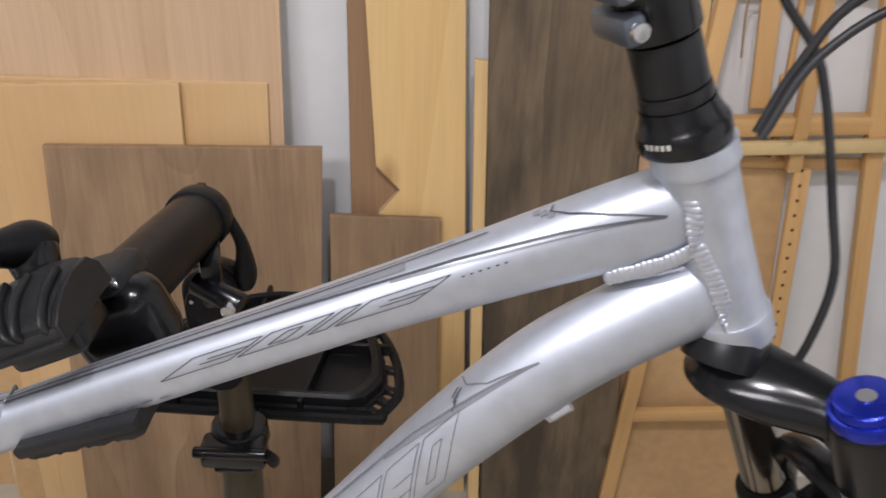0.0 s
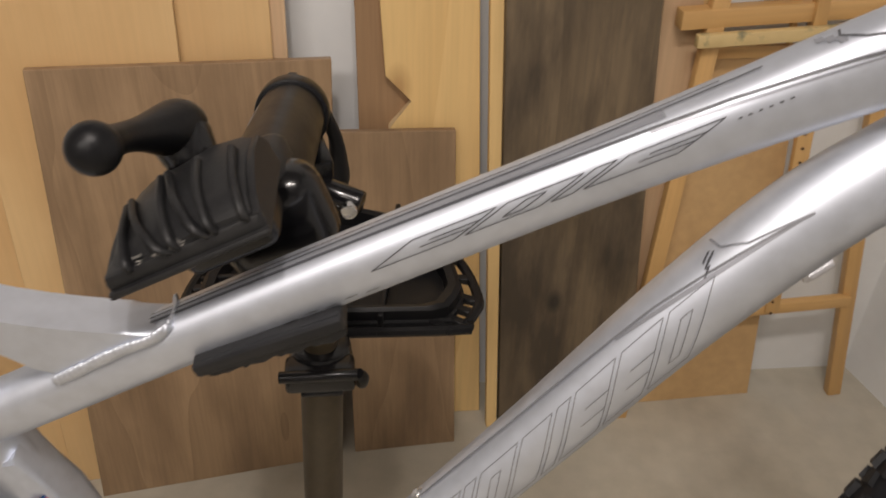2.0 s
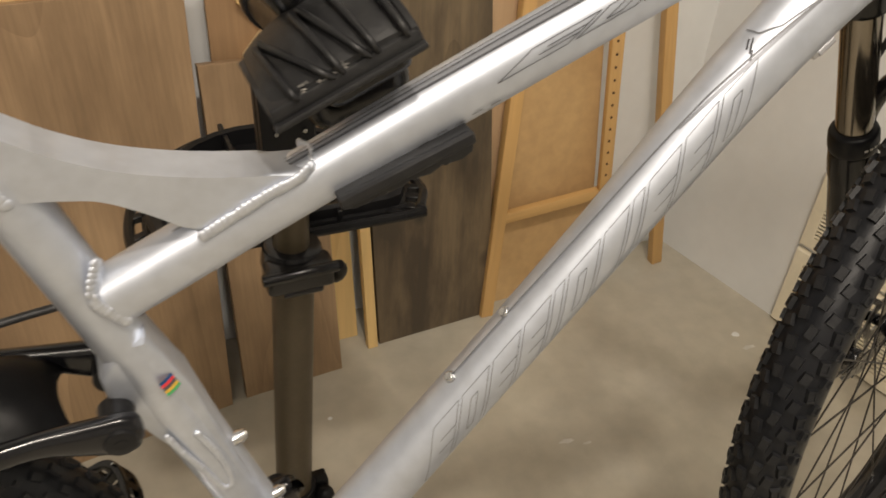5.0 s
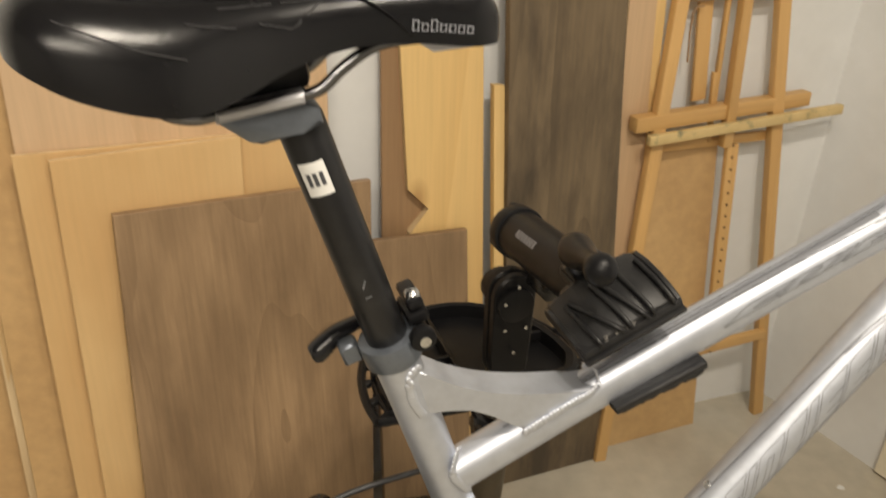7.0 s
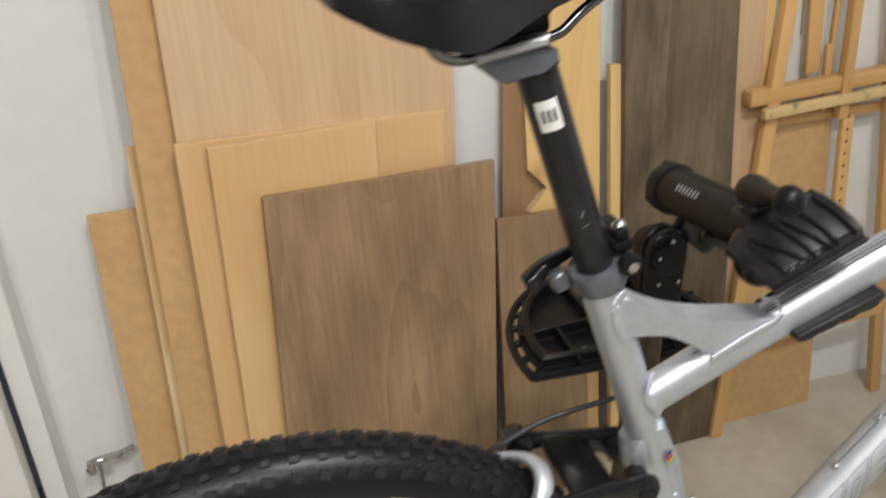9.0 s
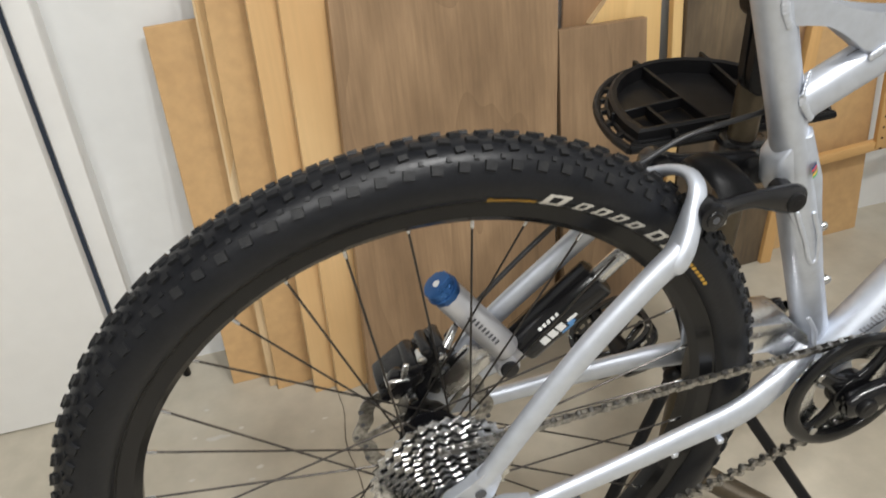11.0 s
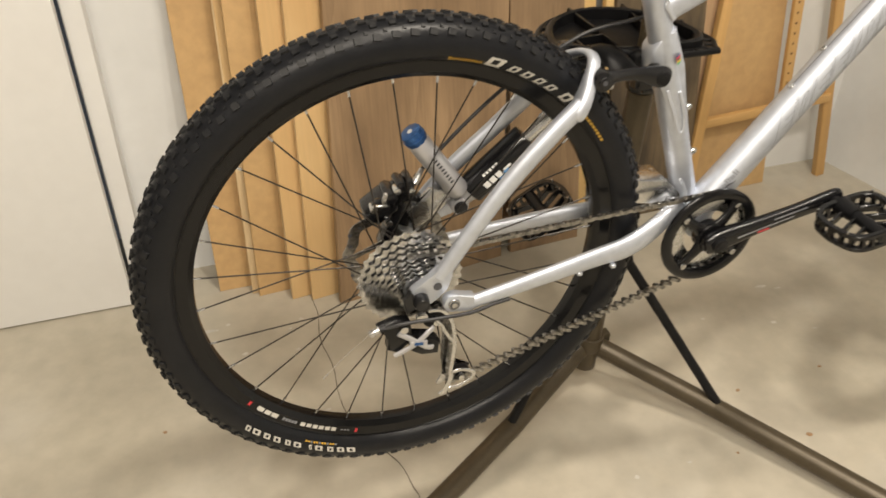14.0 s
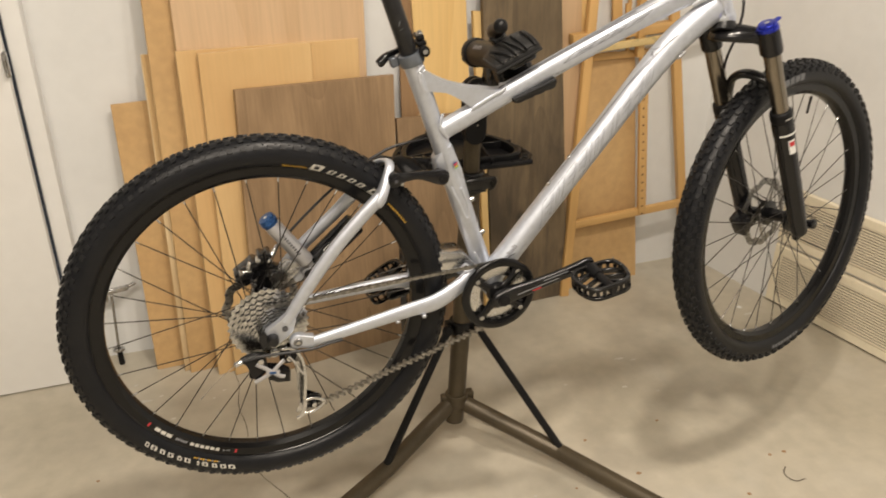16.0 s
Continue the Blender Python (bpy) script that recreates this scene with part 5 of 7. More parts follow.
letter_blocks(DT, bm, 0.142, (0.029, 0.030, 0.030, 0.028, 0.010, 0.032, 0.025, 0.011, 0.031, 0.030, 0.030), -110, -42, 0.042, 0.0045, "bobb-o--bbo")
DT.stroke(bm, [(0.22, 2), (0.30, -2), (0.40, -12), (0.48, -24), (0.569, -52)], 0.0014, n=10)
DT.stroke(bm, [(0.524, 4), (0.526, -18), (0.538, -36), (0.570, -52)], 0.0011, n=5)
part("down_tube_print", bm, INKMID, front_triangle, "dark outlined blocks and pinstripe")
bm = bmesh.new()
for k in range(60):
    f0, f1 = k / 60, (k + 1) / 60
    DT.patch(bm, 0.452 + 0.116 * f0, 0.452 + 0.116 * f1, -21 - 31 * f0, -25 - 27.5 * f0 - 16 * (1 - f0) * f0, 0.0004, 1, 2)
part("down_tube_flash", bm, INKGREY, front_triangle, "grey painted flash")
bm = bmesh.new()
for p in ((0.520, -12), (0.519, -20), (0.516, -28), (0.522, -16)):
    DT.stroke(bm, [p, (p[0] - 0.006, p[1] - 9)], 0.0012, n=3)
for k in range(7):
    DT.stroke(bm, [(0.045 + 0.004 * k, -60 - 2 * k), (0.055 + 0.004 * k, -66 - 3 * k)], 0.0008 + 0.0004 * (k % 3), n=2)
for k in range(5):
    TT.stroke(bm, [(0.19 + 0.012 * k, -118 + 3 * (k % 2)), (0.197 + 0.012 * k, -118 + 3 * (k % 2))], 0.0008, n=2)
tagged(part("scratch", bm, INK, front_triangle, "dark scuffs and scratches in the paint"), kind="stuff")
bm = bmesh.new()
for k in range(10):
    r = 0.04 + 0.002 * (k % 5)
    DT.patch(bm, 0.052 + 0.004 * k, 0.0545 + 0.004 * k, -72, -50 - 3 * (k % 4), 0.0004, 1, 3)
part("worn_label", bm, INKGREY, front_triangle, "worn grey printed label")
for k, mt in enumerate((CAPBLUE, RED, INK, YELLOW, GREEN)):
    bm = bmesh.new()
    ST.patch(bm, 0.268 - 0.0024 * k, 0.2704 - 0.0024 * k, -74, -32, 0.0035, 1, 5)
    part("rainbow_stripe", bm, mt, front_triangle)
# bottle bolts, cable stop
for p, nrm in (((0.5885, -0.0150, 0.8750), (-0.77, -0.1, 0.635)), ((0.5485, -0.0170, 0.8272), (-0.77, -0.1, 0.635)), ((0.397, -0.004, 0.813), (0.95, 0, 0.3)), ((0.419, -0.004, 0.743), (0.95, 0, 0.3))):
    p, nrm = Vector(p), Vector(nrm).normalized()
    bm = bmesh.new()
    cyl(bm, p - nrm * 0.006, p + nrm * 0.002, 0.0050, 0.0048, 14)
    cyl(bm, p + nrm * 0.002, p + nrm * 0.0050, 0.0044, 0.0034, 14, 0.0006)
    cyl(bm, p + nrm * 0.0048, p + nrm * 0.0054, 0.002, segs=6)
    part("bottle_bolt", bm, ALLOY, front_triangle)
bm = bmesh.new()
box(bm, (0.017, 0.006, 0.008), pose(0.796, -0.0255, 1.053, 0, -40, 0), 0.002, 2)
cyl(bm, (0.793, -0.027, 1.050), (0.803, -0.027, 1.059), 0.0032, segs=12)
part("cable_stop", bm, TITAN, front_triangle, "pale cable stop on the tube")

# seat post, collar, saddle
seat_dir = Vector((-0.3186, 0, 0.948)).normalized()
base = Vector((0.2835, 0, 1.084))
bm = bmesh.new()
cyl(bm, base - seat_dir * 0.03, base + seat_dir * 0.182, 0.0148, segs=32, bevel=0.003)
post = part("seat_post", bm, ANOD, bike, "black anodised seat post")
PT = Tube([(*(base + seat_dir * s), 0.0148, 0.0148) for s in (0, 0.05, 0.1, 0.15)], 3)
bm = bmesh.new()
PT.patch(bm, 0.133, 0.156, -140, -78, 0.0004, 3, 8)
for k in range(3):
    PT.patch(bm, 0.140, 0.149, -128 + 15 * k, -119 + 15 * k, 0.0008, 1, 3, 1)
part("price_sticker", bm, [LABEL, INK], post, "small white paper sticker with black blocks")
bm = bmesh.new()
PT.stroke(bm, [(0.060, -105), (0.066, -92)], 0.0008)
PT.stroke(bm, [(0.052, -108), (0.053, -90)], 0.0008)
tagged(part("scratch", bm, INKGREY, post), kind="stuff")
bm = bmesh.new()
cyl(bm, base - seat_dir * 0.012, base + seat_dir * 0.008, 0.0215, segs=32, bevel=0.0015)
box(bm, (0.014, 0.014, 0.017), pose(0.257, 0.010, 1.076, 0, -18), 0.002)
collar = part("seat_collar", bm, GREY, bike, "grey alloy quick-release seat collar")
bm = bmesh.new()
cyl(bm, (0.305, -0.018, 1.092), (0.305, 0.018, 1.092), 0.0062, segs=16, bevel=0.001)
cyl(bm, (0.302, -0.022, 1.096), (0.302, -0.013, 1.096), 0.0095, segs=20, bevel=0.002)
box(bm, (0.016, 0.030, 0.010), pose(0.302, 0.006, 1.106, 0, -18), 0.003, 2)
box(bm, (0.012, 0.032, 0.008), pose(0.300, 0.008, 1.116, 0, -18), 0.003, 2)
part("clamp_barrel", bm, BLACK, collar)
bm = bmesh.new()
cyl(bm, (0.302, -0.0225, 1.096), (0.302, -0.024, 1.096), 0.0042, segs=12)
cyl(bm, (0.299, -0.004, 1.119), (0.299, 0.002, 1.123), 0.0055, segs=14, bevel=0.001)
tagged(part("clamp_bolt", bm, ALLOY, collar), kind="stuff")
bm = bmesh.new()
Tube([(0.300, 0.022, 1.098, 0.005, 0.005), (0.282, 0.025, 1.095, 0.0045, 0.005), (0.266, 0.025, 1.089, 0.0045, 0.006), (0.250, 0.022, 1.084, 0.0060, 0.0075), (0.239, 0.019, 1.0765, 0.0074, 0.0085), (0.233, 0.018, 1.0715, 0.0066, 0.0080), (0.2315, 0.018, 1.0705, 0.002, 0.003)], 4, power=2.6).build(bm, 16)
part("quick_release_lever", bm, GLOSS, collar, "black quick-release lever")
head = base + seat_dir * 0.165
bm = bmesh.new()
prism(bm, [(0.176, 1.262), (0.196, 1.247), (0.203, 1.2455), (0.226, 1.251), (0.238, 1.256), (0.236, 1.265), (0.226, 1.269), (0.186, 1.2625)], -0.020, 0.020, 0.003, 2)
part("post_head", bm, GREY, post, "grey seat-post head")

saddle = group_part("saddle", bike, label="black padded racing saddle with a creased vinyl cover")
bm = bmesh.new()
#        x      half-width  top    skirt  sag of the middle
rows = [(0.083, 0.034, 1.325, 1.312, 0.004), (0.088, 0.052, 1.333, 1.310, 0.010), (0.098, 0.066, 1.340, 1.307, 0.012), (0.115, 0.0735, 1.342, 1.300, 0.011), (0.140, 0.0740, 1.339, 1.292, 0.008), (0.165, 0.067, 1.336, 1.287, 0.005), (0.190, 0.053, 1.334, 1.290, 0.003),
        (0.215, 0.040, 1.332, 1.297, 0.002), (0.245, 0.0300, 1.331, 1.303, 0.001), (0.275, 0.0245, 1.331, 1.304, 0.001), (0.300, 0.0222, 1.331, 1.3025, 0.0005), (0.322, 0.0208, 1.329, 1.3000, 0), (0.335, 0.0188, 1.325, 1.2990, 0), (0.3435, 0.0145, 1.319, 1.2985, 0), (0.3480, 0.0070, 1.311, 1.2990, 0)]
sec = curve_points(rows, 4)
rings = []
for x, w, zt, zs, sag in sec:
    ring = []
    for j in range(33):
        a = radians(-8 + 196 * j / 32)
        c, s = math.cos(a), math.sin(a)
        k = (abs(c) ** 2.6 + abs(s) ** 2.6) ** (-1 / 2.6)
        z = zs + (zt - zs) * max(-0.2, k * s)
        z -= sag * math.exp(-(k * c) ** 2 * 9)
        ring.append(bm.verts.new((x, w * k * c, z)))
    rings.append(ring)
for r0, r1 in zip(rings, rings[1:]):
    for j in range(32):
        bm.faces.new((r0[j], r0[j + 1], r1[j + 1], r1[j]))
    bm.faces.new((r0[32], r0[0], r1[0], r1[32]))
bm.faces.new(rings[0])
bm.faces.new(rings[-1])
part("saddle_cover", bm, LEATHER, saddle, angle=60)
bm = bmesh.new()


def seam(pts, r=0.0006):
    cable(bm, pts, r, 5, 6)


def on_saddle(x, f, lift=0.0006):
    """A place on the cover, f from the middle (0) to the right edge (1)."""
    i = int(np.argmin(np.abs(sec[:, 0] - x)))
    _, w, zt, zs, sag = sec[i]
    a = radians(90 + 98 * f)
    c, s = math.cos(a), math.sin(a)
    k = (abs(c) ** 2.6 + abs(s) ** 2.6) ** (-1 / 2.6)
    return (x, w * k * c - lift, zs + (zt - zs) * max(-0.2, k * s) - sag * math.exp(-(k * c) ** 2 * 9) + lift)


seam([on_saddle(0.245, 0.30), on_saddle(0.262, 0.50), on_saddle(0.276, 0.70), on_saddle(0.288, 0.92)])
seam([on_saddle(0.10, 0.33), on_saddle(0.14, 0.36), on_saddle(0.20, 0.36), on_saddle(0.245, 0.30)])
part("seam", bm, LEATHER, saddle)
bm = bmesh.new()
for pts in (((0.166, 0.50), (0.178, 0.53), (0.190, 0.56)), ((0.202, 0.56), (0.211, 0.61), (0.220, 0.66), (0.229, 0.56), (0.238, 0.44)), ((0.182, 0.43), (0.210, 0.43)), ((0.215, 0.43), (0.238, 0.43)), ((0.110, 0.55), (0.135, 0.62), (0.165, 0.68))):
    for p, q in zip(pts, pts[1:]):
        seam([on_saddle(p[0] + (q[0] - p[0]) * f, p[1] + (q[1] - p[1]) * f, 0.0002) for f in (0, 0.33, 0.66, 1)], 0.00035)
tagged(part("stitching", bm, STITCH, saddle, "fine grey decorative stitching"), kind="stuff")
bm = bmesh.new()
for k in range(7):
    hi = 0.77 if k not in (0, 2) else 0.73
    for da, db, fa, fb in ((0, 0.0042, 0.86, 0.845), (0, 0.0042, hi + 0.015, hi), (0, 0.0009, 0.86, hi), (0.0033, 0.0042, 0.86, hi)):
        q = [on_saddle(0.2875 + 0.0056 * k + dx, f, 0.0005) for dx, f in ((da, fa), (db, fa), (db + 0.0006, fb), (da + 0.0006, fb))]
        bm.faces.new([bm.verts.new(v) for v in q])
tagged(part("saddle_print", bm, INKGREY, saddle, "grey printed blocks near the nose"), kind="stuff")
bm = bmesh.new()
prism(bm, [(0.284, 1.3040), (0.340, 1.3010), (0.336, 1.2945), (0.304, 1.2920)], -0.0155, 0.0150, 0.001, 1)
part("nose_base", bm, material("pale_shell", (0.55, 0.56, 0.60), 0.4), saddle, "pale plastic base under the nose")
for s in (-1, 1):
    bm = bmesh.new()
    cable(bm, [(0.300, s * 0.010, 1.300), (0.270, s * 0.016, 1.298), (0.250, s * 0.020, 1.288), (0.235, s * 0.021, 1.276), (0.215, s * 0.022, 1.272), (0.185, s * 0.022, 1.267), (0.166, s * 0.026, 1.266), (0.150, s * 0.034, 1.274), (0.140, s * 0.040, 1.290)], 0.0035, 5, 12)
    part("saddle_rail", bm, RAIL, saddle, "polished steel saddle rail")
bm = bmesh.new()
prism(bm, [(0.178, 1.262), (0.226, 1.2705), (0.226, 1.277), (0.178, 1.2685)], -0.028, 0.028, 0.0015, 1)
part("rail_clamp", bm, TITAN, saddle, "bare alloy rail clamp")
bm = bmesh.new()
box(bm, (0.050, 0.034, 0.034), pose(0.206, 0, 1.288, 0, -8), 0.006, 2)
part("saddle_bracket", bm, BLACK, saddle, "black plastic bracket under the cover")

# rear triangle
rear_arm = group_part("rear_triangle", bike, label="silver aluminium swingarm with stays and dropouts")
bm = bmesh.new()
Tube([(0.030, -0.066, 0.658, 0.0105, 0.0080), (0.075, -0.065, 0.722, 0.0115, 0.0085), (0.125, -0.062, 0.784, 0.0120, 0.0090), (0.175, -0.058, 0.834, 0.0120, 0.0095), (0.203, -0.056, 0.859, 0.0122, 0.0100), (0.211, -0.0550, 0.8665, 0.0110, 0.0090)], 6).build(bm, 24)
part("seat_stay", bm, SILVER, rear_arm, angle=70)
bm = bmesh.new()
Tube([(0.030, 0.066, 0.672, 0.0125, 0.0075), (0.085, 0.064, 0.734, 0.0120, 0.0080), (0.150, 0.061, 0.792, 0.0120, 0.0090), (0.186, 0.054, 0.830, 0.0125, 0.0100), (0.199, 0.0500, 0.846, 0.0120, 0.0100)], 6).build(bm, 24)
part("seat_stay", bm, SILVER, rear_arm, angle=70)
bm = bmesh.new()
ARCH = [(0.2000, -0.0562, 0.8500, 0.0090, 0.0080), (0.2040, -0.0560, 0.8550, 0.0124, 0.0104), (0.2110, -0.0535, 0.8660, 0.0126, 0.0102), (0.2180, -0.0480, 0.8780, 0.0112, 0.0092), (0.2245, -0.0415, 0.8900, 0.0086, 0.0084), (0.2305, -0.0360, 0.9010, 0.0066, 0.0084), (0.2345, -0.0280, 0.9070, 0.0054, 0.0080), (0.2360, -0.0170, 0.9098, 0.0048, 0.0078), (0.2345, -0.0060, 0.9088, 0.0048, 0.0078), (0.2305, 0.0050, 0.9050, 0.0048, 0.0080), (0.2245, 0.0160, 0.8985, 0.0050, 0.0085), (0.2160, 0.0265, 0.8890, 0.0060, 0.0095), (0.2080, 0.0370, 0.8720, 0.0080, 0.0105), (0.2000, 0.0480, 0.8520, 0.0115, 0.0110), (0.1950, 0.0510, 0.8420, 0.0090, 0.0080)]
Tube(ARCH, 6, (1, 0, -0.3), 2.5).build(bm, 24)
part("stay_bridge", bm, SILVER, rear_arm, "arched bridge over the tyre", angle=70)
for s in (-1, 1):
    bm = bmesh.new()
    Tube([(0.060, s * 0.074, 0.612, 0.0098, 0.0075), (0.110, s * 0.070, 0.617, 0.0108, 0.0080), (0.185, s * 0.064, 0.625, 0.0125, 0.0085), (0.260, s * 0.056, 0.632, 0.0145, 0.0095), (0.305, s * 0.050, 0.634, 0.0170, 0.0100), (0.340, s * 0.044, 0.645, 0.0165, 0.0100), (0.372, s * 0.038, 0.664, 0.0140, 0.0100), (0.392, s * 0.032, 0.682, 0.0120, 0.0100)], 6).build(bm, 24)
    part("chain_stay", bm, SILVER, rear_arm, angle=70)
    if s < 0:
        for x, z in ((0.098, 0.6050), (0.232, 0.6155), (0.283, 0.6170)):
            bm = bmesh.new()
            box(bm, (0.007, 0.008, 0.006), pose(x, -0.062, z), 0.001)
            part("cable_clip", bm, SILVER, rear_arm)
    bm = bmesh.new()
    prism(bm, arc(0.004, 0.632, 0.0165, 150, 300, 9) + [(0.028, 0.628), (0.040, 0.640), (0.047, 0.660), (0.045, 0.685), (0.036, 0.676), (0.018, 0.664), (-0.006, 0.650)], s * 0.060, s * 0.071, 0.002, 2)
    part("dropout", bm, SILVER, rear_arm)
    bm = bmesh.new()
    prism(bm, arc(0.045, 0.622, 0.0135, 60, 300, 12) + [(0.072, 0.605), (0.074, 0.628)], s * 0.067, s * 0.081, 0.002, 2)
    part("pivot_clevis", bm, SILVER, rear_arm)
    bm = bmesh.new()
    cyl(bm, (0.045, s * 0.080, 0.622), (0.045, s * 0.0835, 0.622), 0.0085, 0.0075, 20, 0.0008)
    cyl(bm, (0.045, s * 0.0834, 0.622), (0.045, s * 0.0840, 0.622), 0.0062, segs=20, mat=1)
    cyl(bm, (0.045, s * 0.0838, 0.622), (0.045, s * 0.0846, 0.622), 0.0040, segs=16)
    part("pivot_bolt", bm, [STEEL, INK], rear_arm)
    bm = bmesh.new()
    cyl(bm, (0.026, s * 0.070, 0.648), (0.026, s * 0.0722, 0.648), 0.0055, segs=14)
    part("eyelet", bm, INK, rear_arm)
    bm = bmesh.new()
    cyl(bm, (0.003, s * 0.068, 0.632), (0.003, s * 0.084, 0.631), 0.0115, 0.0095, 20, 0.002)
    part("axle_nut", bm, ANOD, rear_arm)
# rocker link: two arms and a curved web between
rocker = group_part("rocker_link", bike, label="black rocker link between seat tube and stays")
for s in (-1, 1):
    bm = bmesh.new()
    Tube([(0.2290, s * 0.0450, 0.8900, 0.004, 0.005), (0.2330, s * 0.0450, 0.8895, 0.0110, 0.0070), (0.2460, s * 0.0440, 0.8885, 0.0110, 0.0070), (0.2600, s * 0.0405, 0.8885, 0.0078, 0.006), (0.2850, s * 0.0365, 0.8870, 0.0078, 0.006), (0.3080, s * 0.0345, 0.8815, 0.0112, 0.007), (0.3270, s * 0.0330, 0.8765, 0.0140, 0.0075), (0.3370, s * 0.0330, 0.8755, 0.0115, 0.0070), (0.3405, s * 0.0330, 0.8750, 0.003, 0.004)], 5, power=2.6).build(bm, 22)
    part("rocker_arm", bm, GLOSS, rocker, angle=70)
    bm = bmesh.new()
    cyl(bm, (0.3275, s * 0.012, 0.8765), (0.3275, s * 0.0425, 0.8765), 0.0108, 0.0095, 24, 0.0015)
    cyl(bm, (0.3275, s * 0.0424, 0.8765), (0.3275, s * 0.0430, 0.8765), 0.0040, segs=6)
    part("pivot_cap", bm, BLACK, rocker)
    bm = bmesh.new()
    cyl(bm, (0.2370, s * 0.034, 0.8895), (0.2370, s * 0.0560, 0.8895), 0.0132, 0.0126, 24, 0.002)
    cyl(bm, (0.2370, s * 0.0555, 0.8895), (0.2370, s * 0.0580, 0.8895), 0.0080, 0.0070, 20, 0.001)
    cyl(bm, (0.2370, s * 0.0579, 0.8895), (0.2370, s * 0.0584, 0.8895), 0.0035, segs=6, mat=1)
    part("pivot_bolt", bm, [GLOSS, INK], rocker)
    bm = bmesh.new()
    cyl(bm, (0.2500, s * 0.0440, 0.8800), (0.2500, s * 0.0505, 0.8795), 0.0036, 0.0032, 10, 0.0006)
    part("pinch_bolt", bm, STEEL, rocker)
bm = bmesh.new()
web = [(0.2490, 0.9050, 0.040), (0.2540, 0.9090, 0.040), (0.2640, 0.9105, 0.040), (0.2780, 0.9075, 0.039), (0.2900, 0.9000, 0.037), (0.2990, 0.8900, 0.035)]
lay = [[bm.verts.new((x + 0.010 * f * f, y * f, z - 0.022 * abs(f) ** 2.4)) for f in np.linspace(-1, 1, 13)] for x, z, y in curve_points(web, 4)]
for r0, r1 in zip(lay, lay[1:]):
    for j in range(12):
        bm.faces.new((r0[j], r0[j + 1], r1[j + 1], r1[j]))
bmesh.ops.solidify(bm, geom=bm.faces[:], thickness=0.004)
part("rocker_web", bm, BLACK, rocker, angle=60)

# shock beside the wheel, with its reservoir
shock = group_part("rear_shock", bike, label="black and silver rear air shock with a blue-capped reservoir")
s0, s1 = Vector((0.092, 0.048, 0.692)), Vector((0.250, 0.030, 0.842))
sd = (s1 - s0).normalized()
bm = bmesh.new()
cyl(bm, s0 + sd * 0.024, s0 + sd * 0.128, 0.0215, segs=32, bevel=0.003)
part("air_can", bm, GLOSS, shock)
ring = Tube([(*(s0 + sd * s), 0.0215, 0.0215) for s in (0.02, 0.05, 0.08, 0.11)], 3)
bm = bmesh.new()
for k in range(3):
    ring.patch(bm, 0.026 + 0.0105 * k, 0.0345 + 0.0105 * k, -98, -74, 0.0005, 1, 5, 0)
ring.patch(bm, 0.047, 0.062, -112, -101, 0.0006, 3, 3, 1)
ring.patch(bm, 0.058, 0.066, -103, -88, 0.0007, 2, 3, 1)
ring.patch(bm, 0.060, 0.072, -90, -80, 0.0006, 2, 3, 0)
for k in range(5):
    ring.patch(bm, 0.034 + 0.0055 * k, 0.0375 + 0.0055 * k, -56, -47, 0.0005, 1, 2, 0)
part("shock_print", bm, [LABEL, material("light_blue_print", (0.12, 0.32, 0.65), 0.4)], shock, "white and light blue blocks on the can")
bm = bmesh.new()
cyl(bm, s0 + sd * 0.128, s0 + sd * 0.215, 0.009, segs=20)
part("shaft", bm, ALLOY, shock)
bm = bmesh.new()
cyl(bm, s0 + sd * 0.01, s0 + sd * 0.027, 0.013, 0.016, 20)
cyl(bm, s0 + Vector((0, -0.016, 0)), s0 + Vector((0, 0.016, 0)), 0.0125, segs=24, bevel=0.001)
part("eye", bm, TITAN, shock)
bm = bmesh.new()
cyl(bm, s0 + Vector((0, -0.016, 0)), s0 + Vector((0, -0.0205, 0)), 0.0095, segs=20, bevel=0.001)
part("eye_bolt", bm, ANOD, shock)
r0, r1 = Vector((0.090, 0.036, 0.716)), Vector((0.032, 0.034, 0.802))
bm = bmesh.new()
cyl(bm, r0, r1, 0.0150, segs=28, bevel=0.003)
part("reservoir", bm, TITAN, shock, "silver grey reservoir with dark printing")
rt = Tube([(*(r0.lerp(r1, f)), 0.0150, 0.0150) for f in (0, 0.33, 0.66, 1)], 3)
bm = bmesh.new()
for k in range(9):
    rt.patch(bm, 0.028 + 0.0058 * k, 0.031 + 0.0058 * k, 92, 72 if k % 2 else 66, 0.0005, 1, 3)
    rt.patch(bm, 0.028 + 0.0058 * k, 0.031 + 0.0058 * k, -92, -72, 0.0005, 1, 3)
tagged(part("print", bm, INK, shock), kind="stuff")
bm = bmesh.new()
rd = (r1 - r0).normalized()
cyl(bm, r1 - rd * 0.002, r1 + rd * 0.016, 0.0152, segs=10, bevel=0.002)
cyl(bm, r1 + rd * 0.004, r1 + rd * 0.008, 0.0160, segs=28, bevel=0.001)
part("blue_cap", bm, CAPBLUE, shock, "faceted blue anodised cap")
bm = bmesh.new()
cyl(bm, r1 + rd * 0.016, r1 + rd * 0.0168, 0.0035, segs=10)
part("valve", bm, LABEL, shock)
bm = bmesh.new()
prism(bm, [(0.040, 0.700), (0.060, 0.712), (0.090, 0.705), (0.110, 0.690), (0.085, 0.672), (0.055, 0.665), (0.030, 0.655), (0.020, 0.675)], 0.048, 0.068, 0.003, 2)
part("shock_mount", bm, SILVER, shock)

# rear brake caliper
bm = bmesh.new()
box(bm, (0.038, 0.034, 0.032), pose(-0.018, 0.047, 0.708, 0, -35), 0.004, 2)
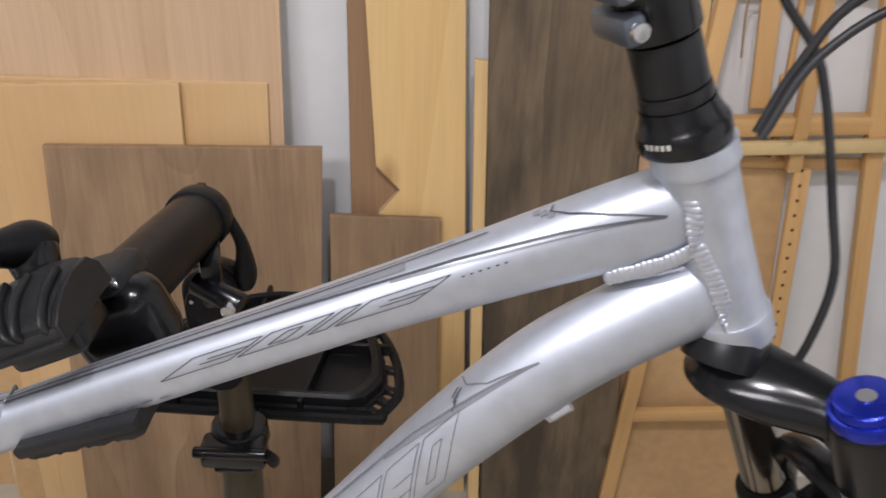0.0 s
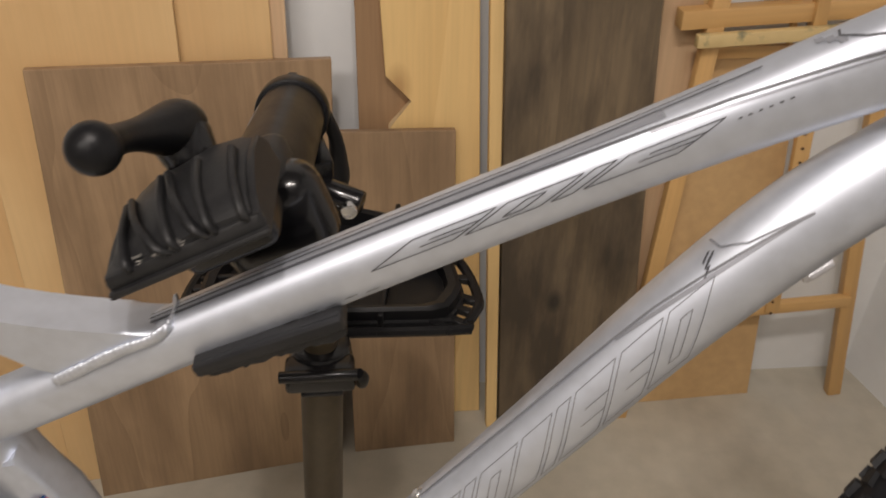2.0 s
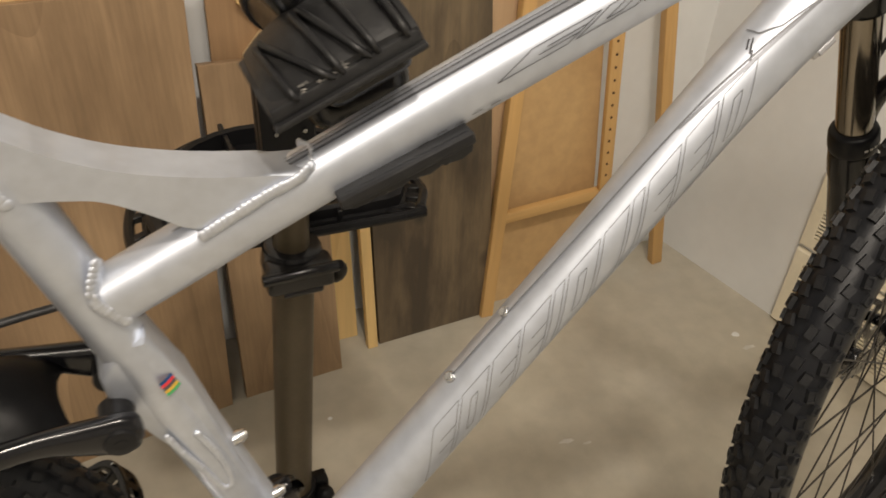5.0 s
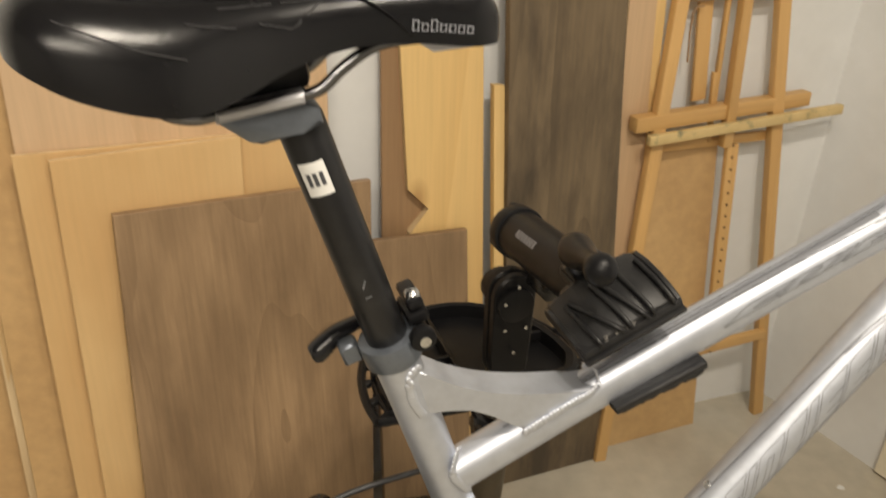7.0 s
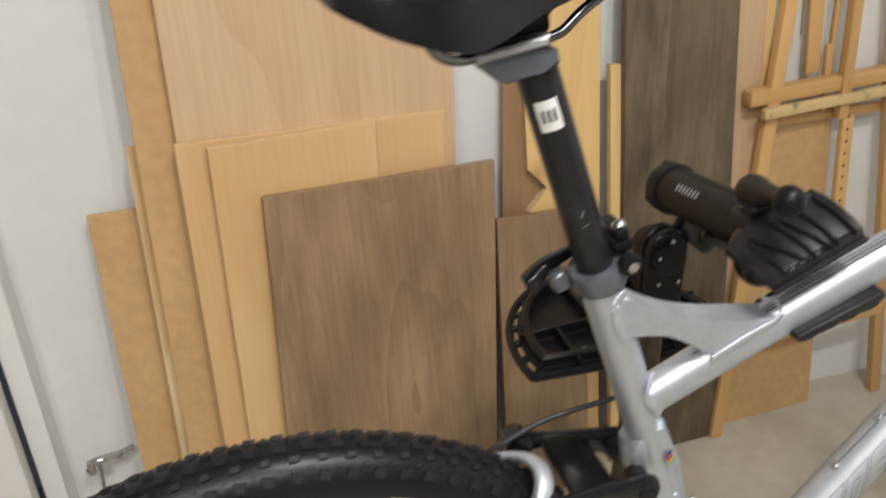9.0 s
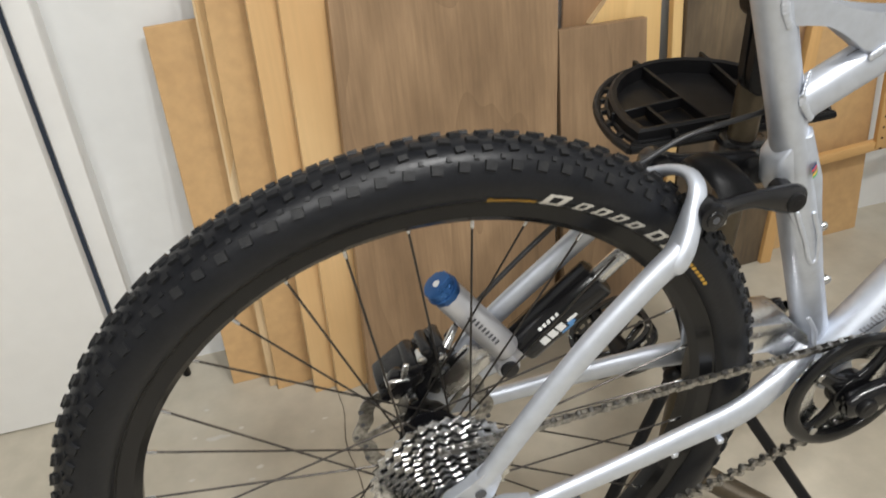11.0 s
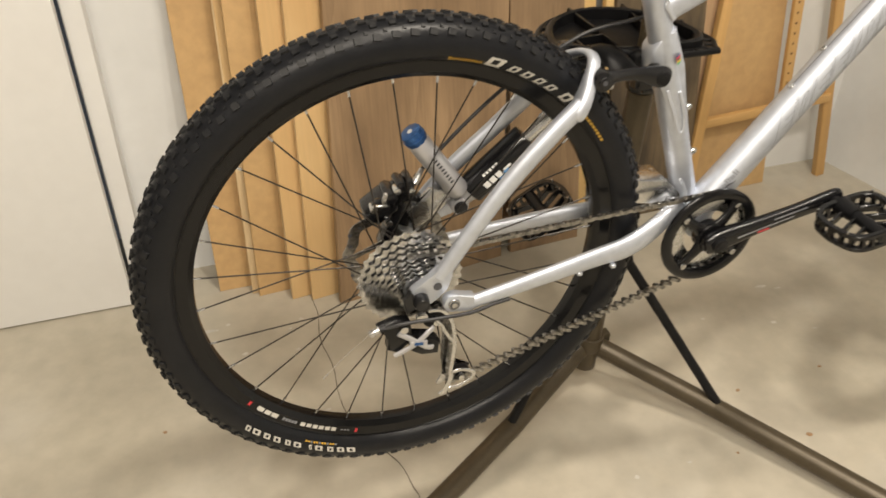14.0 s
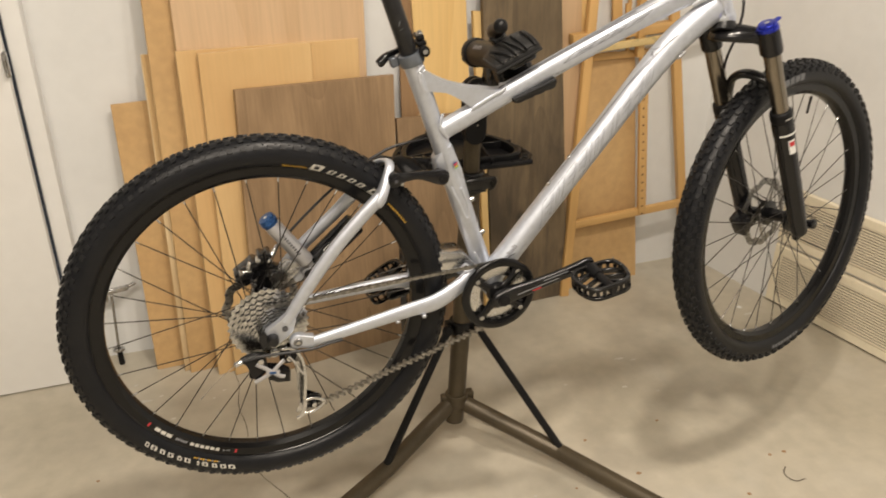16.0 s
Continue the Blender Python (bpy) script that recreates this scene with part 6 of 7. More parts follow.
box(bm, (0.030, 0.030, 0.022), pose(0.012, 0.051, 0.724, 0, -35), 0.003, 2)
box(bm, (0.030, 0.020, 0.05), pose(0.022, 0.058, 0.690, 0, 30), 0.004, 2)
cyl(bm, (-0.020, 0.024, 0.716), (-0.020, 0.034, 0.714), 0.013, segs=20, bevel=0.002)
cyl(bm, (0.008, 0.026, 0.742), (0.008, 0.056, 0.742), 0.006, segs=14, bevel=0.001)
box(bm, (0.016, 0.026, 0.075), pose(0.0, 0.056, 0.672, 0, 20), 0.003, 2)
cyl(bm, (-0.034, 0.024, 0.702), (-0.034, 0.060, 0.702), 0.0072, segs=18, bevel=0.0015)
cyl(bm, (-0.006, 0.022, 0.728), (-0.006, 0.060, 0.728), 0.0085, segs=18, bevel=0.0015)
cyl(bm, (0.022, 0.026, 0.742), (0.022, 0.060, 0.742), 0.0055, segs=16, bevel=0.001)
caliper = part("brake_caliper", bm, GLOSS, bike, "black hydraulic disc brake caliper")
bm = bmesh.new()
prism(bm, [(0.020, 0.690), (0.052, 0.722), (0.078, 0.716), (0.082, 0.700), (0.050, 0.676), (0.028, 0.660)], 0.040, 0.050, 0.003, 2)
part("adapter", bm, ALLOY, caliper, "bare alloy caliper adapter")
bm = bmesh.new()
box(bm, (0.006, 0.004, 0.018), pose(-0.016, 0.021, 0.731, 0, 15), 0.001)
box(bm, (0.020, 0.004, 0.004), pose(-0.022, 0.020, 0.722, 0, 5), 0.001)
part("pad_clip", bm, ALLOY, caliper)
bm = bmesh.new()
cyl(bm, (0.026, 0.028, 0.742), (0.040, 0.040, 0.756), 0.0048, 0.0035, 12, 0.0008)
part("banjo", bm, ALLOY, caliper, "bright hose fitting")
for x, z in ((-0.030, 0.716), (0.002, 0.738), (0.022, 0.734), (-0.010, 0.690)):
    bm = bmesh.new()
    cyl(bm, (x, 0.036, z), (x, 0.022, z), 0.0048, segs=10, bevel=0.0006)
    part("bolt", bm, ALLOY, caliper)
# transmission
crank = group_part("crankset", bike, label="black crankset with a single guarded chainring")
CX, CZ = 0.434, 0.634
bm = bmesh.new()
lathe(bm, [(0.0585, -0.0600), (0.0600, -0.0625), (0.0640, -0.0640), (0.0690, -0.0642), (0.0730, -0.0630), (0.0750, -0.0605), (0.0750, -0.0570), (0.0735, -0.0555), (0.0585, -0.0555)], 72)
part("bash_guard", bm, RIMBLACK, crank, "black chainring guard", pose(CX, 0, CZ))
bm = bmesh.new()
teeth = 32
r = teeth * 0.0127 / (2 * math.pi)
ringv = [((r + (0.0025, 0.0012, -0.003, 0.0)[k % 4]) * math.cos(2 * math.pi * k / (teeth * 4)), (r + (0.0025, 0.0012, -0.003, 0.0)[k % 4]) * math.sin(2 * math.pi * k / (teeth * 4))) for k in range(teeth * 4)]
vo = [[bm.verts.new((x, yy, z)) for x, z in ringv] for yy in (-0.0515, -0.0495)]
vi = [[bm.verts.new((0.036 * math.cos(2 * math.pi * k / len(ringv)), yy, 0.036 * math.sin(2 * math.pi * k / len(ringv)))) for k in range(len(ringv))] for yy in (-0.0515, -0.0495)]
n = len(ringv)
for k in range(n):
    j = (k + 1) % n
    for q in ((vo[0][k], vo[0][j], vo[1][j], vo[1][k]), (vo[0][k], vo[0][j], vi[0][j], vi[0][k]), (vo[1][k], vo[1][j], vi[1][j], vi[1][k]), (vi[0][k], vi[0][j], vi[1][j], vi[1][k])):
        bm.faces.new(q)
part("chainring", bm, ALLOY, crank, m=pose(CX, 0, CZ))
bm = bmesh.new()
for k in range(4):
    a = radians(52 + 90 * k)
    Tube([(0.012 * math.cos(a), -0.060, 0.012 * math.sin(a), 0.014, 0.006), (0.030 * math.cos(a), -0.060, 0.030 * math.sin(a), 0.0085, 0.0050), (0.048 * math.cos(a), -0.0590, 0.048 * math.sin(a), 0.0080, 0.0045), (0.062 * math.cos(a), -0.058, 0.062 * math.sin(a), 0.0115, 0.0030)], 4).build(bm, 14)
cyl(bm, (0, -0.066, 0), (0, -0.048, 0), 0.022, segs=28, bevel=0.002)
part("spider", bm, RIMBLACK, crank, m=pose(CX, 0, CZ), angle=60)
for k in range(4):
    a = radians(52 + 90 * k)
    bm = bmesh.new()
    cyl(bm, (0.057 * math.cos(a), -0.0615, 0.057 * math.sin(a)), (0.057 * math.cos(a), -0.0645, 0.057 * math.sin(a)), 0.0048, segs=14, bevel=0.0006)
    part("chainring_bolt", bm, STEEL, crank, m=pose(CX, 0, CZ))
for s, px, pz in ((-1, 0.598, 0.686), (1, 0.270, 0.584)):
    bm = bmesh.new()
    dx, dz = px - CX, pz - CZ
    rowsc = [(CX - dx * 0.09, s * 0.074, CZ - dz * 0.09, 0.006, 0.006), (CX - dx * 0.07, s * 0.075, CZ - dz * 0.07, 0.0150, 0.0095), (CX + dx * 0.10, s * 0.076, CZ + dz * 0.10, 0.0165, 0.0100), (CX + dx * 0.35, s * 0.081, CZ + dz * 0.35, 0.0130, 0.0085), (CX + dx * 0.7, s * 0.088, CZ + dz * 0.7, 0.0115, 0.0075), (CX + dx * 0.97, s * 0.093, CZ + dz * 0.97, 0.0135, 0.0075), (CX + dx * 1.07, s * 0.094, CZ + dz * 1.07, 0.0110, 0.0065), (CX + dx * 1.09, s * 0.094, CZ + dz * 1.09, 0.004, 0.003)]
    arm_tube = Tube(rowsc, 5, power=2.8)
    arm_tube.build(bm, 22)
    arm = part("crank_arm", bm, GLOSS, crank, "glossy black crank arm", angle=70)
    if s < 0:
        bm = bmesh.new()
        arm_tube.patch(bm, 0.045, 0.13, -96, -86, 0.0006, 5, 2, 0)
        arm_tube.patch(bm, 0.075, 0.092, -118, -104, 0.0006, 2, 2, 1)
        arm_tube.patch(bm, 0.100, 0.150, -66, -58, 0.0006, 3, 2, 0)
        part("crank_print", bm, [INKGREY, RED], crank, "grey and red printed strips")
    bm = bmesh.new()
    cyl(bm, (CX, s * 0.082, CZ), (CX, s * 0.090, CZ), 0.0120, 0.0110, 24, 0.001)
    cyl(bm, (CX, s * 0.0895, CZ), (CX, s * 0.0905, CZ), 0.006, segs=8)
    part("crank_bolt", bm, BLACK, crank)
    # platform pedal: cage with open windows
    pedal = group_part("pedal", bike, pose(px, s * 0.098, pz, 0, 0, 0) @ pose(0, 0, 0, 0, -10 if s < 0 else -30, 0), "black alloy platform pedal")
    PM = WORLD[pedal]
    bm = bmesh.new()
    def edge(k, off):
        c, sn = math.cos(2 * math.pi * k / 48), math.sin(2 * math.pi * k / 48)
        e = (abs(c) ** 4 + abs(sn) ** 4) ** -0.25
        return (0.051 - off) * e * c * (1 - 0.16 * max(0.0, sn * e)), s * (0.055 + (0.044 - off) * e * sn)

    for mid in (-0.0125, 0.0065):
        loops = [[bm.verts.new((*edge(k, off), mid + h)) for k in range(48)] for off, h in ((0.0, 0.0025), (0.0, -0.0025), (0.0008, -0.0035), (0.0062, -0.0035), (0.0070, -0.0025), (0.0070, 0.0025), (0.0062, 0.0035), (0.0008, 0.0035))]
        for p, q in zip(loops, loops[1:] + loops[:1]):
            for k in range(48):
                bm.faces.new((p[k], p[(k + 1) % 48], q[(k + 1) % 48], q[k]))
    part("cage", bm, GLOSS, pedal, m=PM)
    for k in (0, 3, 5, 7, 9, 12, 15, 17, 19, 21, 24, 27, 29, 31, 33, 36, 39, 41, 43, 45):
        x, y = edge(k, 0.0036)
        wide = 0.008 if k % 12 == 0 else 0.005
        bm = bmesh.new()
        box(bm, (wide if k % 24 else 0.006, 0.006 if k % 24 else wide, 0.018), pose(x, y, -0.003))
        part("cage_post", bm, GLOSS, pedal, m=PM)
    for sx in (-1, 1):
        for yy in (0.036, 0.058, 0.078):
            bm = bmesh.new()
            box(bm, (0.037, 0.0050, 0.011), pose(sx * 0.024, s * yy, -0.002, 0, 0, sx * s * 24), 0.0015)
            part("web", bm, GLOSS, pedal, m=PM)
    bm = bmesh.new()
    cyl(bm, (0, s * -0.006, 0), (0, s * 0.098, 0), 0.0075, 0.0095, 18)
    cyl(bm, (0, s * 0.014, 0), (0, s * 0.045, 0), 0.0135, 0.0105, 20)
    part("spindle_barrel", bm, BLACK, pedal, m=PM)
    for sx in (-1, 1):
        for yy in (0.022, 0.05, 0.08):
            bm = bmesh.new()
            cyl(bm, (sx * 0.043, s * yy, 0.009), (sx * 0.043, s * yy, 0.0135), 0.0016, segs=6)
            part("grip_pin", bm, STEEL, pedal, m=PM)


def link_mesh(wide, name):
    """Two side plates with their rollers, lying along x."""
    bm = bmesh.new()
    for s in (-1, 1):
        prism(bm, arc(0.0063, 0, 0.0034, -75, 75, 4) + [(0.0, 0.0026)] + arc(-0.0063, 0, 0.0034, 105, 255, 4) + [(0.0, -0.0026)], s * wide - 0.00045, s * wide + 0.00045)
    for e in (-1, 1):
        cyl(bm, (e * 0.00635, -0.0039, 0), (e * 0.00635, 0.0039, 0), 0.0019, segs=8)
    cyl(bm, (-0.00635, -0.0018, 0), (-0.00635, 0.0018, 0), 0.0036, segs=8)
    return finish(bm, name, CHAIN)


LINKS = link_mesh(0.0020, "inner_link"), link_mesh(0.0029, "outer_link")
chain = group_part("chain", bike, label="oily steel roller chain")
c = curve_points([(0.000, -0.0385, 0.634 + 0.0445), (0.030, -0.0385, 0.6775), (0.050, -0.0390, 0.6785), (0.24, -0.0440, 0.689), (0.385, -0.0495, 0.6965), (0.434, -0.0505, 0.6985), (0.466, -0.0505, 0.690), (0.492, -0.0505, 0.664), (0.4995, -0.0505, 0.634), (0.492, -0.0505, 0.604), (0.466, -0.0505, 0.578), (0.434, -0.0505, 0.5695), (0.41, -0.050, 0.561), (0.24, -0.046, 0.506), (0.085, -0.0425, 0.455), (0.068, -0.042, 0.448), (0.052, -0.042, 0.456), (0.052, -0.042, 0.48), (0.056, -0.041, 0.53), (0.050, -0.040, 0.560), (0.035, -0.0395, 0.583), (0.0, -0.0385, 0.590)], 10)
length = np.concatenate([[0], np.cumsum(np.linalg.norm(np.diff(c, axis=0), axis=1))])
for k in range(int(length[-1] / 0.0127)):
    p, q = (Vector([np.interp(s * 0.0127, length, c[:, i]) for i in range(3)]) for s in (k, k + 1))
    dd = q - p
    part("link", LINKS[k % 2], None, chain, m=Matrix.Translation((p + q) / 2) @ Matrix.Rotation(math.atan2(dd.y, dd.x if abs(dd.x) > 0.004 else 0.0127), 4, "Z") @ Matrix.Rotation(-math.atan2(dd.z, dd.x), 4, "Y"))

# rear derailleur
der = group_part("rear_derailleur", bike, label="black and silver rear derailleur with a bare alloy cage")
bm = bmesh.new()
prism(bm, [(-0.055, 0.600), (-0.030, 0.608), (-0.012, 0.604), (-0.010, 0.575), (-0.030, 0.557), (-0.044, 0.565), (-0.040, 0.585)], -0.080, -0.060, 0.003, 2)
prism(bm, [(-0.010, 0.578), (0.016, 0.570), (0.028, 0.560), (0.026, 0.540), (0.002, 0.543), (-0.012, 0.553)], -0.078, -0.056, 0.004, 2)
part("body", bm, RIMBLACK, der)
bm = bmesh.new()
for pts in ([(-0.036, -0.0815, 0.556), (-0.022, -0.083, 0.563), (-0.006, -0.084, 0.572), (0.010, -0.083, 0.586), (0.018, -0.080, 0.590)], [(-0.030, -0.081, 0.592), (-0.016, -0.083, 0.582), (-0.004, -0.084, 0.572), (0.008, -0.083, 0.561), (0.016, -0.081, 0.557)]):
    Tube([(*p, 0.0038, 0.0022) for p in pts], 4).build(bm, 12)
box(bm, (0.024, 0.003, 0.008), pose(-0.004, -0.0845, 0.572, 0, 8), 0.001)
part("link_plate", bm, TITAN, der, "pale silver X-shaped link")
bm = bmesh.new()
box(bm, (0.012, 0.0006, 0.0045), pose(-0.004, -0.0864, 0.572, 0, 8))
part("badge", bm, CAPBLUE, der)
bm = bmesh.new()
CAGE_A = [(0.018, 0.597), (0.036, 0.594), (0.049, 0.578), (0.055, 0.555), (0.056, 0.525), (0.053, 0.495), (0.052, 0.478), (0.068, 0.478), (0.086, 0.468), (0.080, 0.456), (0.064, 0.448), (0.048, 0.447), (0.038, 0.438)]
CAGE_B = [(0.028, 0.580), (0.038, 0.566), (0.046, 0.548), (0.054, 0.535)]
CAGE_C = [(0.052, 0.480), (0.050, 0.462), (0.042, 0.446), (0.034, 0.440)]
cage = curve_points([(0.018, 0.600), (0.034, 0.598), (0.048, 0.585), (0.055, 0.560), (0.056, 0.525), (0.054, 0.490), (0.072, 0.476), (0.088, 0.464), (0.074, 0.449), (0.056, 0.444), (0.042, 0.436), (0.036, 0.440), (0.046, 0.458), (0.043, 0.490), (0.044, 0.525), (0.043, 0.552), (0.037, 0.568), (0.026, 0.578)], 2)
Tube([(x, -0.0558, z, 0.0028, 0.0012) for x, z in CAGE_A], 4).build(bm, 10)
Tube([(x, -0.0558, z, 0.0024, 0.0012) for x, z in CAGE_B], 4).build(bm, 10)
Tube([(x, -0.0558, z, 0.0035, 0.0012) for x, z in CAGE_C], 4).build(bm, 10)
part("cage_plate", bm, ALLOY, der, "bare alloy cage plate")
bm = bmesh.new()
prism(bm, [tuple(p) for p in cage], -0.033, -0.031, 0.0005, 1)
part("cage_plate", bm, STEEL, der)
for x, z in ((0.030, 0.573), (0.068, 0.462)):
    bm = bmesh.new()
    lathe(bm, [(0.006, -0.003), (0.0125, -0.003), (0.0160, -0.001), (0.0160, 0.001), (0.0125, 0.003), (0.006, 0.003)], 22)
    cyl(bm, (0, -0.013, 0), (0, 0.010, 0), 0.0045, segs=12, mat=1)
    part("jockey_wheel", bm, [BLACK, ALLOY], der, m=pose(x, -0.0425, z))
for p, q, r in (((-0.022, -0.080, 0.597), (-0.022, -0.084, 0.597), 0.0055), ((-0.066, -0.074, 0.594), (-0.052, -0.074, 0.599), 0.0050), ((0.004, -0.070, 0.604), (0.004, -0.076, 0.604), 0.0080)):
    bm = bmesh.new()
    cyl(bm, p, q, r, segs=16, bevel=0.0008)
    part("bolt", bm, ALLOY, der)
bm = bmesh.new()
cyl(bm, (-0.045, -0.074, 0.602), (-0.066, -0.074, 0.594), 0.0042, segs=12)
cable(bm, [(-0.050, -0.076, 0.600), (-0.02, -0.082, 0.6075), (0.03, -0.086, 0.6075), (0.07, -0.084, 0.605), (0.10, -0.078, 0.606), (0.125, -0.074, 0.606)], 0.0026)
part("cable_housing", bm, HOSE, der, "black shift cable housing")
bm = bmesh.new()
cable(bm, [(-0.066, -0.074, 0.594), (-0.10, -0.076, 0.568), (-0.125, -0.078, 0.545)], 0.0006, 3, 6)
cyl(bm, (-0.124, -0.078, 0.546), (-0.130, -0.078, 0.540), 0.0013, segs=6)
part("cable_end", bm, ALLOY, der, "thin frayed inner cable end")
bm = bmesh.new()
prism(bm, [(-0.002, 0.622), (-0.016, 0.615), (-0.020, 0.635), (-0.010, 0.650), (-0.004, 0.640)], -0.075, -0.066, 0.001, 1)
part("hanger", bm, ANOD, der)

# cables round the seat tube
bm = bmesh.new()
cable(bm, [(0.03, 0.040, 0.745), (0.09, 0.045, 0.800), (0.15, 0.046, 0.850), (0.200, 0.035, 0.890), (0.222, 0.030, 0.905), (0.252, 0.030, 0.918), (0.283, 0.030, 0.924), (0.33, 0.028, 0.931), (0.37, 0.022, 0.945), (0.41, 0.016, 0.968)], 0.0026)
part("brake_hose", bm, HOSE, bike, "thin black rear brake hose")

# head parts, stem, bars -----------------------------------------------------
STEER = 18.5
K = -HDIR
F0 = Vector((0, 1, 0)).cross(K).normalized()
if F0.x < 0:
    F0 = -F0
turn = Matrix.Rotation(radians(STEER), 3, K)
F, N = turn @ F0, turn @ Vector((0, 1, 0))
headset = group_part("headset", bike, label="black headset covers and spacers under the stem")
HS = lambda s: HTOP - HDIR * s + Vector((-0.003, 0, 0))
bm = bmesh.new()
Tube([(*HS(s), r, r) for s, r in ((-0.001, 0.0205), (0.0, 0.0225), (0.003, 0.0238), (0.010, 0.0238), (0.0125, 0.0225), (0.016, 0.0208), (0.022, 0.0192), (0.0225, 0.0192))], 2).build(bm, 36)
part("headset_cover", bm, GLOSS, headset, angle=35)
for a0, a1, r in ((0.0228, 0.0300, 0.0186), (0.0305, 0.0555, 0.0178)):
    bm = bmesh.new()
    cyl(bm, HS(a0), HS(a1), r, r * 0.985, 36, 0.0008)
    part("spacer", bm, ANOD, headset)
bm = bmesh.new()
hc = Tube([(*HS(s), 0.0239, 0.0239) for s in (0.002, 0.005, 0.008, 0.011)], 3)
for k in range(5):
    hc.patch(bm, 0.0055, 0.0085, -148 + 7 * k, -143.5 + 7 * k, 0.0004, 1, 2)
tagged(part("print", bm, PALE, headset), kind="stuff")
stem = group_part("stem", bike, label="black stem with a grey rear clamp plate")
bm = bmesh.new()
cyl(bm, HS(0.0565), HS(0.0975), 0.0195, segs=32, bevel=0.002)
q = HS(0.0785)
bar_c = q + F * 0.095 + K * 0.042
Tube([(*(q + F * f + K * 0.042 * f / 0.095), a, b) for f, a, b in ((0.0, 0.017, 0.019), (0.03, 0.016, 0.017), (0.07, 0.0165, 0.018), (0.095, 0.019, 0.021))], 4, tuple(N)).build(bm, 24)
part("stem_body", bm, GLOSS, stem, angle=50)
bm = bmesh.new()
for s in (0.0685, 0.0875):
    p = HS(s) - F * 0.020
    box(bm, (0.012, 0.038, 0.015), Matrix.Translation(p) @ Matrix((F, N, K)).transposed().to_4x4(), 0.004, 2)
part("pinch_clamp", bm, GREY, stem, "grey alloy pinch clamp")
bm = bmesh.new()
for s in (0.0685, 0.0875):
    p = HS(s) - F * 0.020 - N * 0.019
    cyl(bm, p, p - N * 0.004, 0.0042, segs=12)
part("bolt", bm, STEEL, stem)
bars = group_part("handlebar", bike, label="black riser handlebar with grips and brake levers")
bm = bmesh.new()
Tube([(*(bar_c + N * y - F * back + K * up), r, r) for y, back, up, r in ((-0.36, 0.045, 0.020, 0.011), (-0.20, 0.015, 0.018, 0.011), (-0.09, 0.0, 0.002, 0.0125), (0, 0, 0, 0.0158), (0.09, 0, 0.002, 0.0125), (0.20, 0.015, 0.018, 0.011), (0.36, 0.045, 0.020, 0.011))], 6, tuple(F)).build(bm, 18)
part("bar", bm, ANOD, bars)
for s in (-1, 1):
    g0 = bar_c + N * s * 0.245 - F * 0.025 + K * 0.019
    g1 = bar_c + N * s * 0.372 - F * 0.047 + K * 0.020
    bm = bmesh.new()
    rows = [(0.0, 0.013), (0.02, 0.0165)]
    for k in range(12):
        rows += [(0.058 + 0.075 * k, 0.0165), (0.064 + 0.075 * k, 0.0172), (0.090 + 0.075 * k, 0.0172), (0.096 + 0.075 * k, 0.0165)]
    Tube([(*g0.lerp(g1, f), r, r) for f, r in rows + [(0.985, 0.0165), (1.0, 0.013)]], 1, tuple(F)).build(bm, 22)
    part("grip", bm, BLACK, bars, "black rubber grip")
    bm = bmesh.new()
    c0 = bar_c + N * s * 0.205 - F * 0.018 + K * 0.016
    cyl(bm, c0 - N * 0.008, c0 + N * 0.008, 0.017, segs=20, bevel=0.002)
    box(bm, (0.05, 0.026, 0.02), Matrix.Translation(c0 + F * 0.026 - K * 0.006) @ Matrix((F, N, K)).transposed().to_4x4(), 0.005, 2)
    part("lever_body", bm, GLOSS, bars)
    bm = bmesh.new()
    Tube([(*(c0 + F * f + N * s * y - K * 0.012), 0.005, 0.004) for f, y in ((0.045, 0.0), (0.055, 0.03), (0.048, 0.065), (0.046, 0.10), (0.052, 0.115))], 4, tuple(K)).build(bm, 12)
    part("brake_lever", bm, ALLOY, bars, "bare alloy brake lever")
bm = bmesh.new()
cable(bm, [bar_c + N * 0.19 + F * 0.05, (0.93, 0.10, 1.30), (0.895, 0.045, 1.283), (0.920, 0.030, 1.245), (0.944, 0.020, 1.165), (0.953, 0.015, 1.125), (0.953, 0.02, 1.075), (0.955, 0.045, 1.00), (1.00, 0.075, 0.90)], 0.0027)
part("brake_hose", bm, HOSE, bars, "black front brake hose")
bm = bmesh.new()
cable(bm, [bar_c - N * 0.19 + F * 0.05, (0.985, -0.09, 1.325), (0.930, -0.035, 1.300), (0.893, -0.024, 1.268), (0.874, -0.027, 1.228)], 0.0023)
part("control_cable", bm, HOSE, bars, "black shift cable housing")
bm = bmesh.new()
cable(bm, [bar_c - N * 0.17 + F * 0.05, (0.96, -0.06, 1.33), (0.905, -0.028, 1.297), (0.886, -0.020, 1.262), (0.874, -0.020, 1.228)], 0.0024)
part("control_cable", bm, HOSE, bars, "thin black cable housing")

# suspension fork ------------------------------------------------------------
fork = group_part("suspension_fork", bike, label="black suspension fork with bronze stanchions and a blue knob")
FORK = Vector((0.8805, -0.0220, 1.1015))
FDIR = Vector((0.3764, 0, -0.9265)).normalized()
K = -FDIR
ACROSS = (Vector((0, 1, 0)) - K * K.y).normalized()
turn = Matrix.Rotation(radians(17.5), 3, K)
F, N = turn @ ACROSS.cross(K), turn @ ACROSS
FC = lambda s, f=0.0, y=0.0: FORK + FDIR * s + F * f + N * y
FM = Matrix((F, N, K)).transposed().to_4x4()
bm = bmesh.new()
cyl(bm, HBOT + HDIR * 0.0005, FC(0.012), 0.0212, 0.0235, 36, 0.001)
part("crown_race", bm, ANOD, fork)
bm = bmesh.new()
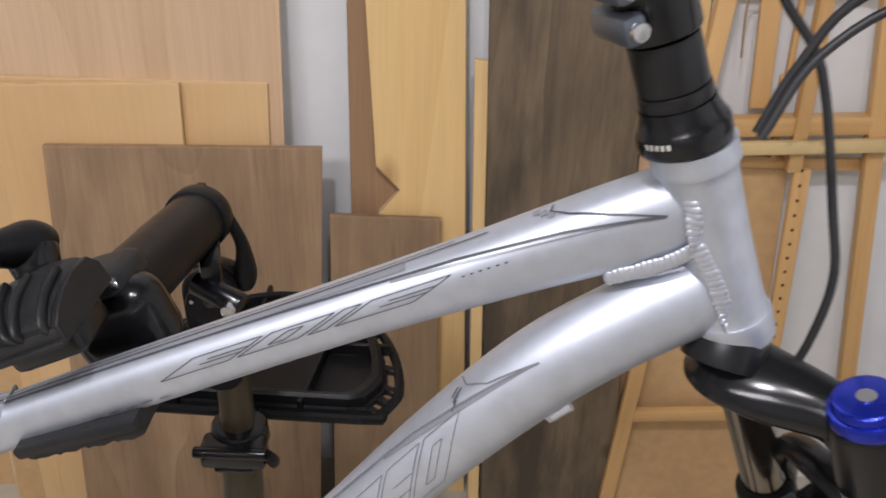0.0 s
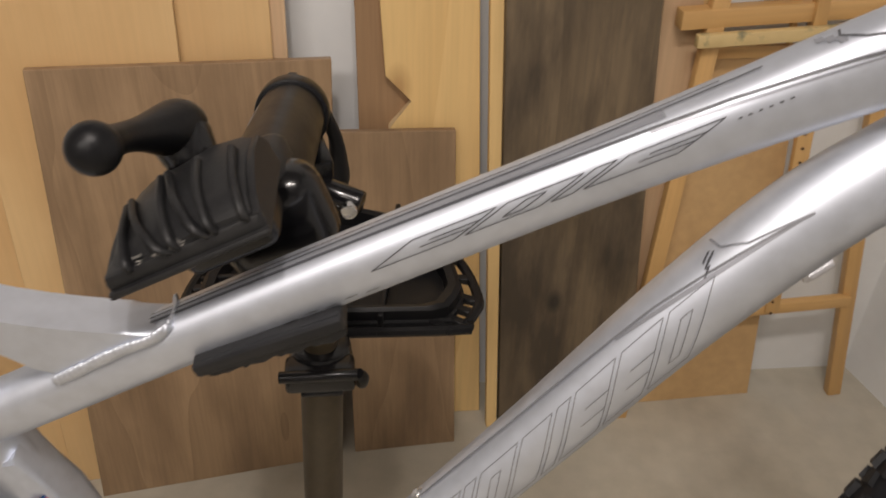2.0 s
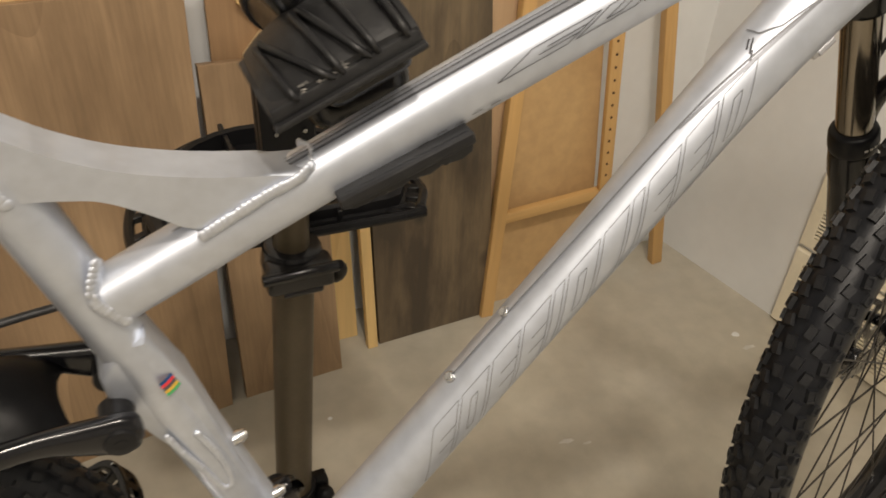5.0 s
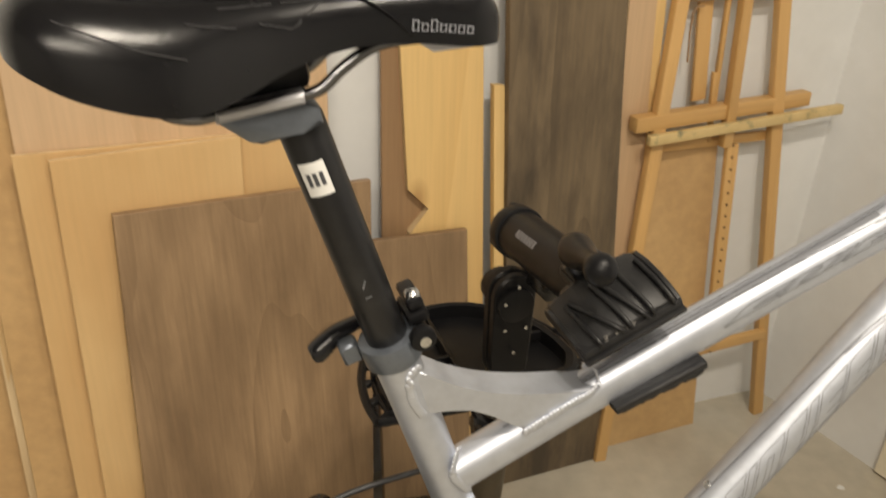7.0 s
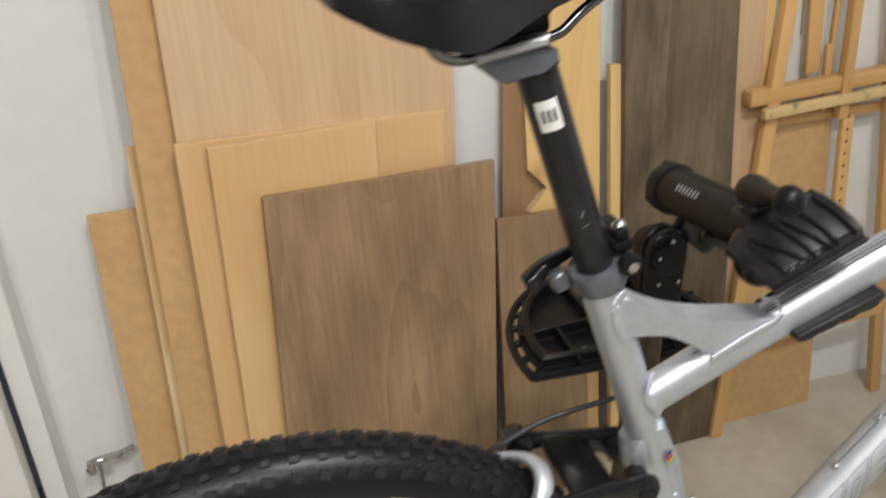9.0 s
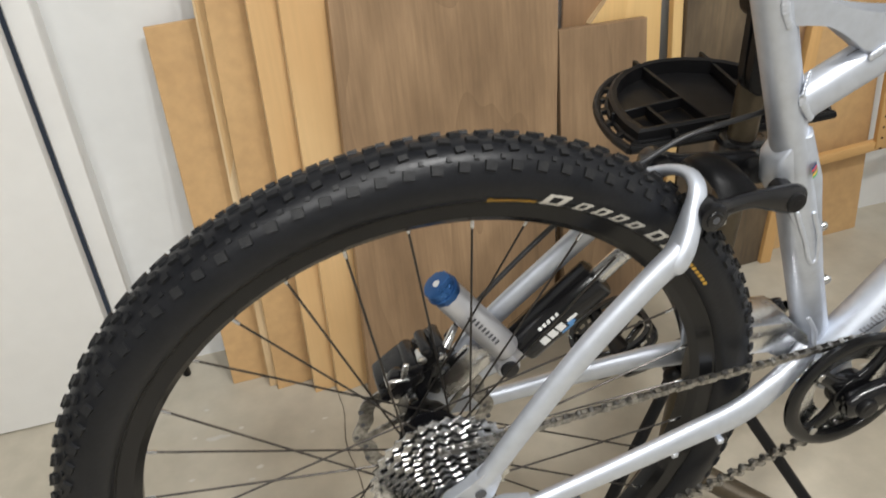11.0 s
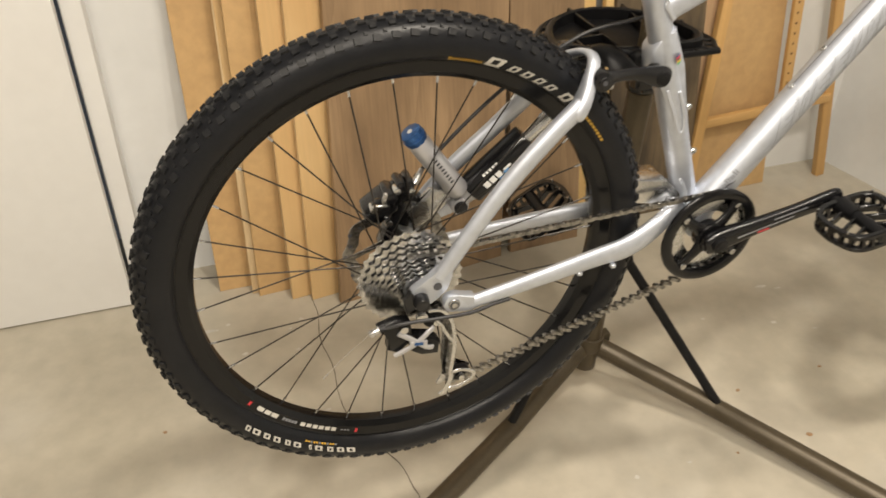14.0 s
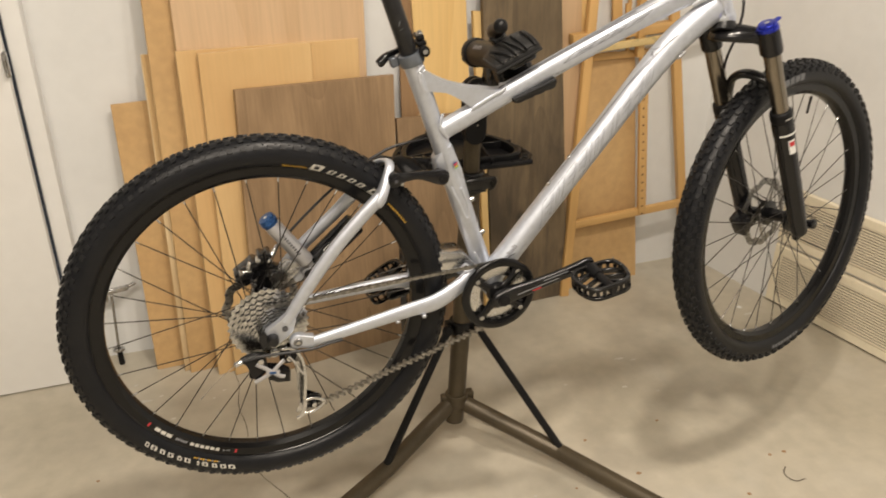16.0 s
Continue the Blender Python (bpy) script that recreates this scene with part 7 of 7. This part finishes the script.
Tube([(*FC(0.050, 0.040, -0.066), 0.004, 0.004), (*FC(0.047, 0.040, -0.063), 0.016, 0.018), (*FC(0.036, 0.034, -0.045), 0.0135, 0.017), (*FC(0.022, 0.014, -0.020), 0.0130, 0.023), (*FC(0.0175, 0.006, 0), 0.0130, 0.026), (*FC(0.022, 0.014, 0.020), 0.0130, 0.023), (*FC(0.036, 0.034, 0.045), 0.0135, 0.017), (*FC(0.047, 0.040, 0.063), 0.016, 0.018), (*FC(0.050, 0.040, 0.066), 0.004, 0.004)], 5, tuple(F)).build(bm, 24)
part("crown", bm, GLOSS, fork, "glossy black fork crown", angle=60)
for s in (-1, 1):
    leg = lambda d, r=0: (*FC(d, 0.040, s * 0.066), r, r)
    bm = bmesh.new()
    Tube([leg(d, r) for d, r in ((0.024, 0.0155), (0.026, 0.0195), (0.034, 0.0205), (0.062, 0.0210), (0.072, 0.0205), (0.074, 0.0175))], 3).build(bm, 28)
    part("crown_clamp", bm, GLOSS, fork, angle=40)
    bm = bmesh.new()
    cyl(bm, FC(0.045, 0.040, s * 0.066), FC(0.235, 0.040, s * 0.066), 0.0160, segs=32)
    part("stanchion", bm, STANCH, fork, "polished bronze stanchion tube")
    bm = bmesh.new()
    Tube([leg(d, r) for d, r in ((0.196, 0.0172), (0.198, 0.0205), (0.204, 0.0218), (0.216, 0.0218), (0.222, 0.0195), (0.225, 0.0192))], 3).build(bm, 28)
    part("wiper_seal", bm, BLACK, fork, angle=35)
    bm = bmesh.new()
    Tube([leg(d, r) for d, r in ((0.216, 0.0190), (0.222, 0.0212), (0.250, 0.0212), (0.262, 0.0200), (0.40, 0.0190), (0.475, 0.0180), (0.495, 0.0165), (0.502, 0.012))], 4).build(bm, 28)
    dp = FC(0.500, 0.048, s * 0.058)
    box(bm, (0.034, 0.014, 0.036), Matrix.Translation(dp) @ FM, 0.004, 2)
    part("lower_leg", bm, GLOSS, fork, "black lower leg casting", angle=40)
    lt = Tube([leg(d, 0.0212) for d in (0.222, 0.23, 0.24, 0.25)] + [leg(d, 0.0205) for d in (0.27, 0.30, 0.33)], 3)
    bm = bmesh.new()
    lt.patch(bm, 0.020, 0.024, -150, -30, 0.0006, 1, 8, 0)
    lt.patch(bm, 0.034, 0.066, -112, -72, 0.0010, 4, 6, 0)
    lt.patch(bm, 0.038, 0.048, -106, -78, 0.0014, 2, 4, 1)
    if s < 0:
        part("fork_sticker", bm, [LABEL, RED], fork, "white sticker with a red block")
    else:
        bm.free()
    bm = bmesh.new()
    sl = Tube([leg(d, 0.0219) for d in (0.204, 0.208, 0.212, 0.216)], 3)
    for k in range(5):
        sl.patch(bm, 0.004, 0.0065, -110 + 13 * k, -101 + 13 * k, 0.0004, 1, 2)
    tagged(part("print", bm, PALE, fork), kind="stuff")
bm = bmesh.new()
Tube([(*FC(0.222 - 0.005, 0.050, -0.063), 0.007, 0.010), (*FC(0.185, 0.056, -0.060), 0.0075, 0.010), (*FC(0.145, 0.052, -0.040), 0.0085, 0.011), (*FC(0.128, 0.048, 0), 0.0085, 0.012), (*FC(0.145, 0.052, 0.040), 0.0085, 0.011), (*FC(0.185, 0.056, 0.060), 0.0075, 0.010), (*FC(0.217, 0.050, 0.063), 0.007, 0.010)], 6, tuple(F)).build(bm, 16)
part("fork_arch", bm, GLOSS, fork, "black arch over the tyre", angle=60)
kp = FC(0.024, 0.040, -0.066)
bm = bmesh.new()
cyl(bm, kp - K * 0.002, kp + K * 0.0065, 0.0205, 0.0195, 32, 0.002)
cyl(bm, kp + K * 0.006, kp + K * 0.012, 0.0180, 0.0165, 32, 0.002)
box(bm, (0.022, 0.010, 0.005), Matrix.Translation(kp + F * 0.020 - N * 0.004 + K * 0.007) @ FM, 0.002, 2)
part("adjuster_knob", bm, BLUE, fork, "bright blue anodised adjuster knob")
bm = bmesh.new()
cyl(bm, kp + K * 0.0118, kp + K * 0.0128, 0.0048, segs=16)
part("knob_screw", bm, ALLOY, fork)
kp2 = FC(0.024, 0.040, 0.066)
bm = bmesh.new()
cyl(bm, kp2 - K * 0.002, kp2 + K * 0.006, 0.0165, 0.015, 24, 0.002)
part("air_cap", bm, ANOD, fork)

# front wheel in the fork
HUB = FC(0.496, 0.067)
FRONT = Matrix.Translation(HUB + Vector((0.003, 0, 0.003))) @ FM @ Matrix.Scale(1.004, 4)
front = wheel("front_wheel", FRONT, 0.02, "front wheel with black rim and knobbly tyre, steered aside", TREAD)
bm = bmesh.new()
cyl(bm, (0, -0.032, 0), (0, 0.032, 0), 0.013, segs=20)
for y in (-0.026, 0.028):
    cyl(bm, (0, y - 0.002, 0), (0, y + 0.002, 0), 0.028, segs=28, bevel=0.0006)
cyl(bm, (0, -0.078, 0), (0, 0.078, 0), 0.0065, segs=14)
cyl(bm, (0, -0.070, 0), (0, -0.082, 0), 0.0100, segs=18, bevel=0.001)
part("hub", bm, GLOSS, front, m=FRONT)
disc(front, FRONT, 0.080, 0.042)
bm = bmesh.new()
for k in range(9):
    side_print(bm, 0.3015, 0.3095, 262 - k * 2.1, 260.7 - k * 2.1, 0, 3)
for k in range(6):
    side_print(bm, 0.300, 0.315, 88 - k * 3.2, 85.4 - k * 3.2, 0, 3)
tagged(part("tyre_print", bm, [INKMID], front, "grey printed blocks on the tyre wall", FRONT), kind="stuff")
bm = bmesh.new()
box(bm, (0.030, 0.030, 0.050), FRONT @ pose(-0.075, 0.045, 0.020, 0, -10), 0.006, 2)
box(bm, (0.020, 0.012, 0.080), FRONT @ pose(-0.052, 0.056, 0.010), 0.003, 2)
cyl(bm, FRONT @ Vector((-0.08, 0.030, 0.03)), FRONT @ Vector((-0.08, 0.020, 0.03)), 0.012, segs=18, bevel=0.002)
part("brake_caliper", bm, GLOSS, bike, "black front disc brake caliper")
bm = bmesh.new()
cyl(bm, FRONT @ Matrix.Rotation(radians(-52), 4, "Y") @ Vector((0.262, 0, 0)), FRONT @ Matrix.Rotation(radians(-52), 4, "Y") @ Vector((0.225, 0, 0)), 0.0032, 0.0026, 10)
part("tyre_valve", bm, ANOD, front)
